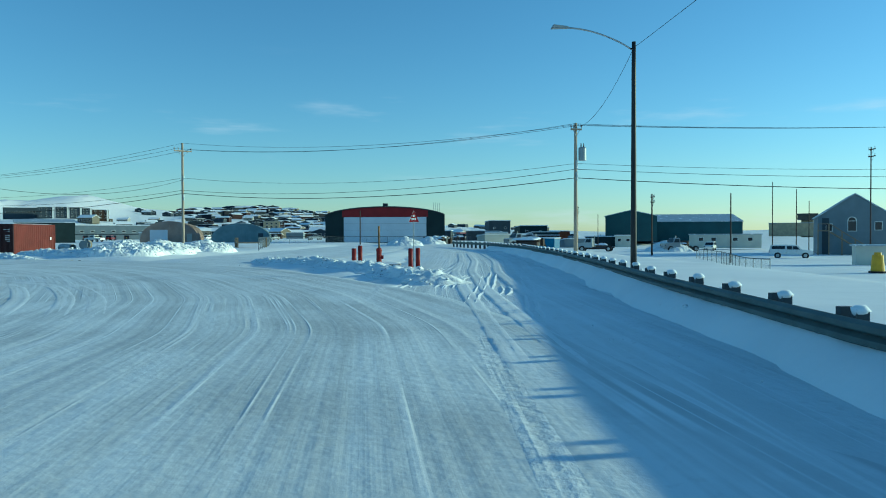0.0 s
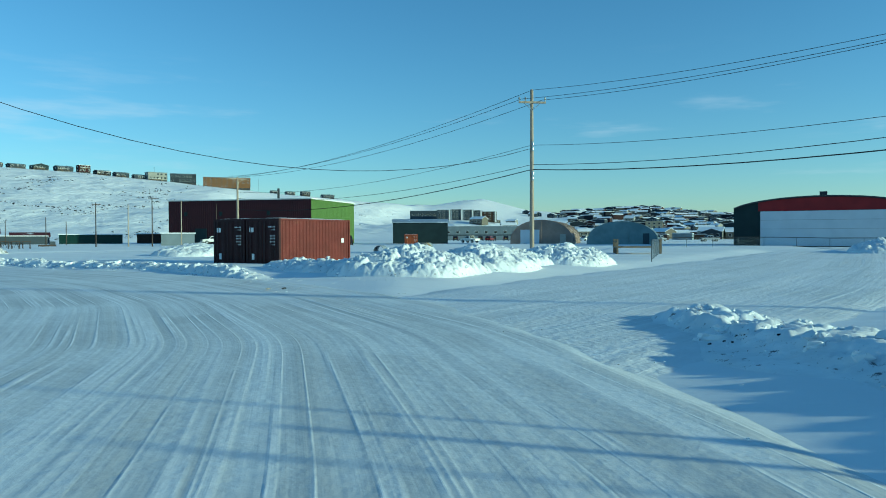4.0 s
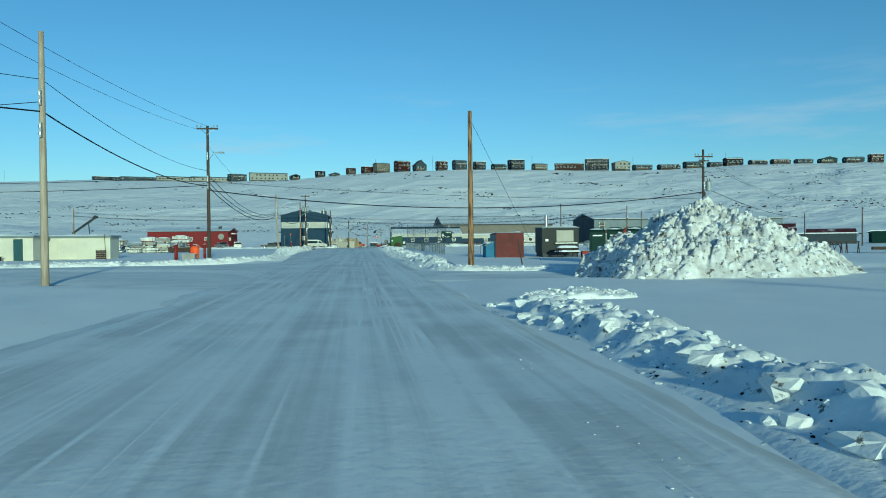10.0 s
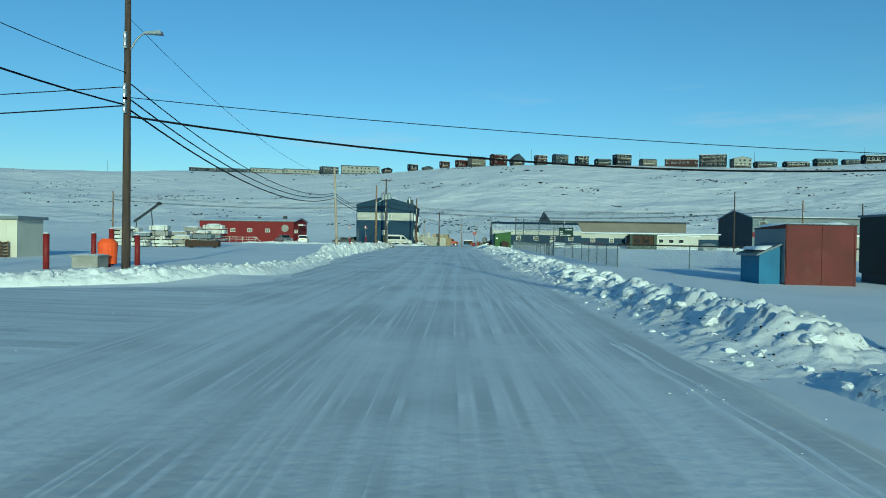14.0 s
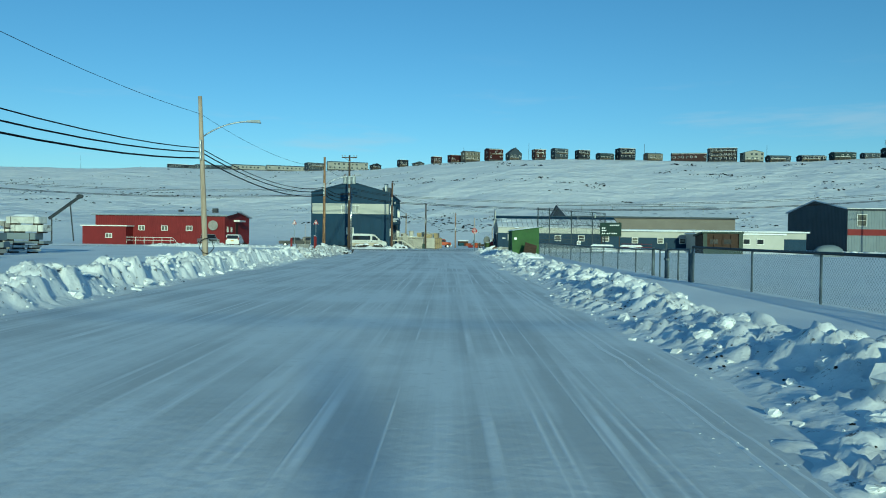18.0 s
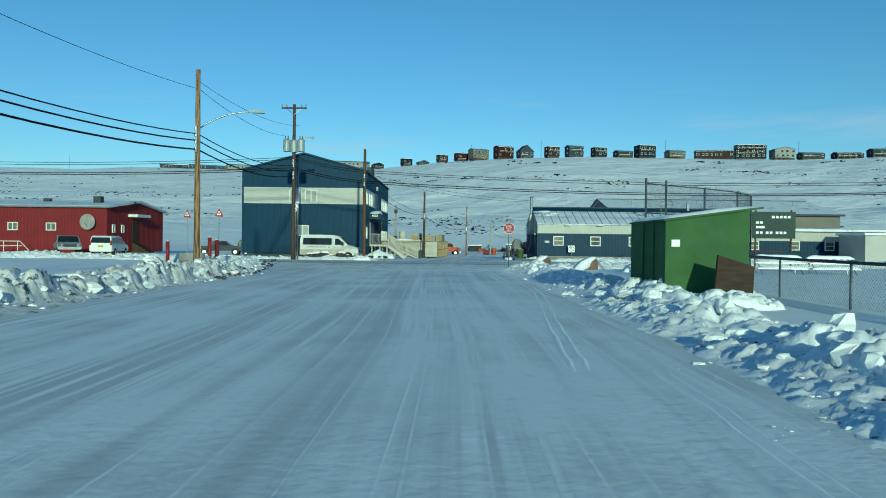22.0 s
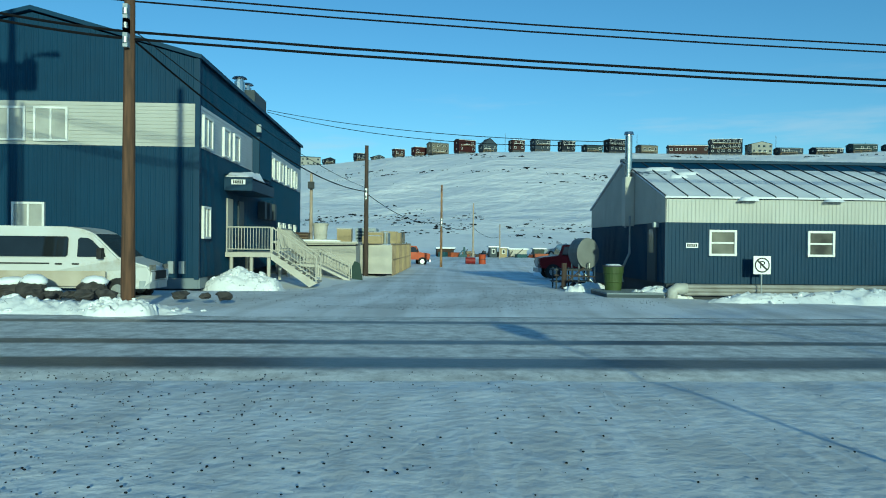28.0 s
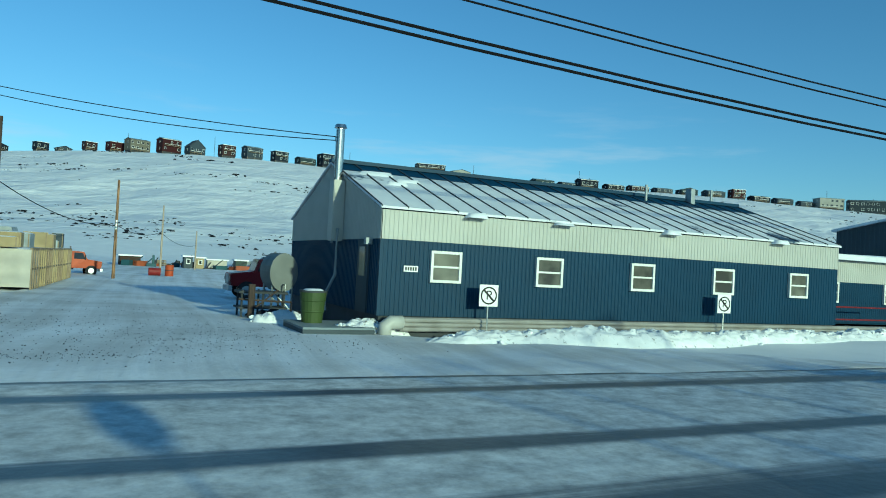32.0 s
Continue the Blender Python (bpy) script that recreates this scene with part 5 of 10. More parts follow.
# ---- shipping containers ----
def container(x, y, rz, side, front, label, length=6.06, z=None):
    """x, y: the corner at the left of the door end; the doors face -x before turning."""
    w, h = 2.44, 2.59
    ob = thing("shipping_container", label, "container", x, y, gz(x, y) if z is None else z, rz, "containers")
    part("body", B().box(0.06, 0.06, 0.16, length - 0.06, w - 0.06, h - 0.06), side, ob)
    part("side_panel", B().corrugated((0.16, 0.05), (length - 0.16, 0.05), 0.16, h - 0.12, 0.28, 0.024), side, ob, "corrugated steel side")
    part("side_panel", B().corrugated((length - 0.16, w - 0.05), (0.16, w - 0.05), 0.16, h - 0.12, 0.28, 0.024), side, ob, "corrugated steel side")
    part("end_panel", B().corrugated((length - 0.05, 0.16), (length - 0.05, w - 0.16), 0.16, h - 0.12, 0.28, 0.036), side, ob)
    for yy in (0, w - 0.15):
        part("corner_post", B().box(0, yy, 0, 0.15, yy + 0.15, h), front, ob, bevel=0.01)
        part("corner_post", B().box(length - 0.15, yy, 0, length, yy + 0.15, h), side, ob, bevel=0.01)
        part("top_rail", B().box(0.15, yy + 0.02, h - 0.11, length - 0.15, yy + 0.13, h - 0.01), side, ob)
        part("bottom_rail", B().box(0.15, yy + 0.02, 0.02, length - 0.15, yy + 0.13, 0.17), side, ob)
    part("header", B().box(0.01, 0.15, h - 0.14, 0.13, w - 0.15, h), front, ob)
    part("sill", B().box(0.01, 0.15, 0.0, 0.13, w - 0.15, 0.14), front, ob)
    for k in (0, 1):
        y0 = 0.16 + k * 1.07
        door = part("door", B().corrugated((0.03, y0 + 1.05), (0.03, y0), 0.15, h - 0.15, 0.35, 0.03), front, ob, "ribbed steel door leaf")
        for q in (0.25, 0.8):
            part("locking_bar", B().tube((-0.03, y0 + q, 0.12), (-0.03, y0 + q, h - 0.12), 0.019, n=8).box(-0.05, y0 + q - 0.05, 1.05, 0.0, y0 + q + 0.05, 1.12), front, door)
        yh = y0 if k == 0 else y0 + 1.0
        for zh in (0.5, 1.2, 1.9):
            part("hinge", B().box(-0.02, yh, zh, 0.03, yh + 0.05, zh + 0.12), front, door)
    for zz, n in ((2.1, 4), (1.95, 2), (1.62, 3), (1.48, 3), (1.3, 3), (1.15, 2)):
        mk = B()
        for i in range(n):
            mk.box(-0.012, 0.28 + i * 0.13, zz, 0.0, 0.37 + i * 0.13, zz + 0.055)
        part("lettering", mk, SIGN_WHITE, ob, "small unreadable white marking bars")
    part("placard", B().box(-0.014, 1.85, 1.85, 0.0, 2.15, 2.1), SIGN_WHITE, ob, "white sticker")
    part("placard", B().box(-0.014, 1.8, 0.35, 0.0, 1.98, 0.68), SIGN_WHITE, ob, "white sticker")
    part("placard", B().box(length - 0.85, -0.002, 1.25, length - 0.62, 0.008, 1.5), SIGN_WHITE, ob, "white sticker")
    snow_lump("roof_snow", ob, 0.1, 0.1, length - 0.1, w - 0.1, h - 0.01, 0.06, seed=x)
    return ob


container(9.05, -39.7, -3.5, CONT_RED, CONT_SHADED, "rust-red steel container with shade-darkened doors in a snowdrift", z=0.0)
container(9.22, -37.16, -3.5, CONT_SHADED, CONT_SHADED, "shade-darkened maroon steel container beside a red one", z=0.0)

# ---- the navy two-storey house at the street ----
bb = thing("office_building", "navy ribbed two-storey building with a cream band", "building", -18.6, 147.0, 0)
W, DP, EAVE, RIDGE_Z, B0, B1 = 10.7, 22.5, 7.55, 8.95, 4.66, 6.08
top_line = lambda s: EAVE + (RIDGE_Z - EAVE) * (1 - abs(s - W / 2) / (W / 2))
part("core", B().slab([(0.05, 0.3), (W - 0.05, 0.3), (W - 0.05, EAVE - 0.05), (W / 2, RIDGE_Z - 0.05), (0.05, EAVE - 0.05)], "y", 0.05, DP - 0.05), NAVY, bb)
part("front_wall", B().corrugated((0, 0), (W, 0), 0.35, B0, 0.15, 0.014), NAVY, bb, "navy ribbed metal siding")


def clapboard(p0, p1, z0, z1, rows=12, out=0.02):
    """Lapped boards as one folded sheet."""
    nx, ny = (p1[1] - p0[1]), -(p1[0] - p0[0])
    ln = math.hypot(nx, ny)
    nx, ny = nx / ln, ny / ln
    b, vs = B(), []
    for i in range(rows):
        for k, o in ((i, 0.012 + out), (i + 1, 0.012)):
            z = z0 + (z1 - z0) * k / rows
            vs += [(p0[0] + nx * o, p0[1] + ny * o, z), (p1[0] + nx * o, p1[1] + ny * o, z)]
    return b.add(vs, [(2 * i, 2 * i + 1, 2 * i + 3, 2 * i + 2) for i in range(2 * rows - 1)])


band = clapboard((-0.03, 0), (W + 0.03, 0), B0, B1)
part("front_band", band, CREAM, bb, "cream clapboard band")
part("front_gable", B().corrugated((0, 0), (W, 0), B1, 0, 0.15, 0.014, top=top_line), NAVY, bb, "navy ribbed metal gable")
part("side_wall", B().corrugated((W, 0), (W, DP), 0.35, B0, 0.15, 0.014), NAVY, bb, "navy ribbed metal siding")
side_band = clapboard((W, 0), (W, DP), B0, B1)
part("side_band", side_band, material("pale_grey_clapboard", (0.50, 0.53, 0.56), (0.44, 0.47, 0.50), 1.0, 0.55), bb, "pale grey clapboard band")
part("side_gable_strip", B().corrugated((W, 0), (W, DP), B1, EAVE, 0.15, 0.014), NAVY, bb)
part("bay", B().corrugated((W + 0.35, 8.2), (W + 0.35, 10.9), B0 - 0.25, B1 + 0.1, 0.15, 0.014).box(W, 8.2, B0 - 0.25, W + 0.33, 10.9, B1 + 0.1), NAVY, bb, "navy projecting panel")
part("west_wall", B().corrugated((0, DP), (0, 0), 0.35, EAVE, 0.15, 0.014), NAVY, bb)
part("back_wall", B().corrugated((W, DP), (0, DP), 0.35, 0, 0.15, 0.014, top=top_line), NAVY, bb)
part("corner_trim", B().box(W - 0.08, -0.07, 0.3, W + 0.07, 0.08, EAVE), NAVY, bb)
part("corner_trim", B().box(-0.07, -0.07, 0.3, 0.08, 0.08, EAVE), NAVY, bb)
roof = part("roof", B().add([(-0.14, -0.14, EAVE - 0.02), (W / 2, -0.14, RIDGE_Z + 0.06), (W / 2, DP + 0.14, RIDGE_Z + 0.06), (-0.14, DP + 0.14, EAVE - 0.02), (W + 0.14, -0.14, EAVE - 0.02), (W + 0.14, DP + 0.14, EAVE - 0.02),
                              (-0.14, -0.14, EAVE + 0.12), (W / 2, -0.14, RIDGE_Z + 0.2), (W / 2, DP + 0.14, RIDGE_Z + 0.2), (-0.14, DP + 0.14, EAVE + 0.12), (W + 0.14, -0.14, EAVE + 0.12), (W + 0.14, DP + 0.14, EAVE + 0.12)],
                             [(0, 1, 2, 3), (1, 4, 5, 2), (6, 7, 8, 9), (7, 10, 11, 8), (0, 1, 7, 6), (1, 4, 10, 7), (3, 2, 8, 9), (2, 5, 11, 8), (0, 3, 9, 6), (4, 5, 11, 10)]), NAVY, bb, "navy metal roof")
for k in range(2):
    window(bb, 4.65 + k * 1.35, -0.03, 5.33, 0.95, 0.98, "-y", BLIND_GLASS, bars=2)
window(bb, 5.3, -0.04, 2.32, 0.9, 0.8, "-y", BLIND_GLASS, bars=2)
for y, w in ((0.95, 1.0), (3.5, 0.8), (5.1, 0.8), (12.2, 0.9), (13.6, 0.9), (15.2, 0.9), (17.2, 0.8), (19.0, 0.7), (20.2, 0.7)):
    window(bb, W + 0.04, y, 5.25, w, 0.95, "+x", BLIND_GLASS, bars=2 if w > 0.9 else 0)
window(bb, W + 0.04, 0.85, 2.2, 0.75, 0.95, "+x", BLIND_GLASS, bars=2)
for y in (14.9, 16.3, 18.2, 20.0):
    window(bb, W + 0.04, y, 1.95, 0.45, 1.1, "+x", GLASS, bars=0)
part("door", B().box(W, 3.75, 1.15, W + 0.07, 4.55, 3.2), BEIGE, bb, "beige metal entrance door")
part("door", B().box(W, 5.6, 1.15, W + 0.07, 6.5, 3.2), DARK_WALL, bb, "dark entrance door")
part("canopy", B().box(W, 3.4, 3.48, W + 1.06, 7.8, 3.62).box(W, 3.4, 3.62, W + 1.06, 3.5, 4.0).box(W + 0.98, 3.5, 3.62, W + 1.06, 7.8, 3.9).add([(W, 3.36, 4.1), (W + 1.1, 3.36, 3.92), (W + 1.1, 7.85, 3.92), (W, 7.85, 4.1)], [(0, 1, 2, 3)]), NAVY, bb, "navy entrance canopy")
snow_lump("canopy_snow", bb, W + 0.05, 3.35, W + 1.0, 6.2, 3.98, 0.42, seed=3)
nb = B()
for i in range(5):
    nb.box(W + 0.34 + i * 0.08, 3.375, 3.74, W + 0.395 + i * 0.08, 3.385, 3.86)
part("house_number", B().box(W + 0.28, 3.386, 3.71, W + 0.8, 3.397, 3.89), SIGN_WHITE, bb, "white plate with dark number bars")
part("number_bars", nb, SIGN_BLACK, bb)
part("landing", B().box(W + 0.05, 3.45, 0.98, W + 1.75, 8.2, 1.16), DECK, bb, "raised timber landing")
for x, y in ((W + 0.25, 3.6), (W + 1.0, 3.6), (W + 1.65, 3.6), (W + 0.3, 6), (W + 1.65, 6), (W + 1.65, 8.1)):
    part("post", B().tube((x, y, 0), (x, y, 0.98), 0.07, n=8), DECK, bb)


def railing(parent, pts, h, gap=0.13):
    """A metal balustrade along floor points."""
    rail = B().path([(x, y, z + h) for x, y, z in pts], 0.028, 6).path([(x, y, z + 0.12) for x, y, z in pts], 0.02, 6)
    ob = part("railing", rail, DECK, parent, "cream painted balustrade")
    first = {}
    for (x0, y0, z0), (x1, y1, z1) in zip(pts[:-1], pts[1:]):
        n = max(1, int(math.dist((x0, y0), (x1, y1)) / gap))
        for i in range(n + 1):
            u = i / n
            x, y, z = x0 + (x1 - x0) * u, y0 + (y1 - y0) * u, z0 + (z1 - z0) * u
            kind = "newel" if i in (0, n) else "baluster"
            if kind not in first:
                first[kind] = part(kind, B().tube((0, 0, 0.0), (0, 0, h), 0.03, n=8) if kind == "newel" else B().tube((0, 0, 0.12), (0, 0, h), 0.012, n=5), DECK, ob)
                first[kind].location = (x, y, z)
            else:
                again(first[kind], ob, x, y, z)
    return ob


railing(bb, [(W + 0.1, 3.48, 1.16), (W + 1.75, 3.48, 1.16)], 0.95, 0.11)
for i in range(6):
    part("tread", B().box(W + 1.78 + i * 0.28, 3.55, 1.16 - (i + 1) * 0.19, W + 2.1 + i * 0.28, 4.95, 1.21 - (i + 1) * 0.19), DECK, bb, "timber stair tread")
for y in (3.5, 4.96):
    part("stringer", B().slab([(W + 1.75, 1.16), (W + 1.75, 0.9), (W + 3.2, -0.15), (W + 3.5, 0.0)], "y", y, y + 0.05), DECK, bb)
    railing(bb, [(W + 1.8, y, 1.16), (W + 3.45, y, 0.05)], 0.95, 0.11)
railing(bb, [(W + 1.72, 5.0, 1.16), (W + 1.72, 8.15, 1.16)], 0.95)
railing(bb, [(W + 1.72, 8.2, 1.16), (W + 1.95, 15.5, 0.0)], 0.95)
part("ramp", B().add([(W + 0.7, 8.2, 1.1), (W + 1.75, 8.2, 1.1), (W + 2.0, 15.6, 0.0), (W + 0.8, 15.6, 0.0), (W + 0.7, 8.2, 0.9), (W + 1.75, 8.2, 0.9), (W + 2.0, 15.6, -0.2), (W + 0.8, 15.6, -0.2)],
                      [(0, 1, 2, 3), (4, 5, 6, 7), (0, 1, 5, 4), (1, 2, 6, 5), (2, 3, 7, 6), (3, 0, 4, 7)]), DECK, bb, "timber ramp")
for y in (12.5, 14.0):
    v = part("roof_vent", B().tube((W / 2 + 3.8, y, EAVE + 0.3), (W / 2 + 3.8, y, RIDGE_Z + 0.55), 0.26, n=12).tube((W / 2 + 3.8, y, RIDGE_Z + 0.7), (W / 2 + 3.8, y, RIDGE_Z + 0.78), 0.38, 0.3, n=12).tube((W / 2 + 3.8, y, RIDGE_Z + 0.55), (W / 2 + 3.8, y, RIDGE_Z + 0.7), 0.2, n=12), CHROME, bb, "shiny metal roof vent", smooth=False)
part("roof_unit", B().box(W / 2 + 3.2, 13.2, EAVE + 0.3, W / 2 + 4.4, 16.2, RIDGE_Z + 0.3), DARK_WALL, bb, bevel=0.03)
for y in (9.4, 10.6, 11.9):
    part("vent_hood", B().box(W + 0.03, y, 2.6, W + 0.35, y + 0.5, 3.4), DARK_WALL, bb, "dark wall vent", bevel=0.02)
part("wall_lamp", B().box(W + 0.03, 9.0, 6.5, W + 0.22, 9.2, 6.85), GREY_METAL, bb)
# charcoal block set in below the wall, its colour giving the gap's shade
part("crawl_fill", B().box(0.3, 0.3, -0.3, W - 0.3, DP - 0.3, 0.36), DARK_WALL, bb, "charcoal block for the shaded gap under the wall")
part("crawl_skirt", B().box(W - 1.6, -0.02, 0.0, W + 0.02, 0.1, 0.34).box(W - 0.02, 0.0, 0.0, W + 0.1, 0.9, 0.34), GREY_WALL, bb)
part("meter", B().box(W - 0.9, -0.16, 0.5, W - 0.72, -0.03, 0.9).box(W - 0.55, -0.16, 0.5, W - 0.37, -0.03, 0.9), GREY_METAL, bb, "grey gas or power meter")

# ---- the long navy one-storey house ----
gh = thing("office_building", "long navy ribbed one-storey building with grey roof", "building", 6.95, 144.72, 0)
LN, DG, E0, ES, EV, RZ = 16.45, 9.2, 0.42, 2.30, 3.02, 4.55
cap = lambda s: EV + (RZ - EV) * (1 - abs(s - DG / 2) / (DG / 2))
part("core", B().slab([(0.05, E0), (DG - 0.05, E0), (DG - 0.05, EV - 0.05), (DG / 2, RZ - 0.06), (0.05, EV - 0.05)], "x", 0.05, LN - 0.05), NAVY, gh)
part("front_wall", B().corrugated((0, 0), (LN, 0), E0, ES, 0.12, 0.012), NAVY, gh, "navy ribbed metal siding")
part("front_band", B().corrugated((0, -0.012), (LN, -0.012), ES, EV, 0.12, 0.012), CREAM, gh, "cream ribbed metal band")
part("end_wall", B().corrugated((0, DG), (0, 0), E0, ES, 0.12, 0.012), NAVY, gh, "navy ribbed metal siding")
part("end_gable", B().corrugated((-0.012, DG), (-0.012, 0), ES, 0, 0.12, 0.012, top=cap), CREAM, gh, "cream ribbed gable in shade")
part("end_wall", B().corrugated((LN, 0), (LN, DG), E0, 0, 0.12, 0.012, top=cap), NAVY, gh)
part("back_wall", B().corrugated((LN, DG), (0, DG), E0, EV, 0.12, 0.012), NAVY, gh)
part("corner_trim", B().box(-0.035, -0.035, E0, 0.05, 0.05, ES), NAVY, gh)
rf = B()
for sgn, y0 in ((1, -0.07), (-1, DG + 0.07)):
    zlow = EV - 0.07 * (RZ - EV) / (DG / 2) + 0.05
    rf.add([(-0.07, y0, zlow), (LN + 0.07, y0, zlow), (LN + 0.07, DG / 2, RZ + 0.05), (-0.07, DG / 2, RZ + 0.05), (-0.07, y0, zlow + 0.06), (LN + 0.07, y0, zlow + 0.06), (LN + 0.07, DG / 2, RZ + 0.11), (-0.07, DG / 2, RZ + 0.11)],
           [(0, 1, 2, 3), (4, 5, 6, 7), (0, 1, 5, 4), (1, 2, 6, 5), (2, 3, 7, 6), (3, 0, 4, 7)])
rfo = part("roof", rf, SNOWY_ROOF, gh, "snow-dusted standing-seam metal roof")
seam = part("seam", B().add([(-0.014, -0.075, 3.08), (0.014, -0.075, 3.08), (0.014, DG / 2, RZ + 0.1), (-0.014, DG / 2, RZ + 0.1), (-0.014, -0.075, 3.13), (0.014, -0.075, 3.13), (0.014, DG / 2, RZ + 0.15), (-0.014, DG / 2, RZ + 0.15)],
                        [(0, 1, 2, 3), (4, 5, 6, 7), (0, 1, 5, 4), (1, 2, 6, 5), (2, 3, 7, 6), (3, 0, 4, 7)]), ROOF_DARK, rfo, "dark raised roof seam")
seam.location.x = -0.05
for i in range(1, 25):
    again(seam, rfo, x=-0.05 + i * (LN + 0.1) / 24)
part("ridge_cap", B().box(-0.08, DG / 2 - 0.16, RZ + 0.09, LN + 0.08, DG / 2 + 0.16, RZ + 0.2), NAVY, gh)
part("bare_strip", B().add([(-0.05, DG / 2 - 1.05, RZ - 0.23), (LN + 0.05, DG / 2 - 1.05, RZ - 0.23), (LN + 0.05, DG / 2 - 0.1, RZ + 0.085), (-0.05, DG / 2 - 0.1, RZ + 0.085)], [(0, 1, 2, 3)]), NAVY, gh, "bare dark blue steel under the ridge")
for x in (1.75, 4.85, 8.05, 11.2, 14.5):
    window(gh, x, -0.03, 1.68, 0.72, 0.66, "-y", BRIGHT_GLASS)
part("door", B().box(-0.06, 0.75, 0.42, 0.02, 1.6, 2.3), DARK_WALL, gh, "dark navy entrance door")
part("door_window", B().box(-0.075, 0.95, 1.35, -0.05, 1.4, 2.1), BRIGHT_GLASS, gh)
part("door_lamp", B().box(-0.2, 0.55, 2.15, -0.03, 0.72, 2.32), GREY_METAL, gh)
part("flue", B().tube((-0.2, 3.3, 3.95), (-0.2, 3.3, 5.42), 0.125, n=16).tube((-0.2, 3.3, 5.46), (-0.2, 3.3, 5.56), 0.18, 0.15, n=16).tube((-0.2, 3.3, 5.38), (-0.2, 3.3, 5.48), 0.1, n=14).tube((-0.2, 3.3, 4.5), (-0.2, 3.3, 4.56), 0.14, n=16), CHROME, gh, "shiny stainless flue pipe")
part("flue_box", B().box(-0.36, 3.08, 2.25, -0.03, 3.52, 3.97), CREAM, gh, "pale flue housing", bevel=0.02)
part("vent_pipe", B().tube((-0.14, 3.8, 2.2), (-0.14, 3.8, 5.15), 0.035, n=8).tube((-0.14, 3.8, 5.15), (-0.14, 3.8, 5.3), 0.06, n=8), GREY_METAL, gh, "thin grey vent pipe")
part("gas_pipe", B().path([(-0.25, 2.9, 2.6), (-0.25, 2.9, 1.3), (-0.45, 3.0, 0.8), (-0.45, 3.0, 0.3)], 0.045, 6), GREY_METAL, gh)
base_rail = part("base_rail", B().box(0.55, -0.22, 0.06, LN + 12, -0.03, 0.40), CONCRETE, gh, "dull grey skirting rail")
for i in range(3):
    part("rail_tube", B().tube((0.5, -0.24, 0.12 + i * 0.11), (LN + 12, -0.24, 0.12 + i * 0.11), 0.05, n=8), CONCRETE, base_rail)
part("pipe_elbow", B().path([(0.55, -0.28, 0.28), (0.25, -0.28, 0.28), (0.12, -0.28, 0.2), (0.1, -0.28, -0.05)], 0.17, 12), CREAM, gh, "cream insulated pipe elbow", smooth=True)
part("skirting", B().box(0.05, 0.06, -0.2, LN - 0.05, DG - 0.06, E0), ROOF_DARK, gh)
nb = B()
for i in range(5):
    nb.box(0.645 + i * 0.066, -0.062, 1.55, 0.685 + i * 0.066, -0.05, 1.64)
part("house_number", B().box(0.61, -0.052, 1.52, 0.99, -0.03, 1.67), SIGN_WHITE, gh, "white plate with dark number bars")
part("number_bars", nb, SIGN_BLACK, gh)
for x, y in ((2.5, 0.6), (5.2, 0.2), (9.0, 0.15), (13.5, 0.25)):
    snow_lump("roof_snow", gh, x - 0.3, -0.35, x + 0.3, 0.1, EV - 0.05, 0.16, seed=x)
for i, (x, y, w) in enumerate(((0.35, 3.2, 1.2), (1.3, 2.7, 0.9), (0.9, 2.2, 0.7))):
    snow_lump("roof_snow", gh, x, y, x + w, y + 0.55, EV + (y + 0.1) * (RZ - EV) / (DG / 2) + 0.06, 0.16, seed=2 + i)
part("vent_pipe", B().tube((11.4, 3.9, 4.2), (11.4, 3.9, 5.0), 0.05).tube((15.2, 4.6, 4.4), (15.2, 4.6, 5.2), 0.05).box(13.8, 4.2, 4.4, 14.0, 4.5, 5.1), GREY_METAL, gh, "thin roof vents")
wing = thing("office_building", "lower navy wing with a cream band", "building", 6.95 + LN + 0.02, 146.9, 0)
part("core", B().box(0, 0.05, 0.3, 26, 9, 2.9), NAVY, wing)
part("front_wall", B().corrugated((0, 0), (26, 0), 0.35, 1.9, 0.12, 0.012), NAVY, wing, "navy ribbed siding")
part("front_band", B().corrugated((0, -0.012), (26, -0.012), 1.9, 2.75, 0.12, 0.012), CREAM, wing, "cream ribbed band")
part("roof", B().box(-0.1, -0.4, 2.75, 26.3, 9.4, 2.95), SNOWY_ROOF, wing, "flat grey roof with snow")
snow_lump("roof_snow", wing, 0, -0.35, 26, 9.2, 2.94, 0.14)
part("handrail", B().path([(0.4, -1.2, 0), (0.4, -1.2, 1.0), (4.5, -1.2, 1.0), (4.5, -1.2, 0)], 0.03, 6).path([(0.4, -1.2, 0.55), (4.5, -1.2, 0.55)], 0.03, 6), RED_PAINT, wing, "red metal handrail")
for x in (6, 9, 12, 15, 18):
    window(wing, x, -0.03, 1.5, 0.7, 0.65, "-y", BRIGHT_GLASS)
window(wing, 2.5, -0.03, 1.5, 0.7, 0.65, "-y", BRIGHT_GLASS)

# ---- the barn-red building ----
rb = thing("workshop_building", "long barn-red building with white window frames", "building", -48.5, 147, 0.1)
RL, RD, RE, RR2 = 17.9, 12.4, 4.05, 4.75
rcap = lambda s: RE + (RR2 - RE) * (1 - abs(s - RD / 2) / (RD / 2))
part("core", B().slab([(0.05, 0), (RD - 0.05, 0), (RD - 0.05, RE), (RD / 2, RR2), (0.05, RE)], "x", 0.05, RL - 0.05), RED_WALL, rb)
part("front_wall", B().corrugated((0, 0), (RL, 0), 0.0, RE, 0.3, 0.02), RED_WALL, rb, "barn-red ribbed siding")
part("end_wall", B().corrugated((RL, 0), (RL, RD), 0.0, 0, 0.3, 0.02, top=rcap), RED_WALL, rb, "barn-red gable end")
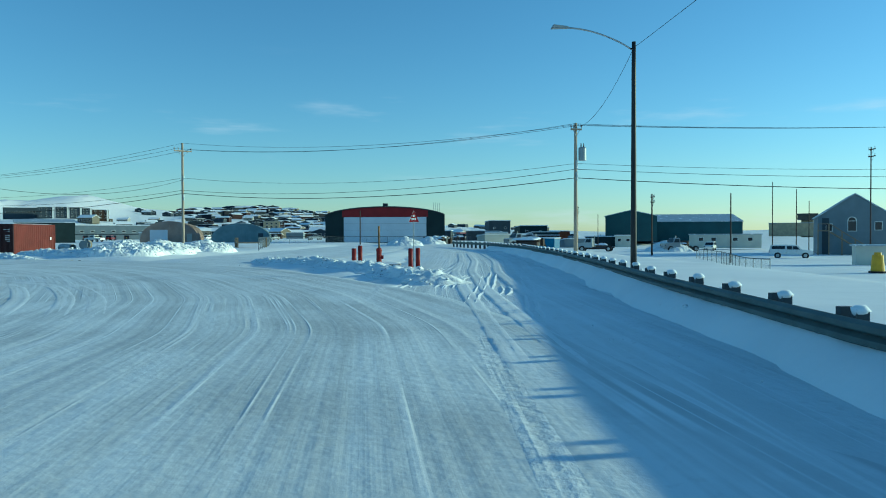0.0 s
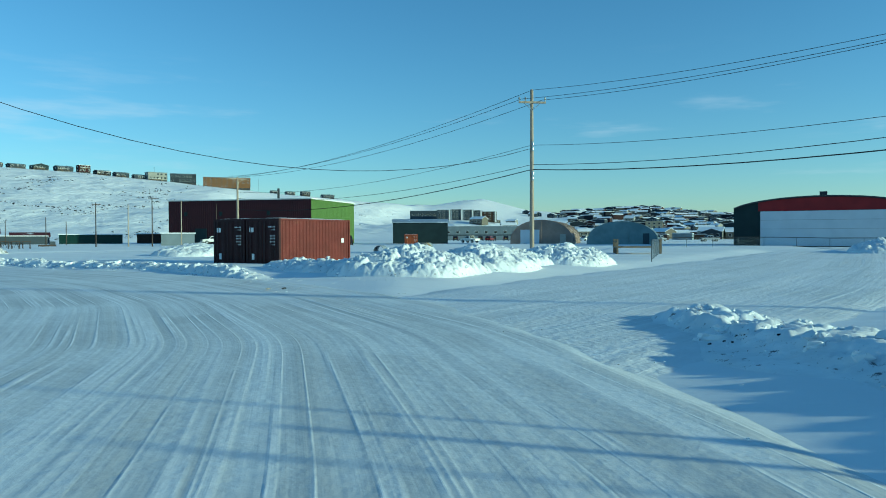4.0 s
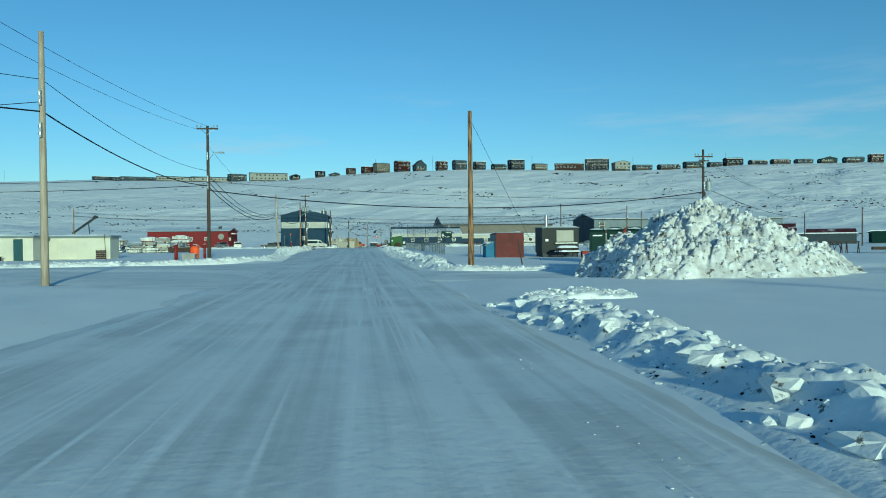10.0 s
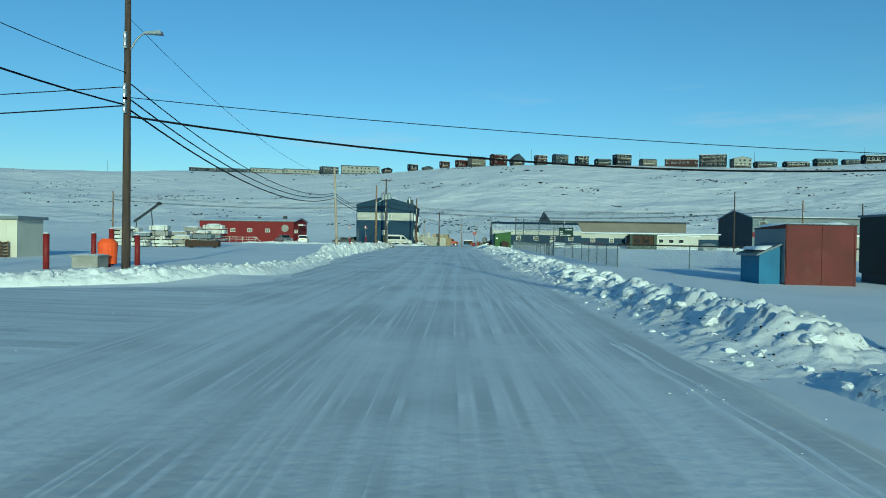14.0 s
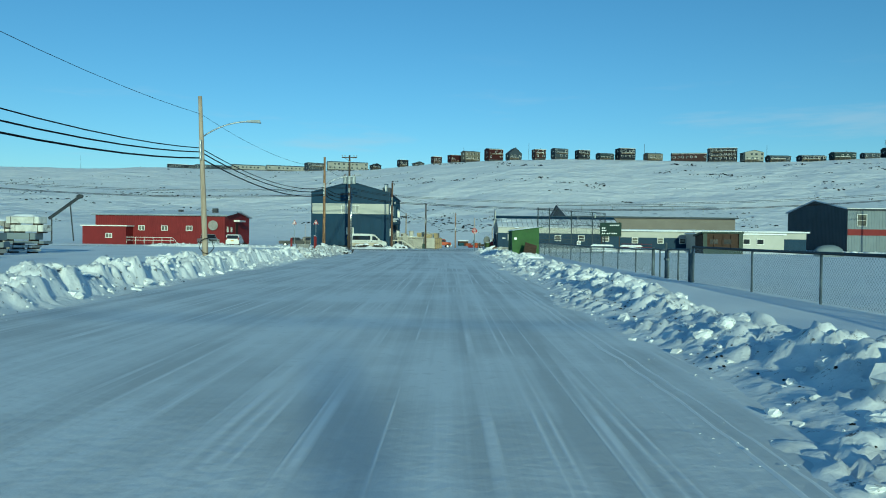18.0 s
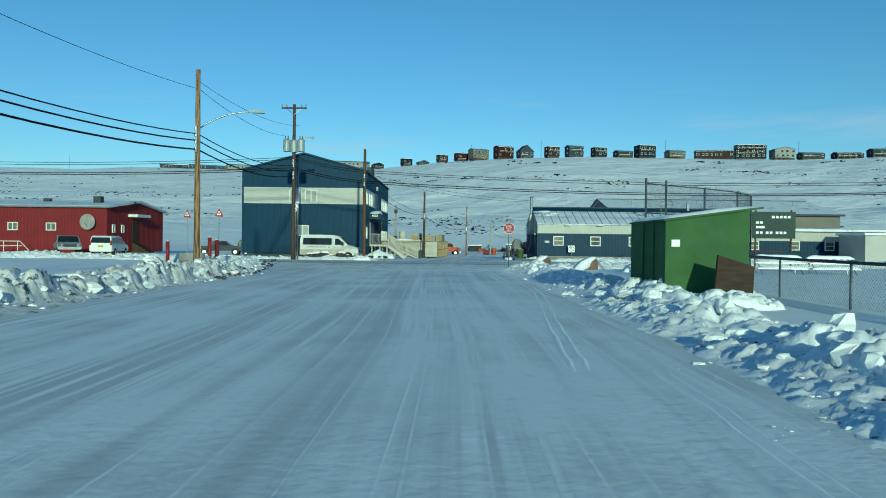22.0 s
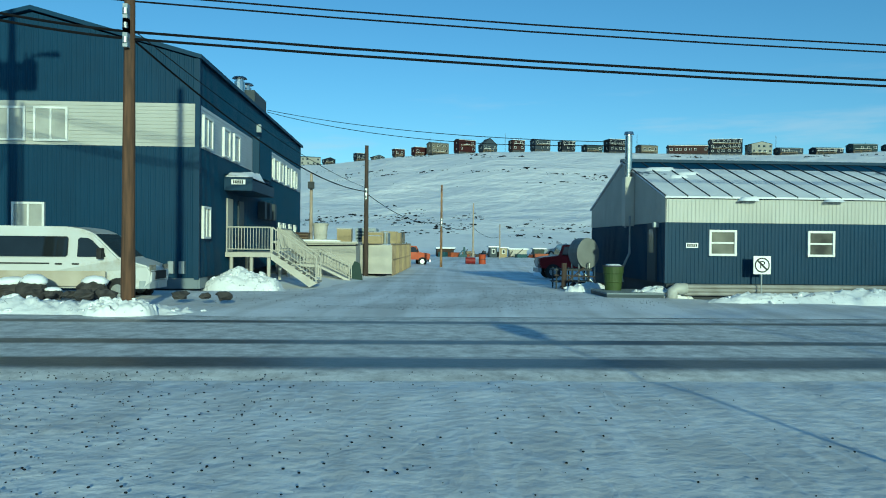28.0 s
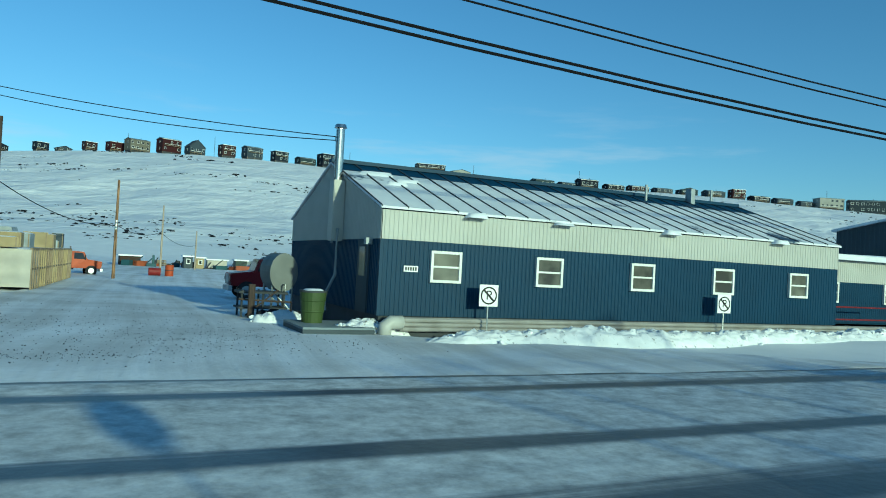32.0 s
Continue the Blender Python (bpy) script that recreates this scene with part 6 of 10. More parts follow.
part("roof", B().slab([(-0.35, RE - 0.05), (RD / 2, RR2 + 0.02), (RD + 0.35, RE - 0.05), (RD + 0.35, RE + 0.12), (RD / 2, RR2 + 0.2), (-0.35, RE + 0.12)], "x", -0.4, RL + 0.4), SNOWY_ROOF, rb, "pale low-pitched roof edged in white")
part("fascia", B().box(-0.42, -0.4, RE - 0.04, RL + 0.42, -0.36, RE + 0.1), GREY_WALL, rb, "grey eaves board")
part("porch", B().box(-0.7, -2.2, 0, 5.2, -0.02, 2.45), RED_WALL, rb, "barn-red porch")
part("porch_roof", B().box(-0.9, -2.4, 2.45, 5.4, 0.0, 2.6), TRIM, rb, "white porch roof edge")
for x in (6.4, 9.6, 13.0):
    window(rb, x, -0.03, 2.3, 0.75, 0.55, "-y", BRIGHT_GLASS, bars=2)
window(rb, 2.9, -2.23, 1.2, 0.75, 0.5, "-y", BRIGHT_GLASS, bars=2)
for y in (1.2, 3.0):
    window(rb, RL + 0.03, y, 2.2, 0.35, 0.6, "+x", BRIGHT_GLASS, bars=0)
part("door", B().box(RL, 5.0, 0.9, RL + 0.07, 6.2, 3.1), BROWN_WOOD, rb, "brown entrance door")
part("door_hood", B().box(RL, 4.2, 3.35, RL + 0.9, 7.2, 3.6), TRIM, rb, "white hood over the door")
st = B()
for i in range(5):
    st.box(RL + 0.1 + i * 0.3, 4.9, -0.1, RL + 0.4 + i * 0.3, 6.3, 0.9 - i * 0.18)
part("steps", st, BROWN_WOOD, rb, "wooden entrance steps")
dish = part("satellite_dish", B().tube((16.4, -0.45, 2.75), (16.4, -0.32, 2.75), 0.68, 0.5, n=24).tube((16.4, -0.32, 2.75), (16.4, 0.0, 2.5), 0.05).tube((16.4, -0.45, 2.3), (16.4, -1.0, 2.7), 0.02), CONCRETE, rb, "round grey satellite dish on the wall")
part("roof_vent", B().box(15.2, 3, 4.4, 15.9, 3.6, 5.2), ROOF_DARK, rb).matrix_basis = pose(0, 0, 0)
part("roof_vent", B().box(10.0, 4, 4.5, 10.6, 4.4, 5.0), ROOF_DARK, rb)
rl = B().path([(5.2, -2.0, 0.2), (5.2, -2.0, 1.0), (11.4, -2.0, 1.0), (12.2, -2.0, 0.2)], 0.035, 6).path([(5.2, -2.0, 0.6), (11.6, -2.0, 0.6)], 0.03, 6)
for x in (6.4, 7.6, 8.8, 10.0, 11.2):
    rl.tube((x, -2.0, 0.0), (x, -2.0, 1.0), 0.03, n=6)
part("ramp_rail", rl, TRIM, rb, "white ramp handrail")

# ---- the big maroon and green warehouse, hangar and tarpaulin shelters ----
wh = thing("warehouse", "large maroon warehouse with a leaf-green end wall", "warehouse", 108.5, 35.0, 0.1, 13)
part("core", B().box(0.05, 0.05, 0, 25.5, 36, 9.9), MAROON_WALL, wh)
part("west_wall", B().corrugated((0, 36), (0, 0), 0, 9.95, 0.5, 0.05), MAROON_WALL, wh, "maroon ribbed cladding")
part("end_wall", B().corrugated((0, 0), (25.5, 0), 0, 9.95, 0.5, 0.05), GREEN_WALL, wh, "leaf-green ribbed cladding")
part("roof_edge", B().box(-0.2, -0.2, 9.95, 25.7, 36.2, 10.2), TRIM, wh, "thin white roof edge")
for y, w in ((6, 3.0), (16, 3.2), (26, 3.0)):
    part("loading_door", B().box(-0.12, y, 0, 0.0, y + w, 3.6), HANGAR_DARK, wh, "dark loading door")
for y in (10, 22, 31):
    part("wall_vent", B().box(-0.12, y, 6.5, 0.0, y + 0.8, 7.4), HANGAR_DARK, wh)
part("roof_stack", B().tube((8, 12, 10), (8, 12, 13), 0.3), ROOF_DARK, wh)
snow_lump("roof_snow", wh, 0.2, 0.2, 25, 35.5, 10.19, 0.12)

hg = thing("hangar", "arched dark hangar with red gable and pale door", "hangar", 97, -53.2, 0, -90)
HW = 24.0
arc = lambda x: 4.4 + 2.6 * math.sqrt(max(0.0, 1 - ((x - HW / 2) / (HW / 2 + 1.0)) ** 2)) + 0.2
out = [(0, 0), (HW, 0)] + [(HW - HW * i / 20, arc(HW - HW * i / 20)) for i in range(21)]
part("shell", B().slab(out, "y", 0, 26), HANGAR_DARK, hg, "dark metal cladding")
part("roof", B().slab([(HW - HW * i / 20, arc(HW - HW * i / 20)) for i in range(21)] + [(HW * i / 20, arc(HW * i / 20) + 0.2) for i in range(21)], "y", -0.3, 26.3), ROOF_DARK, hg, "dark curved roof")
red = [(3.4, 5.25), (HW - 3.4, 5.25)] + [(HW - 3.4 - (HW - 6.8) * i / 16, arc(HW - 3.4 - (HW - 6.8) * i / 16) - 0.05) for i in range(17)]
part("gable_panel", B().slab(red, "y", -0.14, -0.005), HANGAR_RED, hg, "dark red gable panel")
dr = part("hangar_door", B().box(3.7, -0.22, 0.1, HW - 3.7, -0.02, 5.2), HANGAR_DOOR, hg, "pale blue-white hangar door", bevel=0.02)
for i in range(1, 4):
    part("door_joint", B().box(3.7, -0.235, 5.2 * i / 4 - 0.02, HW - 3.7, -0.222, 5.2 * i / 4 + 0.02), GREY_METAL, dr)
part("roof_light", B().box(HW / 2 - 0.5, 1, 7.5, HW / 2 + 0.5, 1.6, 8.0), ROOF_DARK, hg)
for i in range(4):
    part("antenna", B().tube((HW - 2.2 + i * 0.4, 2, 6.0), (HW - 2.2 + i * 0.4, 2, 8.2), 0.03, n=5), GREY_METAL, hg)


def shelter(x, y, rz, w, h, ln, mat, label, door):
    ob = thing("tarpaulin_shelter", label, "shelter", x, y, 0.0, rz, "tarpaulin shelters")
    pts = [(w / 2 * math.cos(a) * (1 if True else 1), h * math.sin(a) ** 0.75) for a in [math.pi * i / 18 for i in range(19)]]
    part("cover", B().slab(pts, "y", 0, ln), mat, ob, "taut tarpaulin cover")
    for i in range(9):
        yy = ln * i / 8
        part("hoop", B().path([(u * 1.005, yy, max(0, v * 1.005)) for u, v in pts], 0.06, 5), mat, ob)
    d = part("door", B().box(door[0], -0.12, 0, door[1], 0.0, door[2]), HANGAR_DOOR if mat is TARP_BROWN else TARP_GREY, ob, "pale panel door")
    part("side_door", B().box(w * 0.3, -0.1, 0, w * 0.3 + 1.1, 0.0, 2.1), BEIGE if mat is TARP_BROWN else DARK_WALL, ob)
    part("end_seam", B().box(-0.05, -0.05, 0, 0.05, 0.0, h * 0.98), mat, ob)
    return ob


shelter(118, -15.0, -78, 12.5, 4.9, 17, TARP_BROWN, "brown tarpaulin shelter with a pale door", (-4.2, -0.4, 3.0))
shelter(112, -32.6, -80, 12.5, 4.3, 16, TARP_GREY, "grey-green tarpaulin shelter with a dark door", (-1.2, 1.2, 2.2))


# ---- general builders: simple houses, vehicles, fences ----
def house(x, y, rz, w, d, h, wall, label, roof="gable", rise=1.6, roof_mat=ROOF_STEEL, name="house", category="house", wins=(), door=None, z=None, stilts=0.0, group="", band=None, trim=TRIM):
    """A small building: its front stands on the line y = 0 and looks to -y before turning."""
    ob = thing(name, label, category, x, y, gz(x, y) if z is None else z, rz, group)
    b0 = stilts
    if roof == "gable":
        body = [(-w / 2, b0), (w / 2, b0), (w / 2, h), (0, h + rise), (-w / 2, h)]
        part("wall", B().slab(body, "y", 0, d), wall, ob)
        e = 0.25
        k = rise / (w / 2)
        part("roof", B().slab([(-w / 2 - e, h - k * e + 0.02), (0, h + rise + 0.02), (w / 2 + e, h - k * e + 0.02), (w / 2 + e, h - k * e + 0.2), (0, h + rise + 0.2), (-w / 2 - e, h - k * e + 0.2)], "y", -e, d + e), roof_mat, ob)
    elif roof == "long":
        body = [(0, b0), (d, b0), (d, h), (d / 2, h + rise), (0, h)]
        part("wall", B().slab(body, "x", -w / 2, w / 2), wall, ob)
        e = 0.25
        k = rise / (d / 2)
        part("roof", B().slab([(-e, h - k * e + 0.02), (d / 2, h + rise + 0.02), (d + e, h - k * e + 0.02), (d + e, h - k * e + 0.2), (d / 2, h + rise + 0.2), (-e, h - k * e + 0.2)], "x", -w / 2 - e, w / 2 + e), roof_mat, ob)
    else:
        part("wall", B().box(-w / 2, 0, b0, w / 2, d, h), wall, ob)
        part("roof", B().slab([(-0.25, h), (d + 0.2, h - (0.0 if roof == "flat" else rise)), (d + 0.2, h + 0.18 - (0.0 if roof == "flat" else rise)), (-0.25, h + 0.18)], "x", -w / 2 - 0.2, w / 2 + 0.2), roof_mat, ob)
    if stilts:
        # a solid dark block stands in for the shade under the raised floor
        part("underfloor_shade", B().box(-w / 2 + 0.4, 0.3, -1.0, w / 2 - 0.4, d - 0.3, b0), ROOF_DARK, ob)
    for wx, wz, ww, wh in wins:
        o = part("window", B().box(wx - ww / 2 - 0.09, -0.08, wz - wh / 2 - 0.09, wx + ww / 2 + 0.09, -0.003, wz + wh / 2 + 0.09), trim, ob)
        part("pane", B().box(wx - ww / 2, -0.1, wz - wh / 2, wx + ww / 2, -0.081, wz + wh / 2), GLASS, o)
    if door:
        part("door", B().box(door[0], -0.08, b0, door[0] + door[1], -0.003, b0 + door[2]), door[3], ob)
    if band:
        part("band", B().box(-w / 2 - 0.02, -0.03, band[0], w / 2 + 0.02, -0.004, band[1]), band[2], ob)
    return ob


def wheel(parent, x, y, r, wd=0.24, rim=GALV):
    t = part("wheel", B().tube((x, y - wd / 2, r), (x, y + wd / 2, r), r, n=20).tube((x, y - wd / 2 - 0.012, r), (x, y - wd / 2, r), r * 0.86, r * 0.98, n=20).tube((x, y + wd / 2, r), (x, y + wd / 2 + 0.012, r), r * 0.98, r * 0.86, n=20), RUBBER, parent, "black winter tyre")
    part("rim", B().tube((x, y - wd / 2 - 0.02, r), (x, y + wd / 2 + 0.02, r), r * 0.6, n=16).tube((x, y - wd / 2 - 0.035, r), (x, y + wd / 2 + 0.035, r), r * 0.22, n=10), rim, t)
    return t


def vehicle(name, label, category, x, y, rz, paint, side, width, wheels, glass=(), lights=(), shield=None, r=0.36, z=None, extra=(), nose=None):
    """A vehicle that looks to +x: its side drawn as an outline, cambered in at the top; glass: outlines on both sides; lights: (x, z, w, h, colour) on the ends."""
    ob = thing(name, label, category, x, y, gz(x, y) if z is None else z, rz, "vehicles")
    zs = [q[1] for q in side]
    mid, top = (min(zs) + max(zs)) / 2, max(zs)
    lean = lambda v: 0.0 if v < mid else 0.14 * ((v - mid) / (top - mid)) ** 1.3
    b = B()
    n = len(side)
    taper = lambda u: nose[1] * max(0.0, u - nose[0]) ** 1.5 if nose else 0.0
    vs = [(u, -width / 2 + lean(v) + taper(u), v) for u, v in side] + [(u, width / 2 - lean(v) - taper(u), v) for u, v in side]
    b.add(vs, [(i, (i + 1) % n, n + (i + 1) % n, n + i) for i in range(n)] + [tuple(range(n - 1, -1, -1)), tuple(range(n, 2 * n))])
    body = part("body", b, paint, ob, bevel=0.05)
    for g in glass:
        for s in (-1, 1):
            vs = [(u, s * (width / 2 - lean(v) + 0.006), v) for u, v in g] + [(u, s * (width / 2 - lean(v) - 0.02), v) for u, v in g]
            m = len(g)
            part("side_window", B().add(vs, [tuple(range(m)), tuple(range(2 * m - 1, m - 1, -1))] + [(i, (i + 1) % m, m + (i + 1) % m, m + i) for i in range(m)]), CAR_GLASS, body)
    if shield:
        for (x0, z0), (x1, z1) in shield:
            dx, dz = (z1 - z0), -(x1 - x0)
            ln = math.hypot(dx, dz)
            ox, oz = (0.012 * dx / ln, 0.012 * dz / ln)
            if ox * (1 if x0 > 0 else -1) < 0:
                ox, oz = -ox, -oz
            w0, w1 = width / 2 - lean(z0) - 0.1, width / 2 - lean(z1) - 0.1
            part("windscreen", B().add([(x0 + ox, -w0, z0 + oz), (x0 + ox, w0, z0 + oz), (x1 + ox, w1, z1 + oz), (x1 + ox, -w1, z1 + oz), (x0 - ox, -w0, z0 - oz), (x0 - ox, w0, z0 - oz), (x1 - ox, w1, z1 - oz), (x1 - ox, -w1, z1 - oz)],
                                       [(0, 1, 2, 3), (4, 5, 6, 7), (0, 1, 5, 4), (1, 2, 6, 5), (2, 3, 7, 6), (3, 0, 4, 7)]), CAR_GLASS, body)
    for lx, lz, lw, lh, mt in lights:
        for s in (-1, 1):
            yy = s * (width / 2 - lw / 2 - 0.04 - taper(lx))
            part("headlight" if lx > 0 else "tail_light", B().box(lx - 0.03, yy - lw / 2, lz, lx + 0.03, yy + lw / 2, lz + lh), mt, body)
    for wx in wheels:
        for s in (-1, 1):
            part("wheel_arch", B().tube((wx, s * (width / 2 - 0.2), r), (wx, s * (width / 2 + 0.004), r), r * 1.17, n=20), RUBBER, body)
            wheel(ob, wx, s * (width / 2 - 0.11), r)
    for e in extra:
        part(e[0], e[1], e[2], ob, e[3])
    return ob


ROAD_DIRT = material("road_dirt_on_paint", (0.50, 0.46, 0.38), (0.36, 0.31, 0.23), 0.9, 0.7, bump=0.003)


def van(x, y, rz, label, paint, z=None):
    side = [(-2.95, 0.45), (2.75, 0.42), (2.95, 0.6), (2.98, 0.98), (2.86, 1.16), (2.45, 1.29), (1.98, 1.42), (1.52, 1.86), (1.12, 2.22), (0.72, 2.37), (0.2, 2.44), (-2.5, 2.46), (-2.78, 2.4), (-2.93, 2.1), (-2.98, 1.2)]
    g = [[(0.62, 1.46), (1.55, 1.46), (1.5, 1.6), (1.08, 2.0), (0.95, 2.07), (0.7, 2.09), (0.62, 2.02)], [(-2.65, 1.46), (0.24, 1.46), (0.3, 1.52), (0.3, 2.06), (0.24, 2.12), (-2.6, 2.12)]]
    trims = [("side_rail", B().box(-2.2, -1.035, 1.22, -0.3, -1.01, 1.26), RUBBER, "black sliding-door rail"), ("door_handle", B().box(-0.1, -1.04, 1.2, 0.12, -1.01, 1.25), RUBBER, ""), ("door_handle", B().box(0.45, -1.04, 1.2, 0.67, -1.01, 1.25), RUBBER, ""),
             ("mirror", B().box(1.35, -1.25, 1.4, 1.5, -1.02, 1.75), RUBBER, "black door mirror"), ("bumper", B().slab([(2.6, -0.9), (2.9, -0.78), (3.04, -0.4), (3.04, 0.4), (2.9, 0.78), (2.6, 0.9)], "z", 0.42, 0.68), GREY_METAL, "grey front bumper"), ("grille", B().box(2.94, -0.45, 0.72, 3.0, 0.45, 1.0), RUBBER, "dark grille"),
             ("lower_panel", B().box(-2.9, -1.04, 0.5, 1.55, -1.031, 1.0), ROAD_DIRT, "lower panel caked with road dirt"), ("lower_panel", B().box(-2.9, 1.031, 0.5, 1.55, 1.04, 1.0), ROAD_DIRT, "lower panel caked with road dirt")]
    return vehicle("passenger_van", label, "van", x, y, rz, paint, side, 2.06, (-1.75, 1.95), g, ((2.92, 0.95, 0.4, 0.25, BRIGHT_GLASS), (-2.97, 0.9, 0.14, 0.6, SIGN_RED)), [((1.98, 1.45), (1.14, 2.2))], 0.36, z, trims, nose=(1.7, 0.16))


def pickup(x, y, rz, label, paint, z=None, cap=False):
    side = [(-2.7, 0.5), (2.6, 0.5), (2.75, 0.7), (2.72, 1.02), (1.35, 1.15), (0.75, 1.75), (-0.55, 1.8), (-0.75, 1.78), (-0.8, 1.12), (-2.72, 1.08)]
    if cap:
        side = side[:6] + [(-0.6, 1.85), (-2.55, 1.8), (-2.7, 1.08)]
    g = [[(-0.5, 1.2), (0.12, 1.2), (0.12, 1.66), (-0.5, 1.66)], [(0.2, 1.2), (1.1, 1.2), (0.68, 1.66), (0.2, 1.66)]]
    if cap:
        g.append([(-2.4, 1.25), (-0.75, 1.25), (-0.75, 1.68), (-2.4, 1.66)])
    ex = [("bumper", B().box(2.7, -0.9, 0.5, 2.82, 0.9, 0.72), GALV, "chrome bumper"), ("grille", B().box(2.71, -0.55, 0.76, 2.77, 0.55, 1.0), ROOF_DARK, "dark grille")]
    if not cap:
        ex.append(("bed", B().box(-2.6, -0.72, 1.06, -0.85, 0.72, 1.1), RUBBER, "open load bed"))
    return vehicle("pickup_truck", label, "pickup truck", x, y, rz, paint, side, 1.95, (-1.65, 1.75), g, ((2.74, 0.8, 0.25, 0.18, BRIGHT_GLASS), (-2.72, 0.78, 0.12, 0.28, SIGN_RED)), [((1.33, 1.18), (0.78, 1.72))] + ([] if cap else [((-0.79, 1.2), (-0.77, 1.7))]), 0.37, z, ex)


def minivan(x, y, rz, label, paint, z=None):
    side = [(-2.35, 0.4), (2.25, 0.4), (2.35, 0.7), (2.2, 0.95), (1.35, 1.08), (0.6, 1.68), (-0.2, 1.78), (-2.0, 1.78), (-2.25, 1.68), (-2.38, 1.0)]
    g = [[(-2.0, 1.12), (-0.95, 1.12), (-0.95, 1.62), (-1.9, 1.62)], [(-0.85, 1.12), (0.1, 1.12), (0.1, 1.64), (-0.85, 1.64)], [(0.2, 1.12), (1.1, 1.12), (0.6, 1.56), (0.2, 1.6)]]
    return vehicle("minivan", label, "van", x, y, rz, paint, side, 1.86, (-1.45, 1.45), g, ((2.3, 0.72, 0.3, 0.16, BRIGHT_GLASS), (-2.36, 0.95, 0.13, 0.4, SIGN_RED)), [((1.33, 1.12), (0.66, 1.62)), ((-2.36, 1.15), (-2.27, 1.64))], 0.33, z,
                   [("number_plate", B().box(-2.4, -0.22, 0.8, -2.37, 0.22, 0.95), YELLOW, "plain plate with no lettering")])


def lorry(x, y, rz, label, paint, z=None, box=None, r=0.5):
    side = [(0.0, 0.75), (2.9, 0.75), (3.05, 1.0), (3.05, 1.55), (1.55, 1.75), (1.25, 2.55), (0.1, 2.6), (0.0, 2.5)]
    ex = [("frame", B().box(-4.2, -0.45, 0.6, 0.3, 0.45, 0.9), ROOF_DARK, "dark chassis"), ("grille", B().box(3.04, -0.5, 0.85, 3.1, 0.5, 1.5), GALV, "metal grille"), ("bumper", B().box(2.9, -1.15, 0.45, 3.15, 1.15, 0.75), GALV, ""),
          ("exhaust_stack", B().tube((-0.15, -0.9, 0.9), (-0.15, -0.9, 3.1), 0.08, n=10), CHROME, "upright exhaust"), ("mirror", B().box(1.3, -1.35, 1.7, 1.4, -1.15, 2.2), RUBBER, "")]
    if box:
        ex.append(("load_body", B().box(-4.3, -1.15, 0.95, -0.35, 1.15, box[0]), box[1], ""))
    return vehicle("lorry", label, "truck", x, y, rz, paint, side, 2.3, (-3.2, 2.0), [[(0.25, 1.75), (1.35, 1.75), (1.12, 2.4), (0.25, 2.42)]], ((3.06, 1.1, 0.3, 0.22, BRIGHT_GLASS),), [((1.53, 1.8), (1.28, 2.5))], r, z, ex)


def fence(pts, h, gap, label, post_r=0.03, mesh=0.11, rail=True, wire_r=0.0035):
    """A chain-link fence along points: round posts, a top rail, and woven mesh bay by bay."""
    ob = thing("chain_link_fence", label, "fence", 0, 0, 0)
    post = bay = None
    for (x0, y0), (x1, y1) in zip(pts[:-1], pts[1:]):
        ln = math.dist((x0, y0), (x1, y1))
        n = max(1, round(ln / gap))
        ang = math.degrees(math.atan2(y1 - y0, x1 - x0))
        step = ln / n
        bb_ = B()
        cols = int(step / mesh)
        rows = int(h / mesh)
        for c in range(-rows, cols):
            for sgn in (1, -1):
                p = (c * mesh, 0.02) if sgn == 1 else ((c + rows) * mesh, 0.02)
                q = ((c + rows) * mesh, h) if sgn == 1 else (c * mesh, h)
                a, b = p, q
                def clip(a, b):
                    (ax, az), (bx, bz) = a, b
                    t0, t1 = 0.0, 1.0
                    dx = bx - ax
                    lo, hi = sorted(((0 - ax) / dx, (step - ax) / dx))
                    t0, t1 = max(t0, lo), min(t1, hi)
                    return None if t1 - t0 < 0.01 else ((ax + dx * t0, az + (bz - az) * t0), (ax + dx * t1, az + (bz - az) * t1))
                s = clip(a, b)
                if s:
                    bb_.tube((s[0][0], 0.01 * sgn, s[0][1]), (s[1][0], 0.01 * sgn, s[1][1]), wire_r, n=3, caps=False)
        bay = part("mesh_bay", bb_, GREY_METAL, ob, "woven chain-link mesh")
        g = [gz(x0 + (x1 - x0) * i / n, y0 + (y1 - y0) * i / n) for i in range(n + 1)]
        bay.matrix_basis = pose(x0, y0, g[0] + 0.03, 0, 0, ang)
        for i in range(1, n):
            again(bay, ob, x0 + (x1 - x0) * i / n, y0 + (y1 - y0) * i / n, g[i] + 0.03, ang)
        for i in range(n + 1):
            if post is None:
                post = part("post", B().tube((0, 0, -0.4), (0, 0, h + 0.02), post_r, n=8).ball((0, 0, h + 0.02), post_r * 1.2, post_r * 1.2, post_r, 8, 4), FENCE_STEEL, ob, smooth=True)
                post.matrix_basis = pose(x0, y0, g[0], 0, 0, 0)
            elif i or (x0, y0) == pts[0]:
                again(post, ob, x0 + (x1 - x0) * i / n, y0 + (y1 - y0) * i / n, g[i])
        if rail:
            part("top_rail", B().path([(x0 + (x1 - x0) * i / n, y0 + (y1 - y0) * i / n, g[i] + h + 0.03) for i in range(n + 1)], 0.042, 6), SIGN_BLACK, ob, "dark pipe top rail")
    return ob


def bollard(x, y, h=1.1, group="hydrant bollards", z=None, cap=False):
    ob = thing("bollard", "red-painted steel bollard standing in snow", "bollard", x, y, gz(x, y) if z is None else z, 0, group)
    part("post", B().tube((0, 0, -0.2), (0, 0, h), 0.11, n=14).ball((0, 0, h), 0.11, 0.11, 0.05, 12, 5), RED_PAINT, ob, smooth=True)
    snow_lump("snow_cap", ob, -0.09, -0.09, 0.09, 0.09, h + 0.03, 0.05)
    return ob


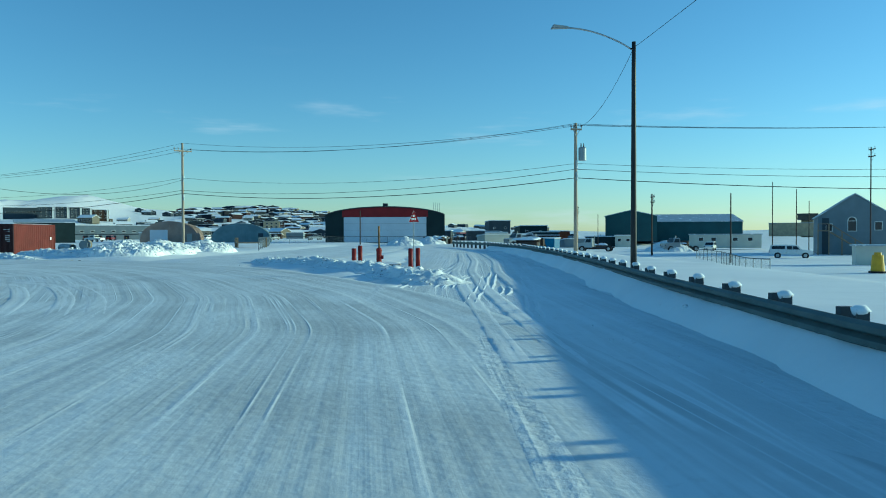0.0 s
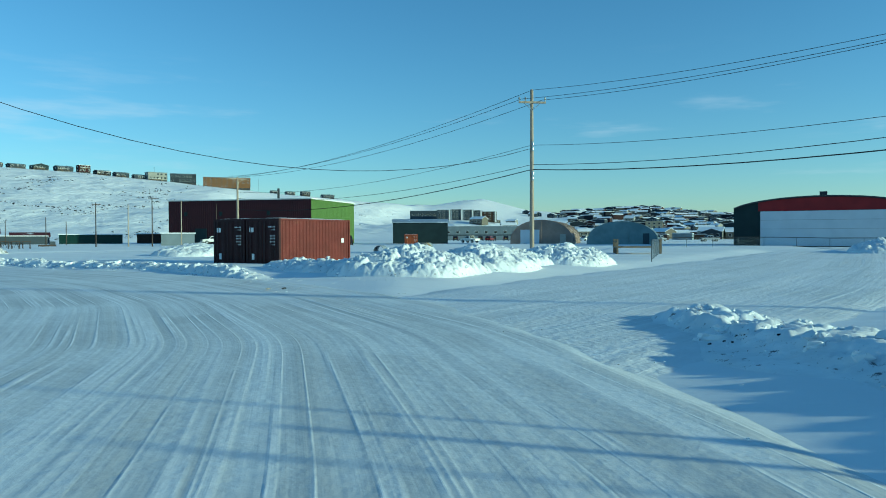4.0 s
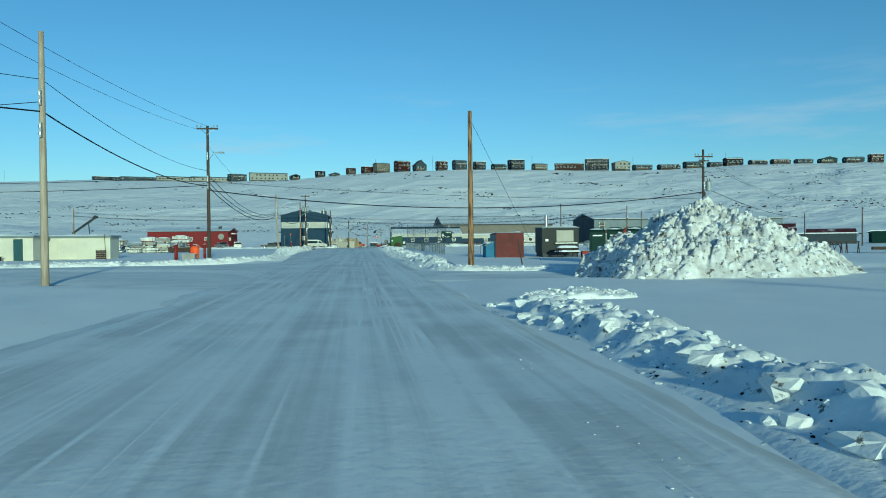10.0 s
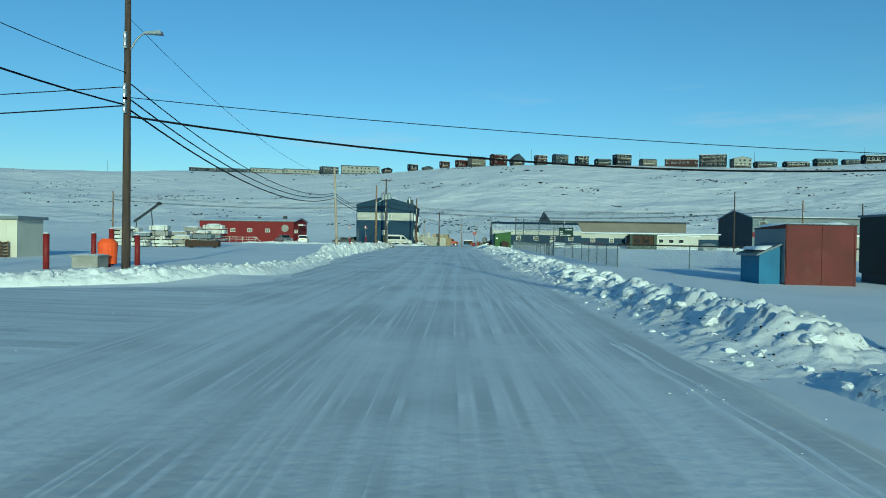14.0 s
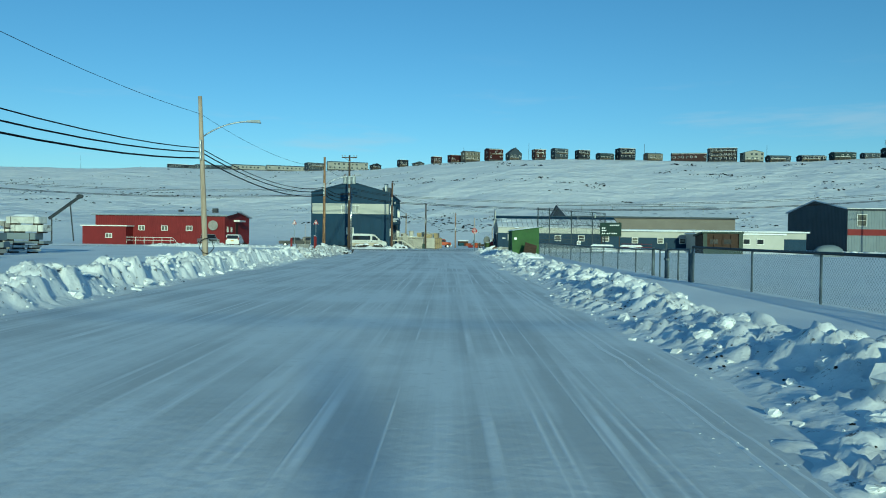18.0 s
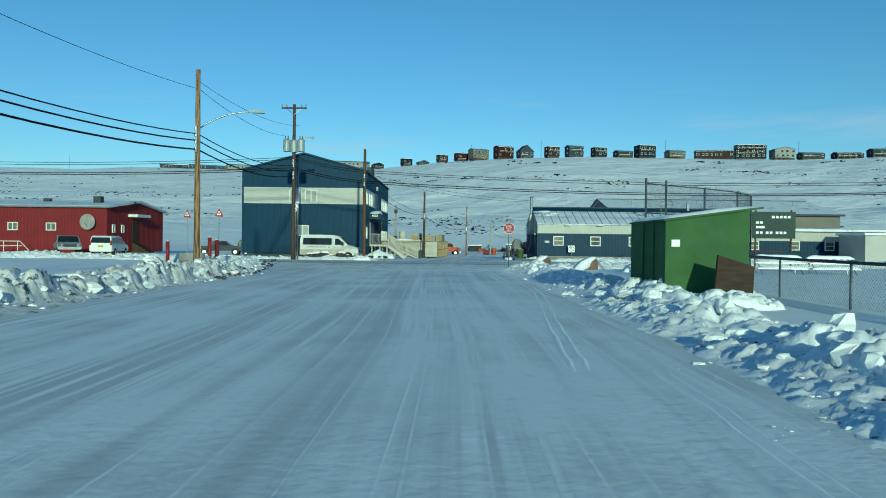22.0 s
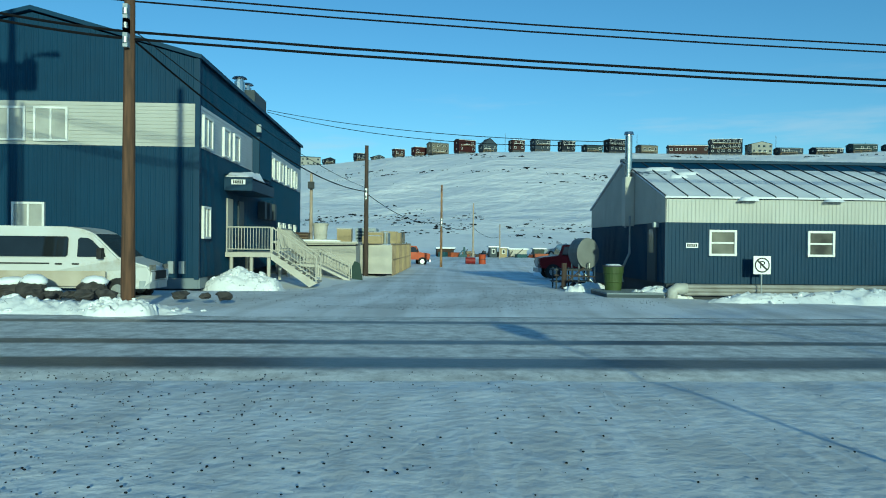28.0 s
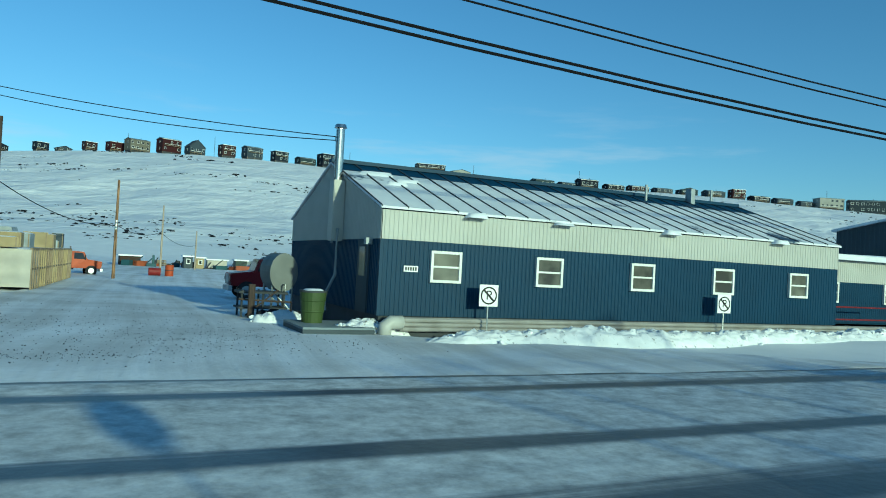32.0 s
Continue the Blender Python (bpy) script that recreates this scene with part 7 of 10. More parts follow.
def triangle_sign(x, y, h, rz, z=None):
    ob = thing("triangle_sign", "red triangular hydrant marker on a thin post", "sign", x, y, gz(x, y) if z is None else z, rz)
    part("post", B().tube((0, 0, -0.2), (0, 0, h), 0.025, n=8), GREY_METAL, ob)
    part("plate", B().slab([(-0.27, h - 0.05), (0.27, h - 0.05), (0.0, h + 0.5)], "y", -0.04, -0.03), SIGN_RED, ob, "red triangular plate")
    part("edge", B().path([(-0.27, -0.035, h - 0.05), (0.27, -0.035, h - 0.05), (0, -0.035, h + 0.5), (-0.27, -0.035, h - 0.05)], 0.008, 5), SIGN_WHITE, ob)
    bars = B()
    for zz, ww in ((h + 0.05, 0.24), (h + 0.2, 0.1)):
        for i in range(3):
            bars.box(-ww / 2 + i * ww / 3, -0.046, zz, -ww / 2 + i * ww / 3 + ww / 4, -0.04, zz + 0.1)
    part("lettering", bars, SIGN_WHITE, ob, "short white number bars")
    return ob


def hydrant(x, y, cover=False, mast=True):
    ob = thing("fire_hydrant", "fire hydrant under a bright orange cover" if cover else "red fire hydrant with a tall yellow marker", "hydrant", x, y, gz(x, y))
    part("barrel", B().tube((0, 0, -0.2), (0, 0, 0.75), 0.13, n=12).ball((0, 0, 0.75), 0.15, 0.15, 0.14, 12, 6).tube((-0.24, 0, 0.5), (0.24, 0, 0.5), 0.075, n=10).tube((0, -0.22, 0.42), (0, 0, 0.42), 0.09, n=10), RED_PAINT, ob, smooth=False)
    if cover:
        part("cover", B().tube((0, 0, 0.12), (0, 0, 0.95), 0.34, 0.38, n=16).tube((0, 0, 0.95), (0, 0, 1.12), 0.38, 0.22, n=16), ORANGE, ob, "bright orange padded cover")
        part("strap", B().box(-0.2, -0.41, 0.4, 0.14, -0.36, 0.46), SIGN_BLACK, ob)
    if mast:
        part("marker", B().tube((0.02, 0, 0.8), (0.0, 0.0, 1.95), 0.045, n=8), OCHRE, ob, "tall ochre marker pipe")
    return ob


# ---- things round the bend ----
RAIL_STEEL = material("dull_rail_steel", (0.135, 0.165, 0.16), (0.10, 0.125, 0.12), 2.0, 0.62, 0.25, bump=0.003, fine=30)
gr = thing("guardrail", "steel guardrail with snow-capped posts along a slope", "guardrail", 0, 0, 0)
GP = np.array([(-66, -76.4), (-43.4, -77.0), (-34.7, -77.7), (-24.9, -78.7), (-10.8, -79.8), (8, -80.6), (30, -79.6), (46, -76.6)])
gs = np.r_[0, np.cumsum(np.hypot(*np.diff(GP, axis=0).T))]
gq = np.sort(np.r_[np.arange(0, gs[-1], 1.9), np.arange(0.34, gs[-1], 1.9)])
GX_, GY_ = np.interp(gq, gs, GP[:, 0]), np.interp(gq, gs, GP[:, 1])
prof = [(-0.02, 0.37), (0.05, 0.405), (0.05, 0.46), (-0.02, 0.50), (0.05, 0.54), (0.05, 0.60), (-0.02, 0.635)]
gb = B()
gv = []
for x, y in zip(GX_, GY_):
    gv.append([(x, y + u, 0.02 + v) for u, v in prof] + [(x, y + u - 0.015, 0.02 + v) for u, v in reversed(prof)])
m = len(gv[0])
gb.add([p for r_ in gv for p in r_], [(i * m + j, i * m + (j + 1) % m, (i + 1) * m + (j + 1) % m, (i + 1) * m + j) for i in range(len(gv) - 1) for j in range(m)])
part("beam", gb, RAIL_STEEL, gr, "dull grey-green W-beam rail")
post0 = snow0 = None
for k, (x, y) in enumerate(zip(GX_, GY_)):
    if post0 is None:
        post0 = part("post", B().box(-0.05, -0.2, -0.9, 0.05, -0.06, 0.74), DARK_WALL, gr, "dark steel post")
        snow0 = part("snow_cap", B().ball((0, -0.13, 0.745), 0.075, 0.11, 0.06, 10, 6, 0.14, rnd), SNOW_CAP, gr, "round cap of snow", smooth=True)
        post0.location, snow0.location = (x, y, 0), (x, y, 0)
    else:
        again(post0, gr, x, y)
        if k % 2 == 0:
            again(snow0, gr, x, y, rnd.uniform(-0.02, 0.02))

for x, y, h in ((-16.2, -69.35, 0.78), (-14.5, -69.5, 0.9), (-15.0, -72.35, 0.86), (-15.6, -72.0, 0.86)):
    bollard(x, y, h)
hydrant(-14.9, -70.45)
tagged(part("marker_pole", B().tube((-14.5, -69.5, 0.8), (-14.4, -69.5, 2.75), 0.028, n=8), DARK_POLE), "thin dark marker pole on a bollard", "pole")
triangle_sign(-15.35, -72.15, 2.2, -68)
slab_ = thing("valve_chamber", "snow-covered flat concrete valve chamber", "chamber", -14.6, -70.8, gz(-14.6, -70.8))
part("lid", B().box(-1.0, -0.7, -0.1, 1.0, 0.7, 0.12), CONCRETE, slab_, bevel=0.02)
snow_lump("snow", slab_, -1.0, -0.7, 1.0, 0.7, 0.11, 0.1)

gh2 = house(62.3, -140.6, -116, 10.4, 14, 6.1, GREY_WALL, "blue-grey two-storey house with an arched window", rise=3.5, name="house", z=-1.9, wins=((-0.4, 4.6, 1.1, 1.5), (3.2, 4.6, 0.9, 1.2), (-3.6, 4.4, 0.8, 1.1)), roof_mat=ROOF_STEEL, door=(-4.6, 1.0, 5.9, DARK_WALL))
part("arch_trim", B().slab([(-0.4 + 0.66 * math.cos(math.pi * i / 12), 5.42 + 0.66 * math.sin(math.pi * i / 12)) for i in range(13)], "y", -0.08, -0.004), TRIM, gh2, "white half-round window frame")
part("arch_pane", B().slab([(-0.4 + 0.52 * math.cos(math.pi * i / 12), 5.46 + 0.52 * math.sin(math.pi * i / 12)) for i in range(13)], "y", -0.1, -0.081), GLASS, gh2)
stair = thing("outdoor_stairs", "pale wooden outdoor stairs up to a house", "stairs", 60.2, -139.0, -1.9, -116)
part("landing", B().box(-4.9, -1.3, 3.8, -3.2, 0.3, 3.95), PALLET, stair)
for i in range(18):
    part("tread", B().box(-3.2 + i * 0.3, -1.2, 3.7 - i * 0.2, -2.9 + i * 0.3, -0.1, 3.76 - i * 0.2), PALLET, stair)
for y in (-1.25, -0.05):
    part("handrail", B().path([(-4.8, y, 4.95), (-3.2, y, 4.95), (2.2, y, 1.2)], 0.05, 6), PALLET, stair)
    part("stringer", B().path([(-3.2, y, 3.7), (2.2, y, 0.1)], 0.09, 4), PALLET, stair)
    for x in (-4.8, -3.3, -1.5, 0.3, 2.1):
        z1 = 4.95 if x < -3.2 else 4.95 - (x + 3.2) * 0.694
        part("post", B().box(x - 0.05, y - 0.05, -0.2, x + 0.05, y + 0.05, z1), PALLET, stair)
house(24.0, -119.4, -112, 3.0, 2.4, 2.1, WHITE_WALL, "small white utility box beside a house", roof="flat", name="utility_box", category="box", z=-1.9)
drum = thing("traffic_drum", "tall yellow plastic drum standing in snow", "drum", 8.9, -110.4, gz(8.9, -110.4))
part("body", B().tube((0, 0, 0), (0, 0, 1.5), 0.55, 0.42, n=18).tube((0, 0, 1.5), (0, 0, 1.72), 0.3, 0.26, n=14), YELLOW, drum)
part("foot", B().tube((0, 0, -0.1), (0, 0, 0.16), 0.68, n=18), RUBBER, drum)
pickup(47.8, -123, -117, "white pickup truck with a dark canopy", WHITE_CAR, z=-1.8, cap=True)
house(165.4, -149.4, -100, 36, 26, 5.6, TEAL_WALL, "long teal metal hangar with snowy roof", roof="long", rise=2.4, name="hangar", category="hangar", z=-0.4)
house(152, -131, -105, 14, 16, 7.0, TEAL_WALL, "tall teal hangar wing with snowy roof", roof="gable", rise=1.6, name="hangar", category="hangar", z=-0.4)
house(105.9, -138.3, -108, 14.5, 4, 2.9, WHITE_WALL, "long white site trailer with snow on its roof", roof="flat", name="trailer", category="trailer", z=-1.5, wins=((-5, 1.9, 0.9, 0.7), (-2.4, 1.9, 0.9, 0.7), (2, 1.9, 0.9, 0.7), (5, 1.9, 0.9, 0.7)))
minivan(96, -131, 150, "small white car in front of a trailer", WHITE_CAR)
pickup(124, -143, 140, "dark red pickup beside a trailer", RED_CAR)
house(233, -220, -118, 20, 12, 5.2, TAN, "olive low airport building", roof="flat", name="airport_building", category="building", z=0.5)
tower = thing("control_tower", "dark airport control tower with glazed cab", "tower", 240, -228, 0, -118)
part("shaft", B().box(-2.2, -2.2, 0, 2.2, 2.2, 7), TAN, tower)
part("cab", B().slab([(-3.6, -3.6), (3.6, -3.6), (3.6, 3.6), (-3.6, 3.6)], "z", 7, 9.2), GLASS, tower, "dark glazed cab")
part("roof", B().box(-3.9, -3.9, 9.2, 3.9, 3.9, 9.6), ROOF_DARK, tower)
for x, y, h in ((32, -107.9, 8.0), (84.2, -138.1, 13), (82.4, -141.7, 11.5), (86, -146, 9.5), (42.6, -130.8, 14.5), (96, -104, 9), (112, -112, 8)):
    utility_pole(x, y, h, "thin dark lamp mast in the snow", DARK_POLE, arms=((h - 0.3, 0.7, 2), (h - 1.2, 0.7, 2)) if int(x) in (42, 96) else (), dia=0.2)
fence([(2, -98), (14, -101), (30, -106), (48, -110)], 1.3, 3.0, "low wire fence across a snowy lot", mesh=0.3)
# low sheds, boxes, parked machines and heaps that fill the flat ground towards the sea
cl = random.Random(61)
for k in range(64):
    turn, far = cl.uniform(-1.0, 20.0) if k % 3 else cl.uniform(-2, 9), cl.uniform(115, 330)
    a_ = radians(91.7 + turn)
    x, y = -50.75 + far * math.sin(a_), -72.5 + far * math.cos(a_)
    if far < 165 and k % 4 < 2 or abs(turn - 4.0) < 1.2 and far < 150 or y > -62 and x < 130:
        continue
    zed = gz(x, y)
    if k % 4 == 0:
        w, h = cl.uniform(4, 9), cl.uniform(2.0, 3.8)
        house(x, y, -95 + cl.uniform(-30, 30), w, 6, h, (GREY_WALL, DARK_WALL, BROWN_WOOD, HANGAR_DARK, WHITE_WALL)[k % 5], "weathered low shed with snow on the roof", roof="shed", rise=0.5, name="shed", category="shed", roof_mat=SNOW_CAP, z=zed, wins=((-w / 4, h * 0.6, 0.8, 0.7), (w / 4, h * 0.6, 0.8, 0.7)) if h > 3 else ())
    elif k % 4 == 1:
        w = cl.uniform(2.4, 6.2)
        house(x, y, -95 + cl.uniform(-40, 40), w, 2.4, 2.5, (DARK_WALL, ORANGE_RUST, BLUE_BOX, DARK_GREEN, RED_WALL)[k % 5], "weathered storage box under snow", roof="flat", name="storage_container", category="container", roof_mat=SNOW_CAP, z=zed)
    elif k % 4 == 2:
        (pickup, minivan, lorry)[k % 3](x, y, cl.uniform(0, 180), "parked vehicle in a snowy storage yard", (WHITE_CAR, RED_CAR, GREY_CAR, DARK_CAR)[k % 4], z=zed)
    else:
        skip = thing("stacked_timber", "dark stacked timber and scrap half under snow", "timber stack", x, y, zed, cl.uniform(0, 90))
        for i in range(4):
            part("beam", B().box(-2.2 + cl.uniform(-0.5, 0.5), -1.2 + i * 0.6, 0, 2.2 + cl.uniform(-0.5, 0.5), -0.75 + i * 0.6, cl.uniform(0.5, 1.5)), (DARK_POLE, BROWN_WOOD, DARK_WALL)[i % 3], skip)
        snow_lump("snow", skip, -2.2, -1.2, 2.2, 1.2, 0.9, 0.5, seed=k)
for x, y, w, h, mt in ((128, -94, 8, 2.6, GREY_WALL), (140, -98, 7, 3.4, DARK_WALL), (118, -90, 6, 2.0, WHITE_WALL), (150, -106, 9, 2.9, BROWN_WOOD), (135, -112, 6, 2.2, GREY_WALL), (180, -108, 9, 4.4, HANGAR_DARK), (215, -101, 8, 6.5, DARK_WALL), (230, -116, 12, 4.2, TAN)):
    house(x, y, -95 + (x % 7) * 3, w, 6, h, mt, "weathered low shed with snow on the roof", roof="shed", rise=0.5, name="shed", category="shed", roof_mat=SNOW_CAP, wins=((-w / 4, h * 0.6, 0.7, 0.6), (w / 4, h * 0.6, 0.7, 0.6)) if h > 2.5 else ())
for x, y, rx, ry, h in ((92, -121, 7, 4, 2.0), (104, -125, 6, 3.5, 1.7), (60, -70, 8, 3, 1.1), (78, -74, 7, 3, 1.2)):
    pile(x, y, rx, ry, h, "heap of pushed-up snow in a storage yard", n=60, rough=0.3, clods=0)

house(118.4, 13, -60, 12, 9, 4.6, HANGAR_DARK, "dark green metal shed beside a yard", roof="long", rise=0.7, name="shed", category="shed")
container(96, 1.0, 30, ORANGE_RUST, ORANGE_RUST, "faded orange container beside a dark shed", z=-0.5)
car = minivan(232, 40, 20, "snow-dusted car in a row before a long building", DARK_CAR)
tagged(car, group="row of parked cars")
for k in range(1, 9):
    copy_thing(car, pose(232 - k * 1.3, 40 + k * 4.6, gz(232 - k * 1.3, 40 + k * 4.6), 0, 0, 20 + k * 7 % 13))
pickup(150, 16, 70, "white pickup parked near tarpaulin shelters", WHITE_CAR)
pickup(92, 14, 40, "dark pickup parked beside a shed", DARK_CAR)
house(275.4, 67.8, -64, 58, 14, 6.2, GREY_WALL, "very long grey two-row school building", roof="flat", name="long_building", category="building", roof_mat=SNOW_CAP, wins=tuple((-25 + i * 4.2, 3.6, 1.4, 0.8) for i in range(13)), band=(2.0, 2.5, DARK_WALL))
for k, (x, y, w) in enumerate(((525.7, 218.6, 11.6), (530.8, 208.6, 9.6), (535, 200, 8.8), (538.4, 192.7, 7.0), (542.4, 184, 12))):
    ap = house(x, y, -64, w, 12, 9.0, DARK_WALL if k < 4 else BROWN_WOOD, "dark grey apartment block in a row on a knoll", roof="flat", name="apartment_block", category="apartment block", group="row of apartment blocks", roof_mat=SNOW_CAP,
          wins=tuple((w * (i - 1) / 3.2, z, 1.2, 1.1) for i in range(3) for z in (2.2, 5.0, 7.8)))
    part("stair_tower", B().box(w / 2 - 1.6, -0.5, 0, w / 2 - 0.3, -0.11, 9.2), TRIM, ap, "white stair tower")
house(535, 243, -61, 24, 14, 9.0, DARK_WALL, "dark stepped school building on a knoll", roof="flat", name="school_building", category="building", roof_mat=SNOW_CAP, wins=tuple((-9 + i * 3.6, 5.5, 2.0, 1.2) for i in range(6)))
house(600, 60, -80, 14, 10, 14, TAN, "tall tan apartment building", roof="flat", name="apartment_building", category="building", wins=tuple((-4 + i * 4, 3 + j * 3, 1.6, 1.4) for i in range(3) for j in range(4)))
fence([(24, -56), (48, -52), (78, -46), (88, -58), (92, -82)], 1.2, 4.0, "low wire fence before the hangar", mesh=0.3)
dk = thing("loading_ramp", "weathered wooden loading ramp in the snow", "ramp", 40, -51.5, gz(40, -51.5), -70)
part("deck", B().box(-1.8, -1.5, 0.5, 1.8, 1.5, 0.62), PALLET, dk)
for x in (-1.7, 1.7):
    for y in (-1.4, 0, 1.4):
        part("post", B().box(x - 0.07, y - 0.07, -0.2, x + 0.07, y + 0.07, 1.2), PALLET, dk)
    part("rail", B().box(x - 0.04, -1.5, 0.95, x + 0.04, 1.5, 1.1), PALLET, dk)
lt = thing("cardboard_scrap", "flattened pale cardboard scrap on the snow", "litter", -4.55, -50.75, 0.03, 20)
part("sheet", B().add([(-0.12, -0.05, 0), (0.12, -0.06, 0.015), (0.13, 0.06, 0.0), (-0.1, 0.06, 0.02), (0.0, 0.0, 0.03)], [(0, 1, 4), (1, 2, 4), (2, 3, 4), (3, 0, 4)]), TAN, lt)
lt = thing("plastic_scrap", "dark crumpled plastic scrap on the snow", "litter", -4.25, -51.1, 0.03, -10)
part("sheet", B().ball((0, 0, 0.02), 0.09, 0.05, 0.025, 9, 5, 0.3, rnd), ROOF_DARK, lt)

for k, (x, y, r) in enumerate(((38.2, -27.6, 0.5), (40.1, -29.0, 0.42), (37.0, -30.6, 0.38))):
    cu_ = thing("culvert_pipe", "grey corrugated culvert pipe lying in the snow", "pipe", x, y, gz(x, y), 25 + k * 12, "culvert pipes")
    ring_ = [(math.cos(2 * math.pi * i / 20), math.sin(2 * math.pi * i / 20)) for i in range(20)]
    vs_, fs2 = [], []
    for j in range(9):
        for q_ in (r, r * 0.93):
            vs_ += [(-1.6 + j * 0.4, c * q_ * (1 + 0.02 * (j % 2)), r * 0.45 + s2 * q_ * (1 + 0.02 * (j % 2))) for c, s2 in ring_]
    for j in range(8):
        for o_ in (0, 20):
            fs2 += [(j * 40 + o_ + i, j * 40 + o_ + (i + 1) % 20, (j + 1) * 40 + o_ + (i + 1) % 20, (j + 1) * 40 + o_ + i) for i in range(20)]
    for e0 in (0, 320):
        fs2 += [(e0 + i, e0 + (i + 1) % 20, e0 + 20 + (i + 1) % 20, e0 + 20 + i) for i in range(20)]
    part("pipe", B().add(vs_, fs2), GREY_METAL, cu_, smooth=True)
for k in range(5):
    x, y = 35.0 + k * 1.25, -33.6 + k * 0.5
    jb = thing("cable_drum", "weathered wooden cable drum half in snow", "cable drum", x, y, gz(x, y), 20 * k, "cable drums")
    for q_ in (-0.35, 0.35):
        part("flange", B().tube((q_ - 0.04, 0, 0.45), (q_ + 0.04, 0, 0.45), 0.5, n=18), PALLET if k % 2 else GREY_WALL, jb)
    part("core", B().tube((-0.33, 0, 0.45), (0.33, 0, 0.45), 0.26, n=14), DARK_POLE, jb)

# ---- things along the straight road ----
def trailer(x, y, w, d, h, label, mat, door=None, wins=()):
    ob = house(x, y, 0, w, d, h, mat, label, roof="flat", name="site_trailer", category="trailer", roof_mat=GREY_WALL, door=door, wins=wins)
    ribs = B()
    n = int(w / 0.6)
    for i in range(n + 1):
        ribs.box(-w / 2 + i * w / n - 0.012, -0.015, 0.05, -w / 2 + i * w / n + 0.012, -0.002, h)
    part("panel_seams", ribs, mat, ob)
    snow_lump("roof_snow", ob, -w / 2, 0, w / 2, d, h + 0.17, 0.16, seed=x)
    return ob


trailer(-27.7, 49.5, 6.2, 2.6, 2.15, "cream site trailer with snow on its roof", WHITE_WALL)
t1 = trailer(-34.2, 45.7, 8.0, 2.6, 2.15, "grey-white site trailer with a teal door", WHITE_WALL, door=(2.3, 0.8, 2.0, TEAL_WALL))
bw = thing("bench", "low dark bench before a trailer", "bench", -33.4, 44.9, gz(-33.4, 44.9))
part("seat", B().box(-0.8, -0.2, 0.35, 0.8, 0.2, 0.42), BROWN_WOOD, bw)
for x in (-0.65, 0.65):
    part("leg", B().box(x - 0.05, -0.18, -0.1, x + 0.05, 0.18, 0.35), BROWN_WOOD, bw)
pl = thing("pallet", "small dark wooden pallet leaning on a trailer", "pallet", -25.4, 49.2, gz(-25.4, 49.2))
pl.scale = (0.95, 0.9, 0.95)
for i in range(5):
    part("board", B().box(-0.5, -0.02, 0.03 + i * 0.19, 0.5, 0.0, 0.14 + i * 0.19), BROWN_WOOD, pl)
for x in (-0.45, 0.0, 0.45):
    part("bearer", B().box(x - 0.04, 0.0, 0.0, x + 0.04, 0.1, 0.95), PALLET, pl)
for x, y, h in ((-14.8, 35.0, 1.25), (-16.3, 41.5, 1.3), (-14.6, 39.6, 1.5), (-13.5, 39.6, 1.25)):
    bollard(x, y, h, "bollards round the covered hydrant")
hydrant(-13.95, 37.9, cover=True, mast=False)
cb = thing("valve_chamber", "grey concrete valve chamber with a snowy top", "chamber", -14.15, 36.9, gz(-14.15, 36.9))
part("box", B().box(-0.5, -0.45, -0.1, 0.5, 0.45, 0.42), CONCRETE, cb, bevel=0.02)
part("lid", B().box(-0.53, -0.5, 0.42, 0.53, 0.5, 0.48), CONCRETE, cb)
snow_lump("snow", cb, -0.52, -0.5, 0.52, 0.5, 0.47, 0.06)
st_ = thing("marker_stake", "thin dark leaning marker stake in the bank", "stake", -22.0, 40.5, gz(-22.0, 40.5))
part("stick", B().tube((0, 0, -0.2), (-0.12, 0, 2.3), 0.03, n=6), DARK_POLE, st_)


def bundle(x, y, rz, w, d, h, z0, label, mat):
    ob = thing("lumber_bundle", label, "lumber bundle", x, y, z0, rz, "stacked lumber bundles")
    part("wrap", B().box(-w / 2, -d / 2, 0.1, w / 2, d / 2, h), mat, ob, bevel=0.03)
    for k in (-0.35, 0.35):
        part("bearer", B().box(w * k - 0.06, -d / 2 - 0.02, 0, w * k + 0.06, d / 2 + 0.02, 0.1), BROWN_WOOD, ob)
        part("strap", B().box(w * k - 0.02, -d / 2 - 0.01, 0.1, w * k + 0.02, d / 2 + 0.01, h + 0.008), SIGN_BLACK, ob)
    return ob


WRAP = material("white_lumber_wrap", (0.70, 0.70, 0.66), (0.48, 0.48, 0.45), 1.8, 0.6, bump=0.02, fine=4, dirt=(0.12, 0.11, 0.10), dirt_scale=1.2, dirt_at=(0.58, 0.66))
br = random.Random(4)
for k, (x, y) in enumerate(((-32.2, 84), (-30.6, 84.6), (-28.9, 86), (-33.4, 86), (-28.2, 91), (-31.2, 91), (-33.6, 93), (-29.2, 97), (-32.4, 99), (-36.5, 88), (-37.8, 93))):
    z = gz(x, y)
    for lvl in range(br.randint(3, 6)):
        h = br.choice((0.18, 0.26, 0.34, 0.46))
        bundle(x + br.uniform(-0.35, 0.35), y + br.uniform(-0.2, 0.2), br.uniform(-9, 9), br.uniform(1.5, 2.6), br.uniform(0.8, 1.4), h + 0.1, z, "weathered lumber bundle stacked in the snow", br.choice((WRAP, WRAP, WRAP, GREY_WALL, DECK, CONCRETE)))
        z += h + 0.1
    cushion = thing("snow_cushion", "soft snow on top of stacked bundles", "snow", x, y, z)
    snow_lump("snow", cushion, -0.8, -0.5, 0.8, 0.5, 0.0, 0.16, seed=k)
bundle(-26.2, 84.4, 5, 3.4, 1.0, 0.75, gz(-26.2, 84.4), "bare brown lumber bundle lying in the snow", BROWN_WOOD)
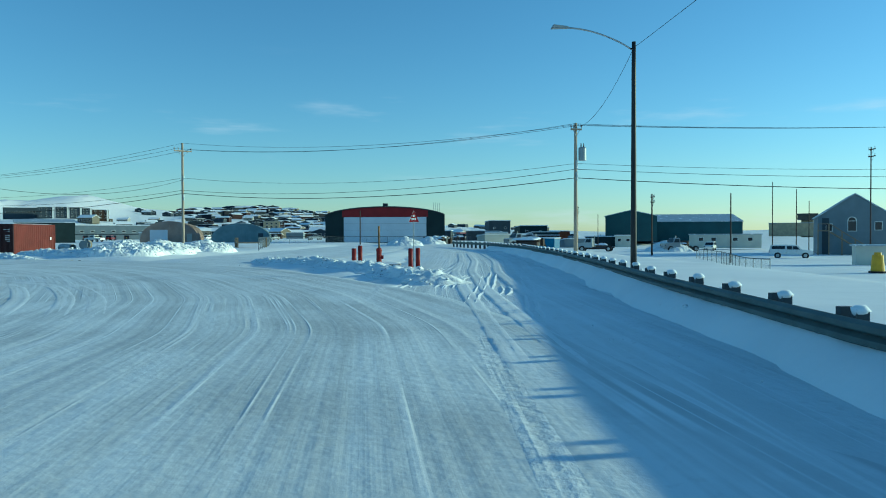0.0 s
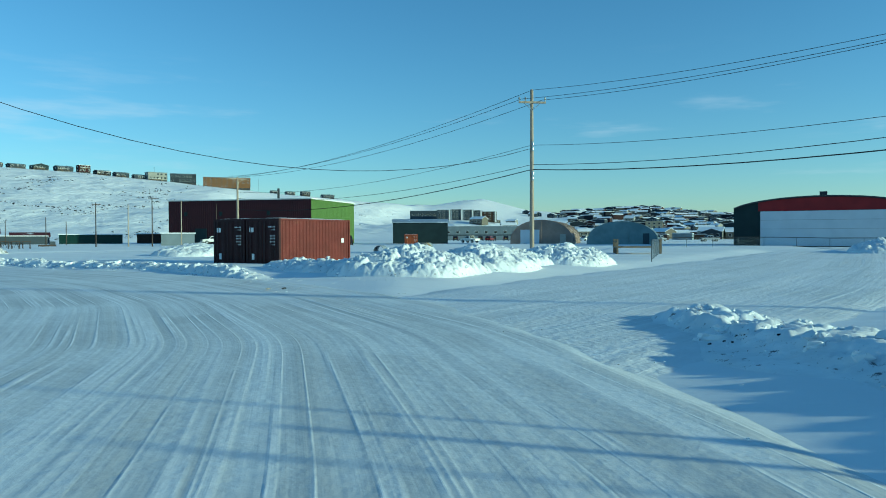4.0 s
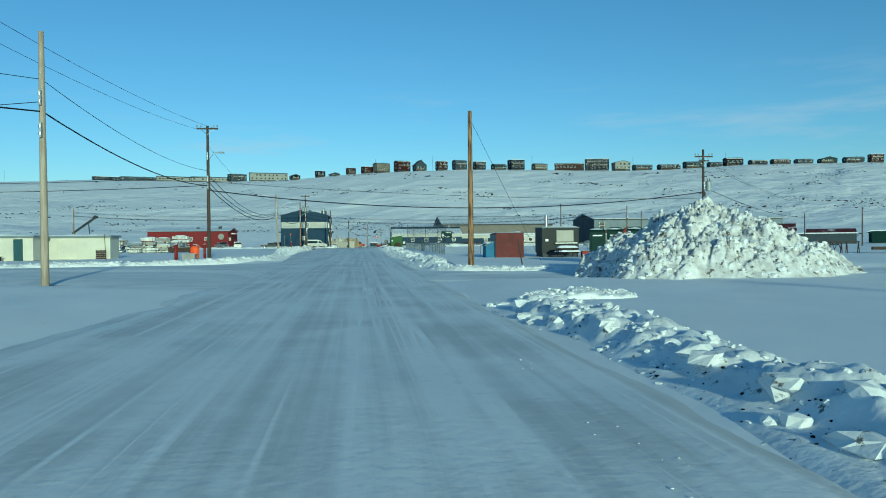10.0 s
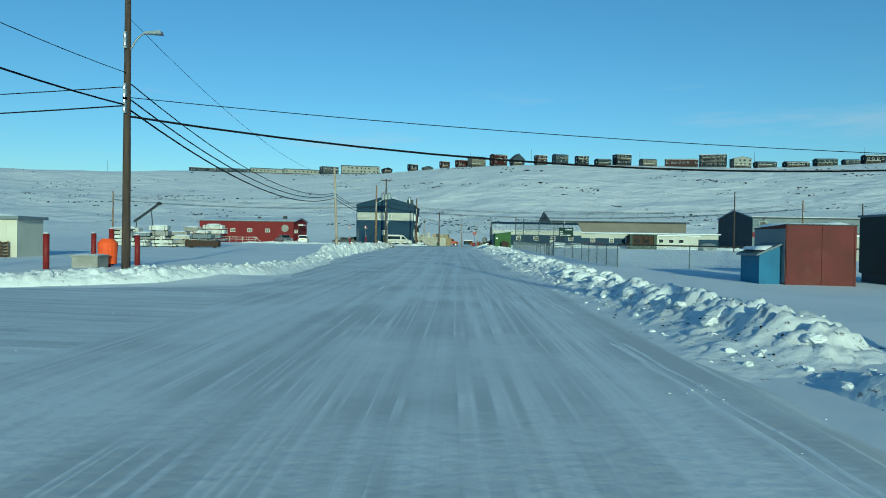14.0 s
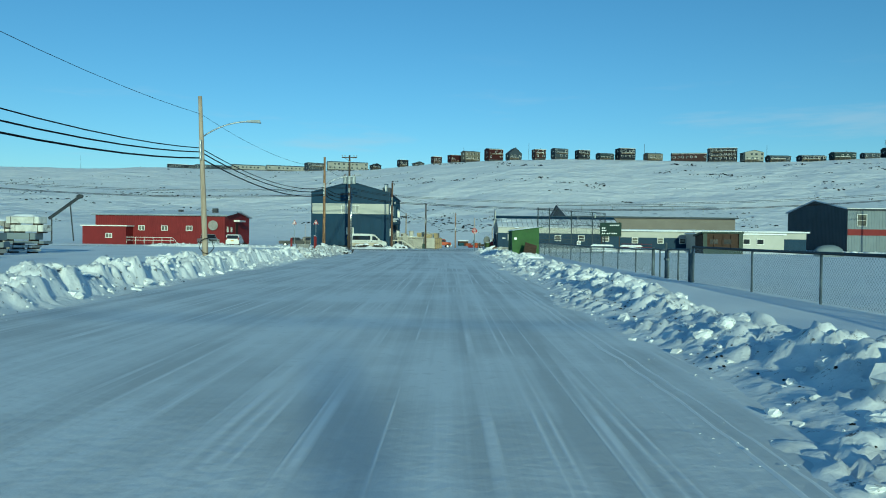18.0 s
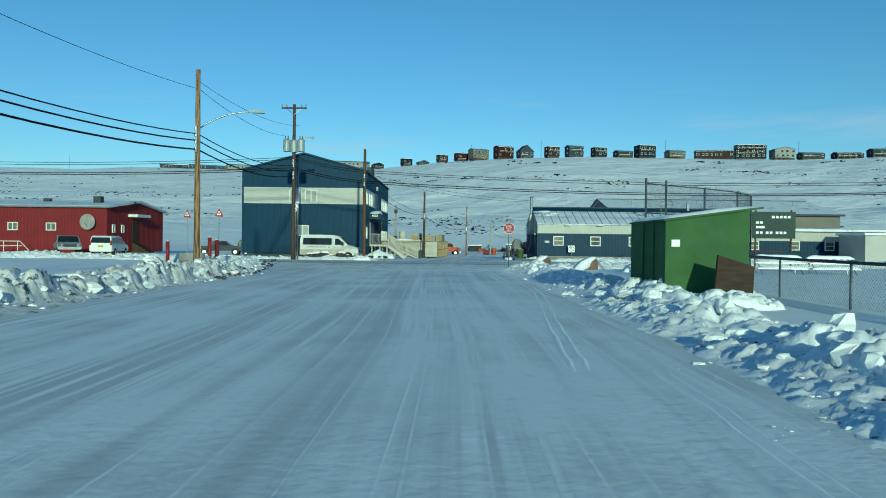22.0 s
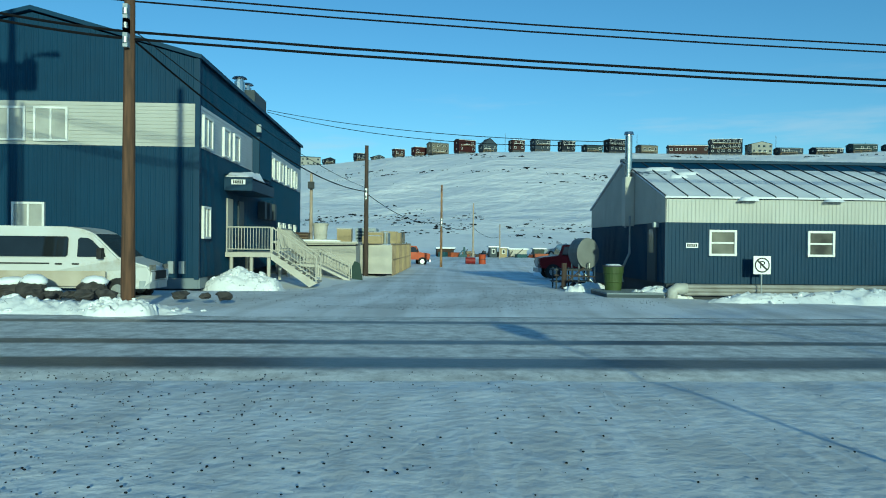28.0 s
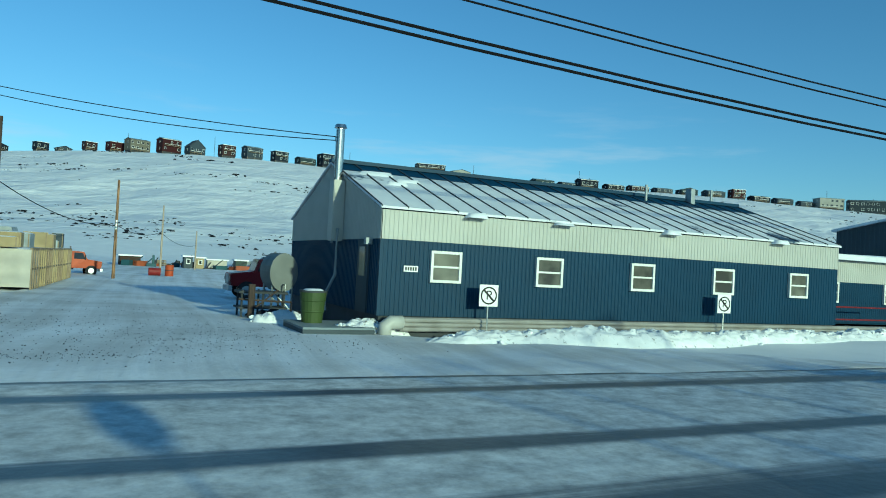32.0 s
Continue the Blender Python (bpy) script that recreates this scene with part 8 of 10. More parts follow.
cv = thing("conveyor", "dark slanting gravel conveyor on the far slope", "conveyor", -82.5, 204, 4.0)
part("boom", B().path([(-3.6, 0, 0.6), (3.0, 0, 5.4)], 0.35, 4), ROOF_DARK, cv)
part("leg", B().path([(1, 0, 3.8), (1.8, 0, -4.4)], 0.15, 4).path([(-3, 0, 0.9), (-3, 0, -4.4)], 0.15, 4), ROOF_DARK, cv)
part("hopper", B().ball((3.1, 0, 5.5), 0.8, 0.6, 0.5, 8, 5), ROOF_DARK, cv)

# the east side: shed, food trailer, toilets, tables
FADED_RED = material("faded_red_plywood", (0.135, 0.036, 0.036), (0.10, 0.034, 0.03), 1.1, 0.8, bump=0.003, dirt=(0.13, 0.06, 0.05), dirt_scale=0.9)
CHARCOAL = material("charcoal_painted_panel", (0.030, 0.034, 0.034), (0.024, 0.028, 0.028), 0.9, 0.6, bump=0.003)
rs = thing("shed", "weathered red plywood shed with snow on the roof", "shed", 12.24, 33.7, gz(12.24, 33.7))
part("wall", B().slab([(0, -0.2), (2.6, -0.2), (2.6, 1.9), (0, 2.02)], "x", -1.18, 1.18), FADED_RED, rs)
part("roof", B().slab([(-0.03, 2.024), (2.63, 1.904), (2.63, 1.94), (-0.03, 2.06)], "x", -1.2, 1.2), ROOF_DARK, rs, "thin dark roofing")
for x in (-1.15, 0.02, 1.11):
    part("batten", B().box(x, -0.02, 0.0, x + 0.05, -0.002, 2.0), FADED_RED, rs)
part("side_wall", B().box(-1.195, 0.05, 0.05, -1.187, 2.55, 1.9), GREY_WALL, rs, "pale grey shed side")
snow_lump("roof_snow", rs, -1.18, 0, 1.18, 2.6, 1.99, 0.16)
bl = thing("lean_to_box", "blue-painted lean-to box with a snowy lid", "box", 10.72, 34.0, gz(10.72, 34.0))
part("box", B().slab([(-0.42, 0.0), (0.3, 0.0), (0.3, 1.3), (-0.42, 0.98)], "y", 0, 1.6), BLUE_BOX, bl)
part("lid", B().slab([(-0.55, 0.95), (0.32, 1.34), (0.32, 1.4), (-0.55, 1.01)], "y", -0.1, 1.7), GREY_WALL, bl)
snow_lump("snow", bl, -0.5, 0, 0.3, 1.6, 1.16, 0.2)

ft = thing("food_trailer", "dark food trailer with a pale serving hatch", "trailer", 16.7, 34.2, gz(16.7, 34.2))
part("body", B().box(-1.62, 0, 0.35, 1.56, 2.4, 2.42), CHARCOAL, ft, bevel=0.03)
part("roof", B().box(-1.66, -0.05, 2.42, 1.6, 2.45, 2.5), GREY_WALL, ft)
snow_lump("roof_snow", ft, -1.6, 0, 1.55, 2.4, 2.49, 0.1)
part("hatch", B().box(-0.38, -0.06, 1.27, 1.08, -0.004, 2.22), BEIGE, ft, "pale closed serving hatch")
part("counter", B().box(-0.55, -0.35, 1.12, 1.35, 0.0, 1.18), GALV, ft, "metal serving counter")
part("vent", B().tube((-1.1, 0.6, 2.5), (-1.1, 0.6, 3.5), 0.13, n=12), GALV, ft, "metal exhaust pipe")
part("lamp", B().box(-1.35, -0.14, 1.3, -1.1, 0.0, 1.5), SIGN_WHITE, ft)
part("skirt", B().box(-1.55, 0.05, -0.1, 1.5, 2.3, 0.35), ROOF_DARK, ft)
tagged(part("crate", B().box(17.7, 31.4, gz(17.8, 31.5), 18.3, 31.9, gz(17.8, 31.5) + 0.5), RED_PAINT, bevel=0.02), "small red crate beside a food trailer", "crate")


def picnic_table(x, y, rz, label):
    ob = thing("picnic_table", label, "picnic table", x, y, gz(x, y), rz, "snowy picnic tables")
    part("tabletop", B().box(-0.9, -0.36, 0.72, 0.9, 0.36, 0.77), BROWN_WOOD, ob)
    for s in (-1, 1):
        part("bench", B().box(-0.9, s * 0.72 - 0.13, 0.42, 0.9, s * 0.72 + 0.13, 0.46), BROWN_WOOD, ob)
        snow_lump("bench_snow", ob, -0.88, s * 0.72 - 0.14, 0.88, s * 0.72 + 0.14, 0.455, 0.12, seed=x + s)
    for xx in (-0.65, 0.65):
        part("leg", B().path([(xx, -0.62, -0.05), (xx, -0.25, 0.74)], 0.045, 4), BROWN_WOOD, ob)
        part("leg", B().path([(xx, 0.62, -0.05), (xx, 0.25, 0.74)], 0.045, 4), BROWN_WOOD, ob)
        part("brace", B().box(xx - 0.03, -0.8, 0.36, xx + 0.03, 0.8, 0.42), BROWN_WOOD, ob)
    snow_lump("table_snow", ob, -0.9, -0.36, 0.9, 0.36, 0.765, 0.2, seed=x)
    return ob


picnic_table(16.75, 32.4, 4, "snow-laden wooden picnic table before a food trailer")
picnic_table(19.8, 31.0, -6, "snow-laden wooden picnic table in the open")
picnic_table(22.5, 30.4, 3, "snow-laden wooden picnic table in the open")
for k, (x, y) in enumerate(((15.5, 20.9), (16.5, 20.4), (17.6, 19.7))):
    pt = thing("portable_toilet", "dark green portable toilet standing in snow", "portable toilet", x, y, gz(x, y), -18, "portable toilets")
    part("cabin", B().box(-0.52, -0.52, 0.05, 0.52, 0.52, 2.05), DARK_GREEN, pt, bevel=0.04)
    part("roof", B().add([(-0.58, -0.58, 2.05), (0.58, -0.58, 2.05), (0.58, 0.58, 2.05), (-0.58, 0.58, 2.05), (-0.3, -0.3, 2.28), (0.3, -0.3, 2.28), (0.3, 0.3, 2.28), (-0.3, 0.3, 2.28)], [(0, 1, 2, 3), (4, 5, 6, 7), (0, 1, 5, 4), (1, 2, 6, 5), (2, 3, 7, 6), (3, 0, 4, 7)]), DARK_GREEN, pt, "domed plastic roof")
    part("door", B().box(-0.38, -0.56, 0.12, 0.38, -0.521, 1.95), DARK_GREEN, pt, "moulded plastic door")
    part("label_bar", B().box(-0.3, -0.575, 1.72, 0.3, -0.561, 1.8), SIGN_WHITE, pt, "short white lettering bar")
    part("base", B().box(-0.56, -0.56, -0.1, 0.56, 0.56, 0.06), ROOF_DARK, pt)
    snow_lump("snow", pt, -0.5, -0.5, 0.5, 0.5, 2.15, 0.12)
lean = thing("leaning_stake", "thin dark leaning stake in the snow", "stake", 9.39, 16.15, gz(9.39, 16.15))
part("stick", B().tube((0.05, 0, -0.2), (-0.25, 0, 1.53), 0.035, n=6), DARK_POLE, lean)
for k in range(6):
    x, y = 36.3 + k * 1.2, 36.0 - k * 0.55
    sw = thing("sawhorse", "dark wooden A-frame sawhorse in the snow", "sawhorse", x, y, gz(x, y), -25, "row of sawhorses")
    part("beam", B().box(-0.55, -0.05, 0.95, 0.55, 0.05, 1.05), DARK_POLE, sw)
    for xx in (-0.45, 0.45):
        for s in (-1, 1):
            part("leg", B().path([(xx, 0, 1.0), (xx, s * 0.42, -0.05)], 0.04, 4), DARK_POLE, sw)
dp = thing("snow_sled", "small dark trailer sled in the snow", "sled", 44.4, 31.8, gz(44.4, 31.8), -30)
part("bed", B().box(-1.1, -0.5, 0.3, 1.1, 0.5, 0.55), DARK_POLE, dp)
part("box", B().box(0.3, -0.45, 0.55, 1.0, 0.45, 1.0), DARK_WALL, dp)
house(78.7, 43.5, -42, 6.0, 2.4, 2.3, GREY_WALL, "blue-grey storage container with snow on top", roof="flat", name="storage_container", category="container", roof_mat=SNOW_CAP)
pickup(101, 56.6, 150, "white pickup truck far across the snow", WHITE_CAR)
RED_ROOF = material("faded_dark_red_roof", (0.085, 0.016, 0.018), (0.06, 0.013, 0.015), 0.6, 0.7, dirt=(0.6, 0.6, 0.62), dirt_scale=0.5, dirt_at=(0.56, 0.64))
house(88, 126, -29, 12, 9, 2.7, GREY_WALL, "low grey building with a dark red roof", roof="long", rise=1.5, name="workshop", category="building", roof_mat=RED_ROOF, wins=((-4, 2.0, 0.9, 0.8), (0, 2.0, 0.9, 0.8), (3.6, 2.0, 0.9, 0.8)))
house(98, 118, -32, 9, 7, 1.9, DARK_WALL, "low dark shed with a red roof beside a workshop", roof="long", rise=0.9, name="shed", category="shed", roof_mat=RED_ROOF)
for k, (x, y, w) in enumerate(((84, 100, 11), (98, 94, 14), (114, 90, 9), (128, 82, 13), (104, 108, 8), (140, 88, 10))):
    house(x, y, -35 - k * 2, w, 4, 1.9 + 0.3 * (k % 3), (DARK_WALL, DARK_GREEN, BROWN_WOOD)[k % 3], "long low dark shed at the foot of the hill", roof="shed", rise=0.3, name="long_shed", category="shed", roof_mat=SNOW_CAP)
for k in range(6):
    x, y = 40.5 + k * 1.55, 45.6 - k * 0.25
    sw = thing("sawhorse_barrier", "black A-frame barrier standing in the snow", "barrier", x, y, gz(x, y), 10 * k - 20, "row of barriers")
    for q in (-0.65, 0.65):
        part("leg", B().path([(q, -0.35, -0.05), (q, 0, 0.85)], 0.035, 5), SIGN_BLACK, sw)
        part("leg", B().path([(q, 0.35, -0.05), (q, 0, 0.85)], 0.035, 5), SIGN_BLACK, sw)
    part("beam", B().box(-0.8, -0.04, 0.5 if k % 2 else 0.72, 0.8, 0.04, 0.62 if k % 2 else 0.84), SIGN_BLACK, sw)
house(46, 76, -20, 6, 5, 2.4, DARK_WALL, "small dark shed with a steep roof", roof="gable", rise=1.6, name="shed", category="shed")
house(34.5, 68, -20, 5, 4, 1.9, BEIGE, "low beige cabin half in snow", roof="flat", name="cabin", category="cabin", roof_mat=SNOW_CAP)

bd = thing("warehouse", "charcoal gabled warehouse with grey side and red stripe", "warehouse", 57.8, 152, 0.2)
part("core", B().slab([(0, 0), (18.5, 0), (18.5, 6.2), (9.25, 7.8), (0, 6.2)], "x", 0, 50), GREY_WALL, bd)
part("gable_wall", B().corrugated((-0.01, 18.5), (-0.01, 0), 0, 0, 0.4, 0.03, top=lambda s: 6.2 + 1.6 * (1 - abs(s - 9.25) / 9.25)), DARK_WALL, bd, "charcoal ribbed gable end")
part("side_wall", B().corrugated((0, -0.01), (50, -0.01), 0, 6.2, 0.4, 0.03), GREY_WALL, bd, "grey ribbed side wall")
part("stripe", B().box(0, -0.06, 2.4, 50, -0.045, 3.3), RED_WALL, bd, "dark red stripe")
part("roof", B().slab([(-0.3, 6.15), (9.25, 7.82), (18.8, 6.15), (18.8, 6.35), (9.25, 8.0), (-0.3, 6.35)], "x", -0.3, 50.3), SNOWY_ROOF, bd, "low-pitched grey roof under thin snow")
part("porch", B().slab([(6.4, 0), (10.6, 0), (10.6, 3.0), (8.5, 4.2), (6.4, 3.0)], "y", -1.6, -0.06), RED_WALL, bd, "red gabled porch")
part("porch_door", B().box(6.9, -1.66, 0, 10.1, -1.605, 2.4), WHITE_WALL, bd, "white overhead door")
window(bd, 2.0, -0.06, 4.6, 1.3, 1.6, "-y", BRIGHT_GLASS)
part("gutter", B().box(-0.3, -0.4, 6.05, 50.3, -0.3, 6.25), ROOF_DARK, bd)
bz = thing("arena_building", "large tan building with a low dark-edged roof", "building", 24.5, 195, 0)
part("wall", B().slab([(0, 0), (24, 0), (24, 6.2), (12, 8.7), (0, 6.2)], "x", 0, 34), TAN_CLAD, bz)
part("roof", B().slab([(-0.5, 6.13), (12, 8.73), (24.5, 6.13), (24.5, 6.3), (12, 8.95), (-0.5, 6.3)], "x", -0.5, 34.5), SNOWY_ROOF, bz, "long roof under thin snow")
part("verge", B().slab([(-0.55, 6.05), (12, 8.66), (24.55, 6.05), (24.55, 6.34), (12, 9.0), (-0.55, 6.34)], "x", -0.62, -0.505), DARK_WALL, bz, "dark gable edge")
part("ridge", B().box(-0.5, 11.8, 8.9, 34.5, 12.2, 9.04), DARK_WALL, bz, "dark ridge cap")
part("roof_edge", B().box(-0.5, -0.6, 6.0, 34.5, -0.51, 6.3), DARK_WALL, bz, "dark roof edge")
for i in range(5):
    part("vent", B().tube((4 + i * 6.4, 6, 7.3), (4 + i * 6.4, 6, 8.6), 0.1), GREY_METAL, bz)
house(38.2, 141.5, 0, 11.4, 4, 2.3, CREAM, "low cream modular building with snowy roof", roof="flat", name="modular_building", category="building", roof_mat=SNOW_CAP, wins=tuple((-2.8 + i * 1.8, 1.4, 0.8, 0.6) for i in range(4)))
fs = house(29.7, 125.0, -4, 4.0, 3.2, 2.2, BROWN_WOOD, "dark green field shelter with a brown slatted front", roof="shed", rise=0.35, name="field_shelter", category="shelter", roof_mat=DARK_GREEN, trim=BROWN_WOOD, wins=((-0.9, 1.3, 0.8, 0.5), (0.5, 1.3, 0.9, 0.5)))
for x in (-1.7, -0.9, 0.1, 0.9, 1.7):
    part("post", B().box(x - 0.03, -0.12, 0, x + 0.03, -0.02, 2.0), BROWN_WOOD, fs)
for x in (-2.05, 1.7):
    part("side_panel", B().box(x, -0.16, -0.1, x + 0.42, -0.125, 2.18), DARK_GREEN, fs, "dark green front board")
part("kick_board", B().box(-1.63, -0.155, -0.1, 1.7, -0.13, 0.55), DARK_GREEN, fs, "dark green front board")
for x, y in ((37.5, 118), (44, 112)):
    s_ = thing("covered_boat", "rounded grey-white covered boat on snow", "boat", x, y, gz(x, y), 20)
    part("cover", B().ball((0, 0, 0.55), 1.6, 0.85, 0.6, 14, 7, 0.03, rnd), GREY_WALL, s_, smooth=True)
    part("hull", B().box(-1.3, -0.62, 0.0, 1.3, 0.62, 0.5), GREY_METAL, s_, bevel=0.06)

# the ball field: fence, gate, backstop, board
fence([(26, 45.0), (8.2, 46.2), (8.6, 59), (8.6, 66.5), (8.2, 70.2)], 1.13, 3.3, "chain-link fence with a dark top rail round a field", mesh=0.10, wire_r=0.0028)
fence([(8.2, 74.8), (8.5, 78.6), (8.5, 95.6), (8.6, 116.5)], 1.0, 3.4, "chain-link fence with a dark top rail round a field", mesh=0.10, wire_r=0.0028)
gt = thing("gate_frame", "steel gate posts and pipe gate in a field fence", "gate", 8.2, 72.0, gz(8.2, 72.0))
for y, h_, r_ in ((2.8, 1.1, 0.06), (1.9, 1.02, 0.03), (1.15, 1.3, 0.045), (0.9, 1.06, 0.05), (-0.3, 1.06, 0.03), (-1.5, 1.1, 0.05), (-1.75, 0.98, 0.07)):
    part("post", B().tube((0.0, y, -0.3), (0.0, y, h_), r_, n=10).ball((0, y, h_), r_, r_, 0.02, 10, 4), FENCE_STEEL, gt, smooth=True)
part("top_rail", B().tube((0, 0.9, 1.06), (0, -1.5, 1.1), 0.035, n=8), SIGN_BLACK, gt, "dark pipe top rail")
part("top_rail", B().tube((0, 1.15, 1.03), (0, 2.8, 1.06), 0.03, n=8), SIGN_BLACK, gt, "dark pipe top rail")
for y in (0.9, 1.12):
    part("hinge", B().box(-0.07, y - 0.05, 0.66, 0.07, y + 0.05, 0.74), FENCE_STEEL, gt)
gm = B()
for k in range(-11, 24):
    for sg in (1, -1):
        a0, a1 = (k * 0.1, (k + 10) * 0.1) if sg > 0 else ((k + 10) * 0.1, k * 0.1)
        f0, f1 = sorted((min(1, max(0, (0 - a0) / (a1 - a0))), min(1, max(0, (2.4 - a0) / (a1 - a0)))))
        if f1 - f0 > 0.02:
            gm.tube((0.008 * sg, -1.5 + a0 + (a1 - a0) * f0, 0.05 + f0), (0.008 * sg, -1.5 + a0 + (a1 - a0) * f1, 0.05 + f1), 0.0028, n=3, caps=False)
part("mesh_panel", gm, GREY_METAL, gt, "woven chain-link mesh")
bk = thing("backstop", "tall dark chain-link baseball backstop", "backstop", 0, 0, 0)
BKP = [(9.0, 118.0), (10.3, 119.2), (12.8, 121.0), (15.4, 123.4), (17.4, 126.5)]
for (x, y) in BKP:
    part("post", B().tube((x, y, -0.2), (x, y, 4.65 if x < 11 else 4.45), 0.055, n=8), DARK_WALL, bk, "dark steel post")
for (x0, y0), (x1, y1) in zip(BKP[:-1], BKP[1:]):
    ln = math.dist((x0, y0), (x1, y1))
    for z in (0.15, 1.5, 3.0, 4.4):
        part("rail", B().path([(x0, y0, z), (x1, y1, z)], 0.03, 6), DARK_WALL, bk)
    net = B()
    n, mz = int(ln / 0.1), 44
    for i in range(n + mz):
        for s in (1, -1):
            a0, b0_ = i - mz, i
            p, q = ((a0, 0), (b0_, mz)) if s == 1 else ((b0_, 0), (a0, mz))
            lo = max(0.0, min(((0 - p[0]) / (q[0] - p[0])), ((n - p[0]) / (q[0] - p[0]))))
            hi = min(1.0, max(((0 - p[0]) / (q[0] - p[0])), ((n - p[0]) / (q[0] - p[0]))))
            if hi - lo > 0.01:
                u0, u1 = (p[0] + (q[0] - p[0]) * lo) / n, (p[0] + (q[0] - p[0]) * hi) / n
                net.tube((x0 + (x1 - x0) * u0, y0 + (y1 - y0) * u0, 0.1 + mz * lo * 0.1), (x0 + (x1 - x0) * u1, y0 + (y1 - y0) * u1, 0.1 + mz * hi * 0.1), 0.0035, n=3, caps=False)
    tagged(part("mesh_panel", net, ROOF_DARK, bk, "dark woven mesh"), kind="stuff")
sg = thing("field_sign", "dark green scoreboard with rows of white bars", "sign", 17.3, 123.2, gz(17.3, 123.2), -12)
part("board", B().box(-1.1, -0.06, 1.75, 1.1, 0.0, 3.2), DARK_GREEN, sg, bevel=0.01)
for zz, xs in ((2.85, (-0.1, 0.1, 0.3, 0.5, 0.7)), (2.55, (-0.9, -0.7)), (2.3, (-0.9, -0.75, -0.6)), (2.0, (-0.9, -0.7, -0.4, -0.2, 0.1, 0.3, 0.5))):
    lb = B()
    for x in xs:
        lb.box(x, -0.075, zz, x + 0.14, -0.061, zz + 0.13)
    part("lettering", lb, SIGN_WHITE, sg, "row of white lettering bars")
for x in (-0.9, 0.9):
    part("post", B().tube((x, 0.05, -0.3), (x, 0.05, 3.3), 0.05, n=8), DARK_POLE, sg)
for x, y in ((15.3, 117.5), (18.5, 118.8)):
    bl_ = thing("bleacher", "snow-covered aluminium bleacher bench", "bench", x, y, gz(x, y), -8, "field benches")
    for k in range(3):
        part("plank", B().box(-1.1, k * 0.45, 0.25 + k * 0.25, 1.1, k * 0.45 + 0.28, 0.3 + k * 0.25), GALV, bl_)
        snow_lump("snow", bl_, -1.1, k * 0.45, 1.1, k * 0.45 + 0.28, 0.295 + k * 0.25, 0.14, seed=k)
    part("frame", B().path([(-0.9, 0, 0), (-0.9, 1.2, 0.75), (-0.9, 1.2, 0)], 0.03, 5).path([(0.9, 0, 0), (0.9, 1.2, 0.75), (0.9, 1.2, 0)], 0.03, 5), GALV, bl_)

gs_ = thing("storage_box", "green plywood storage box with a snowy slanted roof", "storage box", 4.98, 100.75, 0.24)
part("wall_panel", B().slab([(0, -0.3), (2.0, -0.3), (2.0, 2.28), (0, 1.98)], "y", 0, 0.04), GREEN_BOX, gs_, "sunlit green plywood front")
part("wall_panel", B().box(0, 0.04, -0.3, 0.04, 3.4, 1.98), GREEN_BOX, gs_, "green plywood side")
part("wall_panel", B().box(1.96, 0.04, -0.3, 2.0, 3.4, 2.25), GREEN_BOX, gs_, "green plywood side")
part("wall_panel", B().slab([(0, -0.3), (2.0, -0.3), (2.0, 2.28), (0, 1.98)], "y", 3.36, 3.4), GREEN_BOX, gs_)
part("roof", B().slab([(-0.06, 1.975), (2.3, 2.32), (2.3, 2.37), (-0.06, 2.025)], "y", -0.08, 3.4), GREEN_BOX, gs_, "green slanted lid")
part("label", B().box(0.14, -0.02, 1.32, 0.34, -0.003, 1.5), SIGN_WHITE, gs_, "small white sticker")
for y in (1.0, 2.0):
    part("batten", B().box(-0.03, y - 0.04, 0, -0.002, y + 0.04, 1.98), GREEN_BOX, gs_)
ss = B()
for i in range(25):
    for j in range(31):
        u, v = i / 24, j / 30
        e = (min(1, 14 * u * (1 - u)) * min(1, 16 * v * (1 - v))) ** 0.5
        ss.v.append((-0.06 + 2.3 * u, -0.06 + 3.42 * v, 2.03 + 0.336 * u + e * (0.07 + 0.1 * float(fbm(np.array(u * 3.1), np.array(v * 4.2), 3)))))
for i in range(24):
    for j in range(30):
        k = i * 31 + j
        ss.f.append((k, k + 31, k + 32, k + 1))
part("roof_snow", ss, SNOW_CAP, gs_, "soft white snow", smooth=True)
gs_.scale = (1.0, 1.0, 0.93)
ob = thing("leaning_board", "brown board leaning in a snowdrift", "board", 6.0, 99.2, 0.02, 12)
part("board", B().add([(-0.42, 0, 0.0), (0.38, -0.1, -0.05), (0.75, 0.35, 1.0), (-0.02, 0.42, 1.25), (-0.42, 0.06, 0.0), (0.38, -0.04, -0.05), (0.75, 0.41, 1.0), (-0.02, 0.48, 1.25)], [(0, 1, 2, 3), (4, 5, 6, 7), (0, 1, 5, 4), (1, 2, 6, 5), (2, 3, 7, 6), (3, 0, 4, 7)]), BROWN_WOOD, ob)
ob.scale = (1.1, 1.2, 1.02)
pile(6.0, 99.4, 1.3, 0.8, 0.3, "chunky drift of snow beside a green box", n=60, rough=0.18, clods=25)

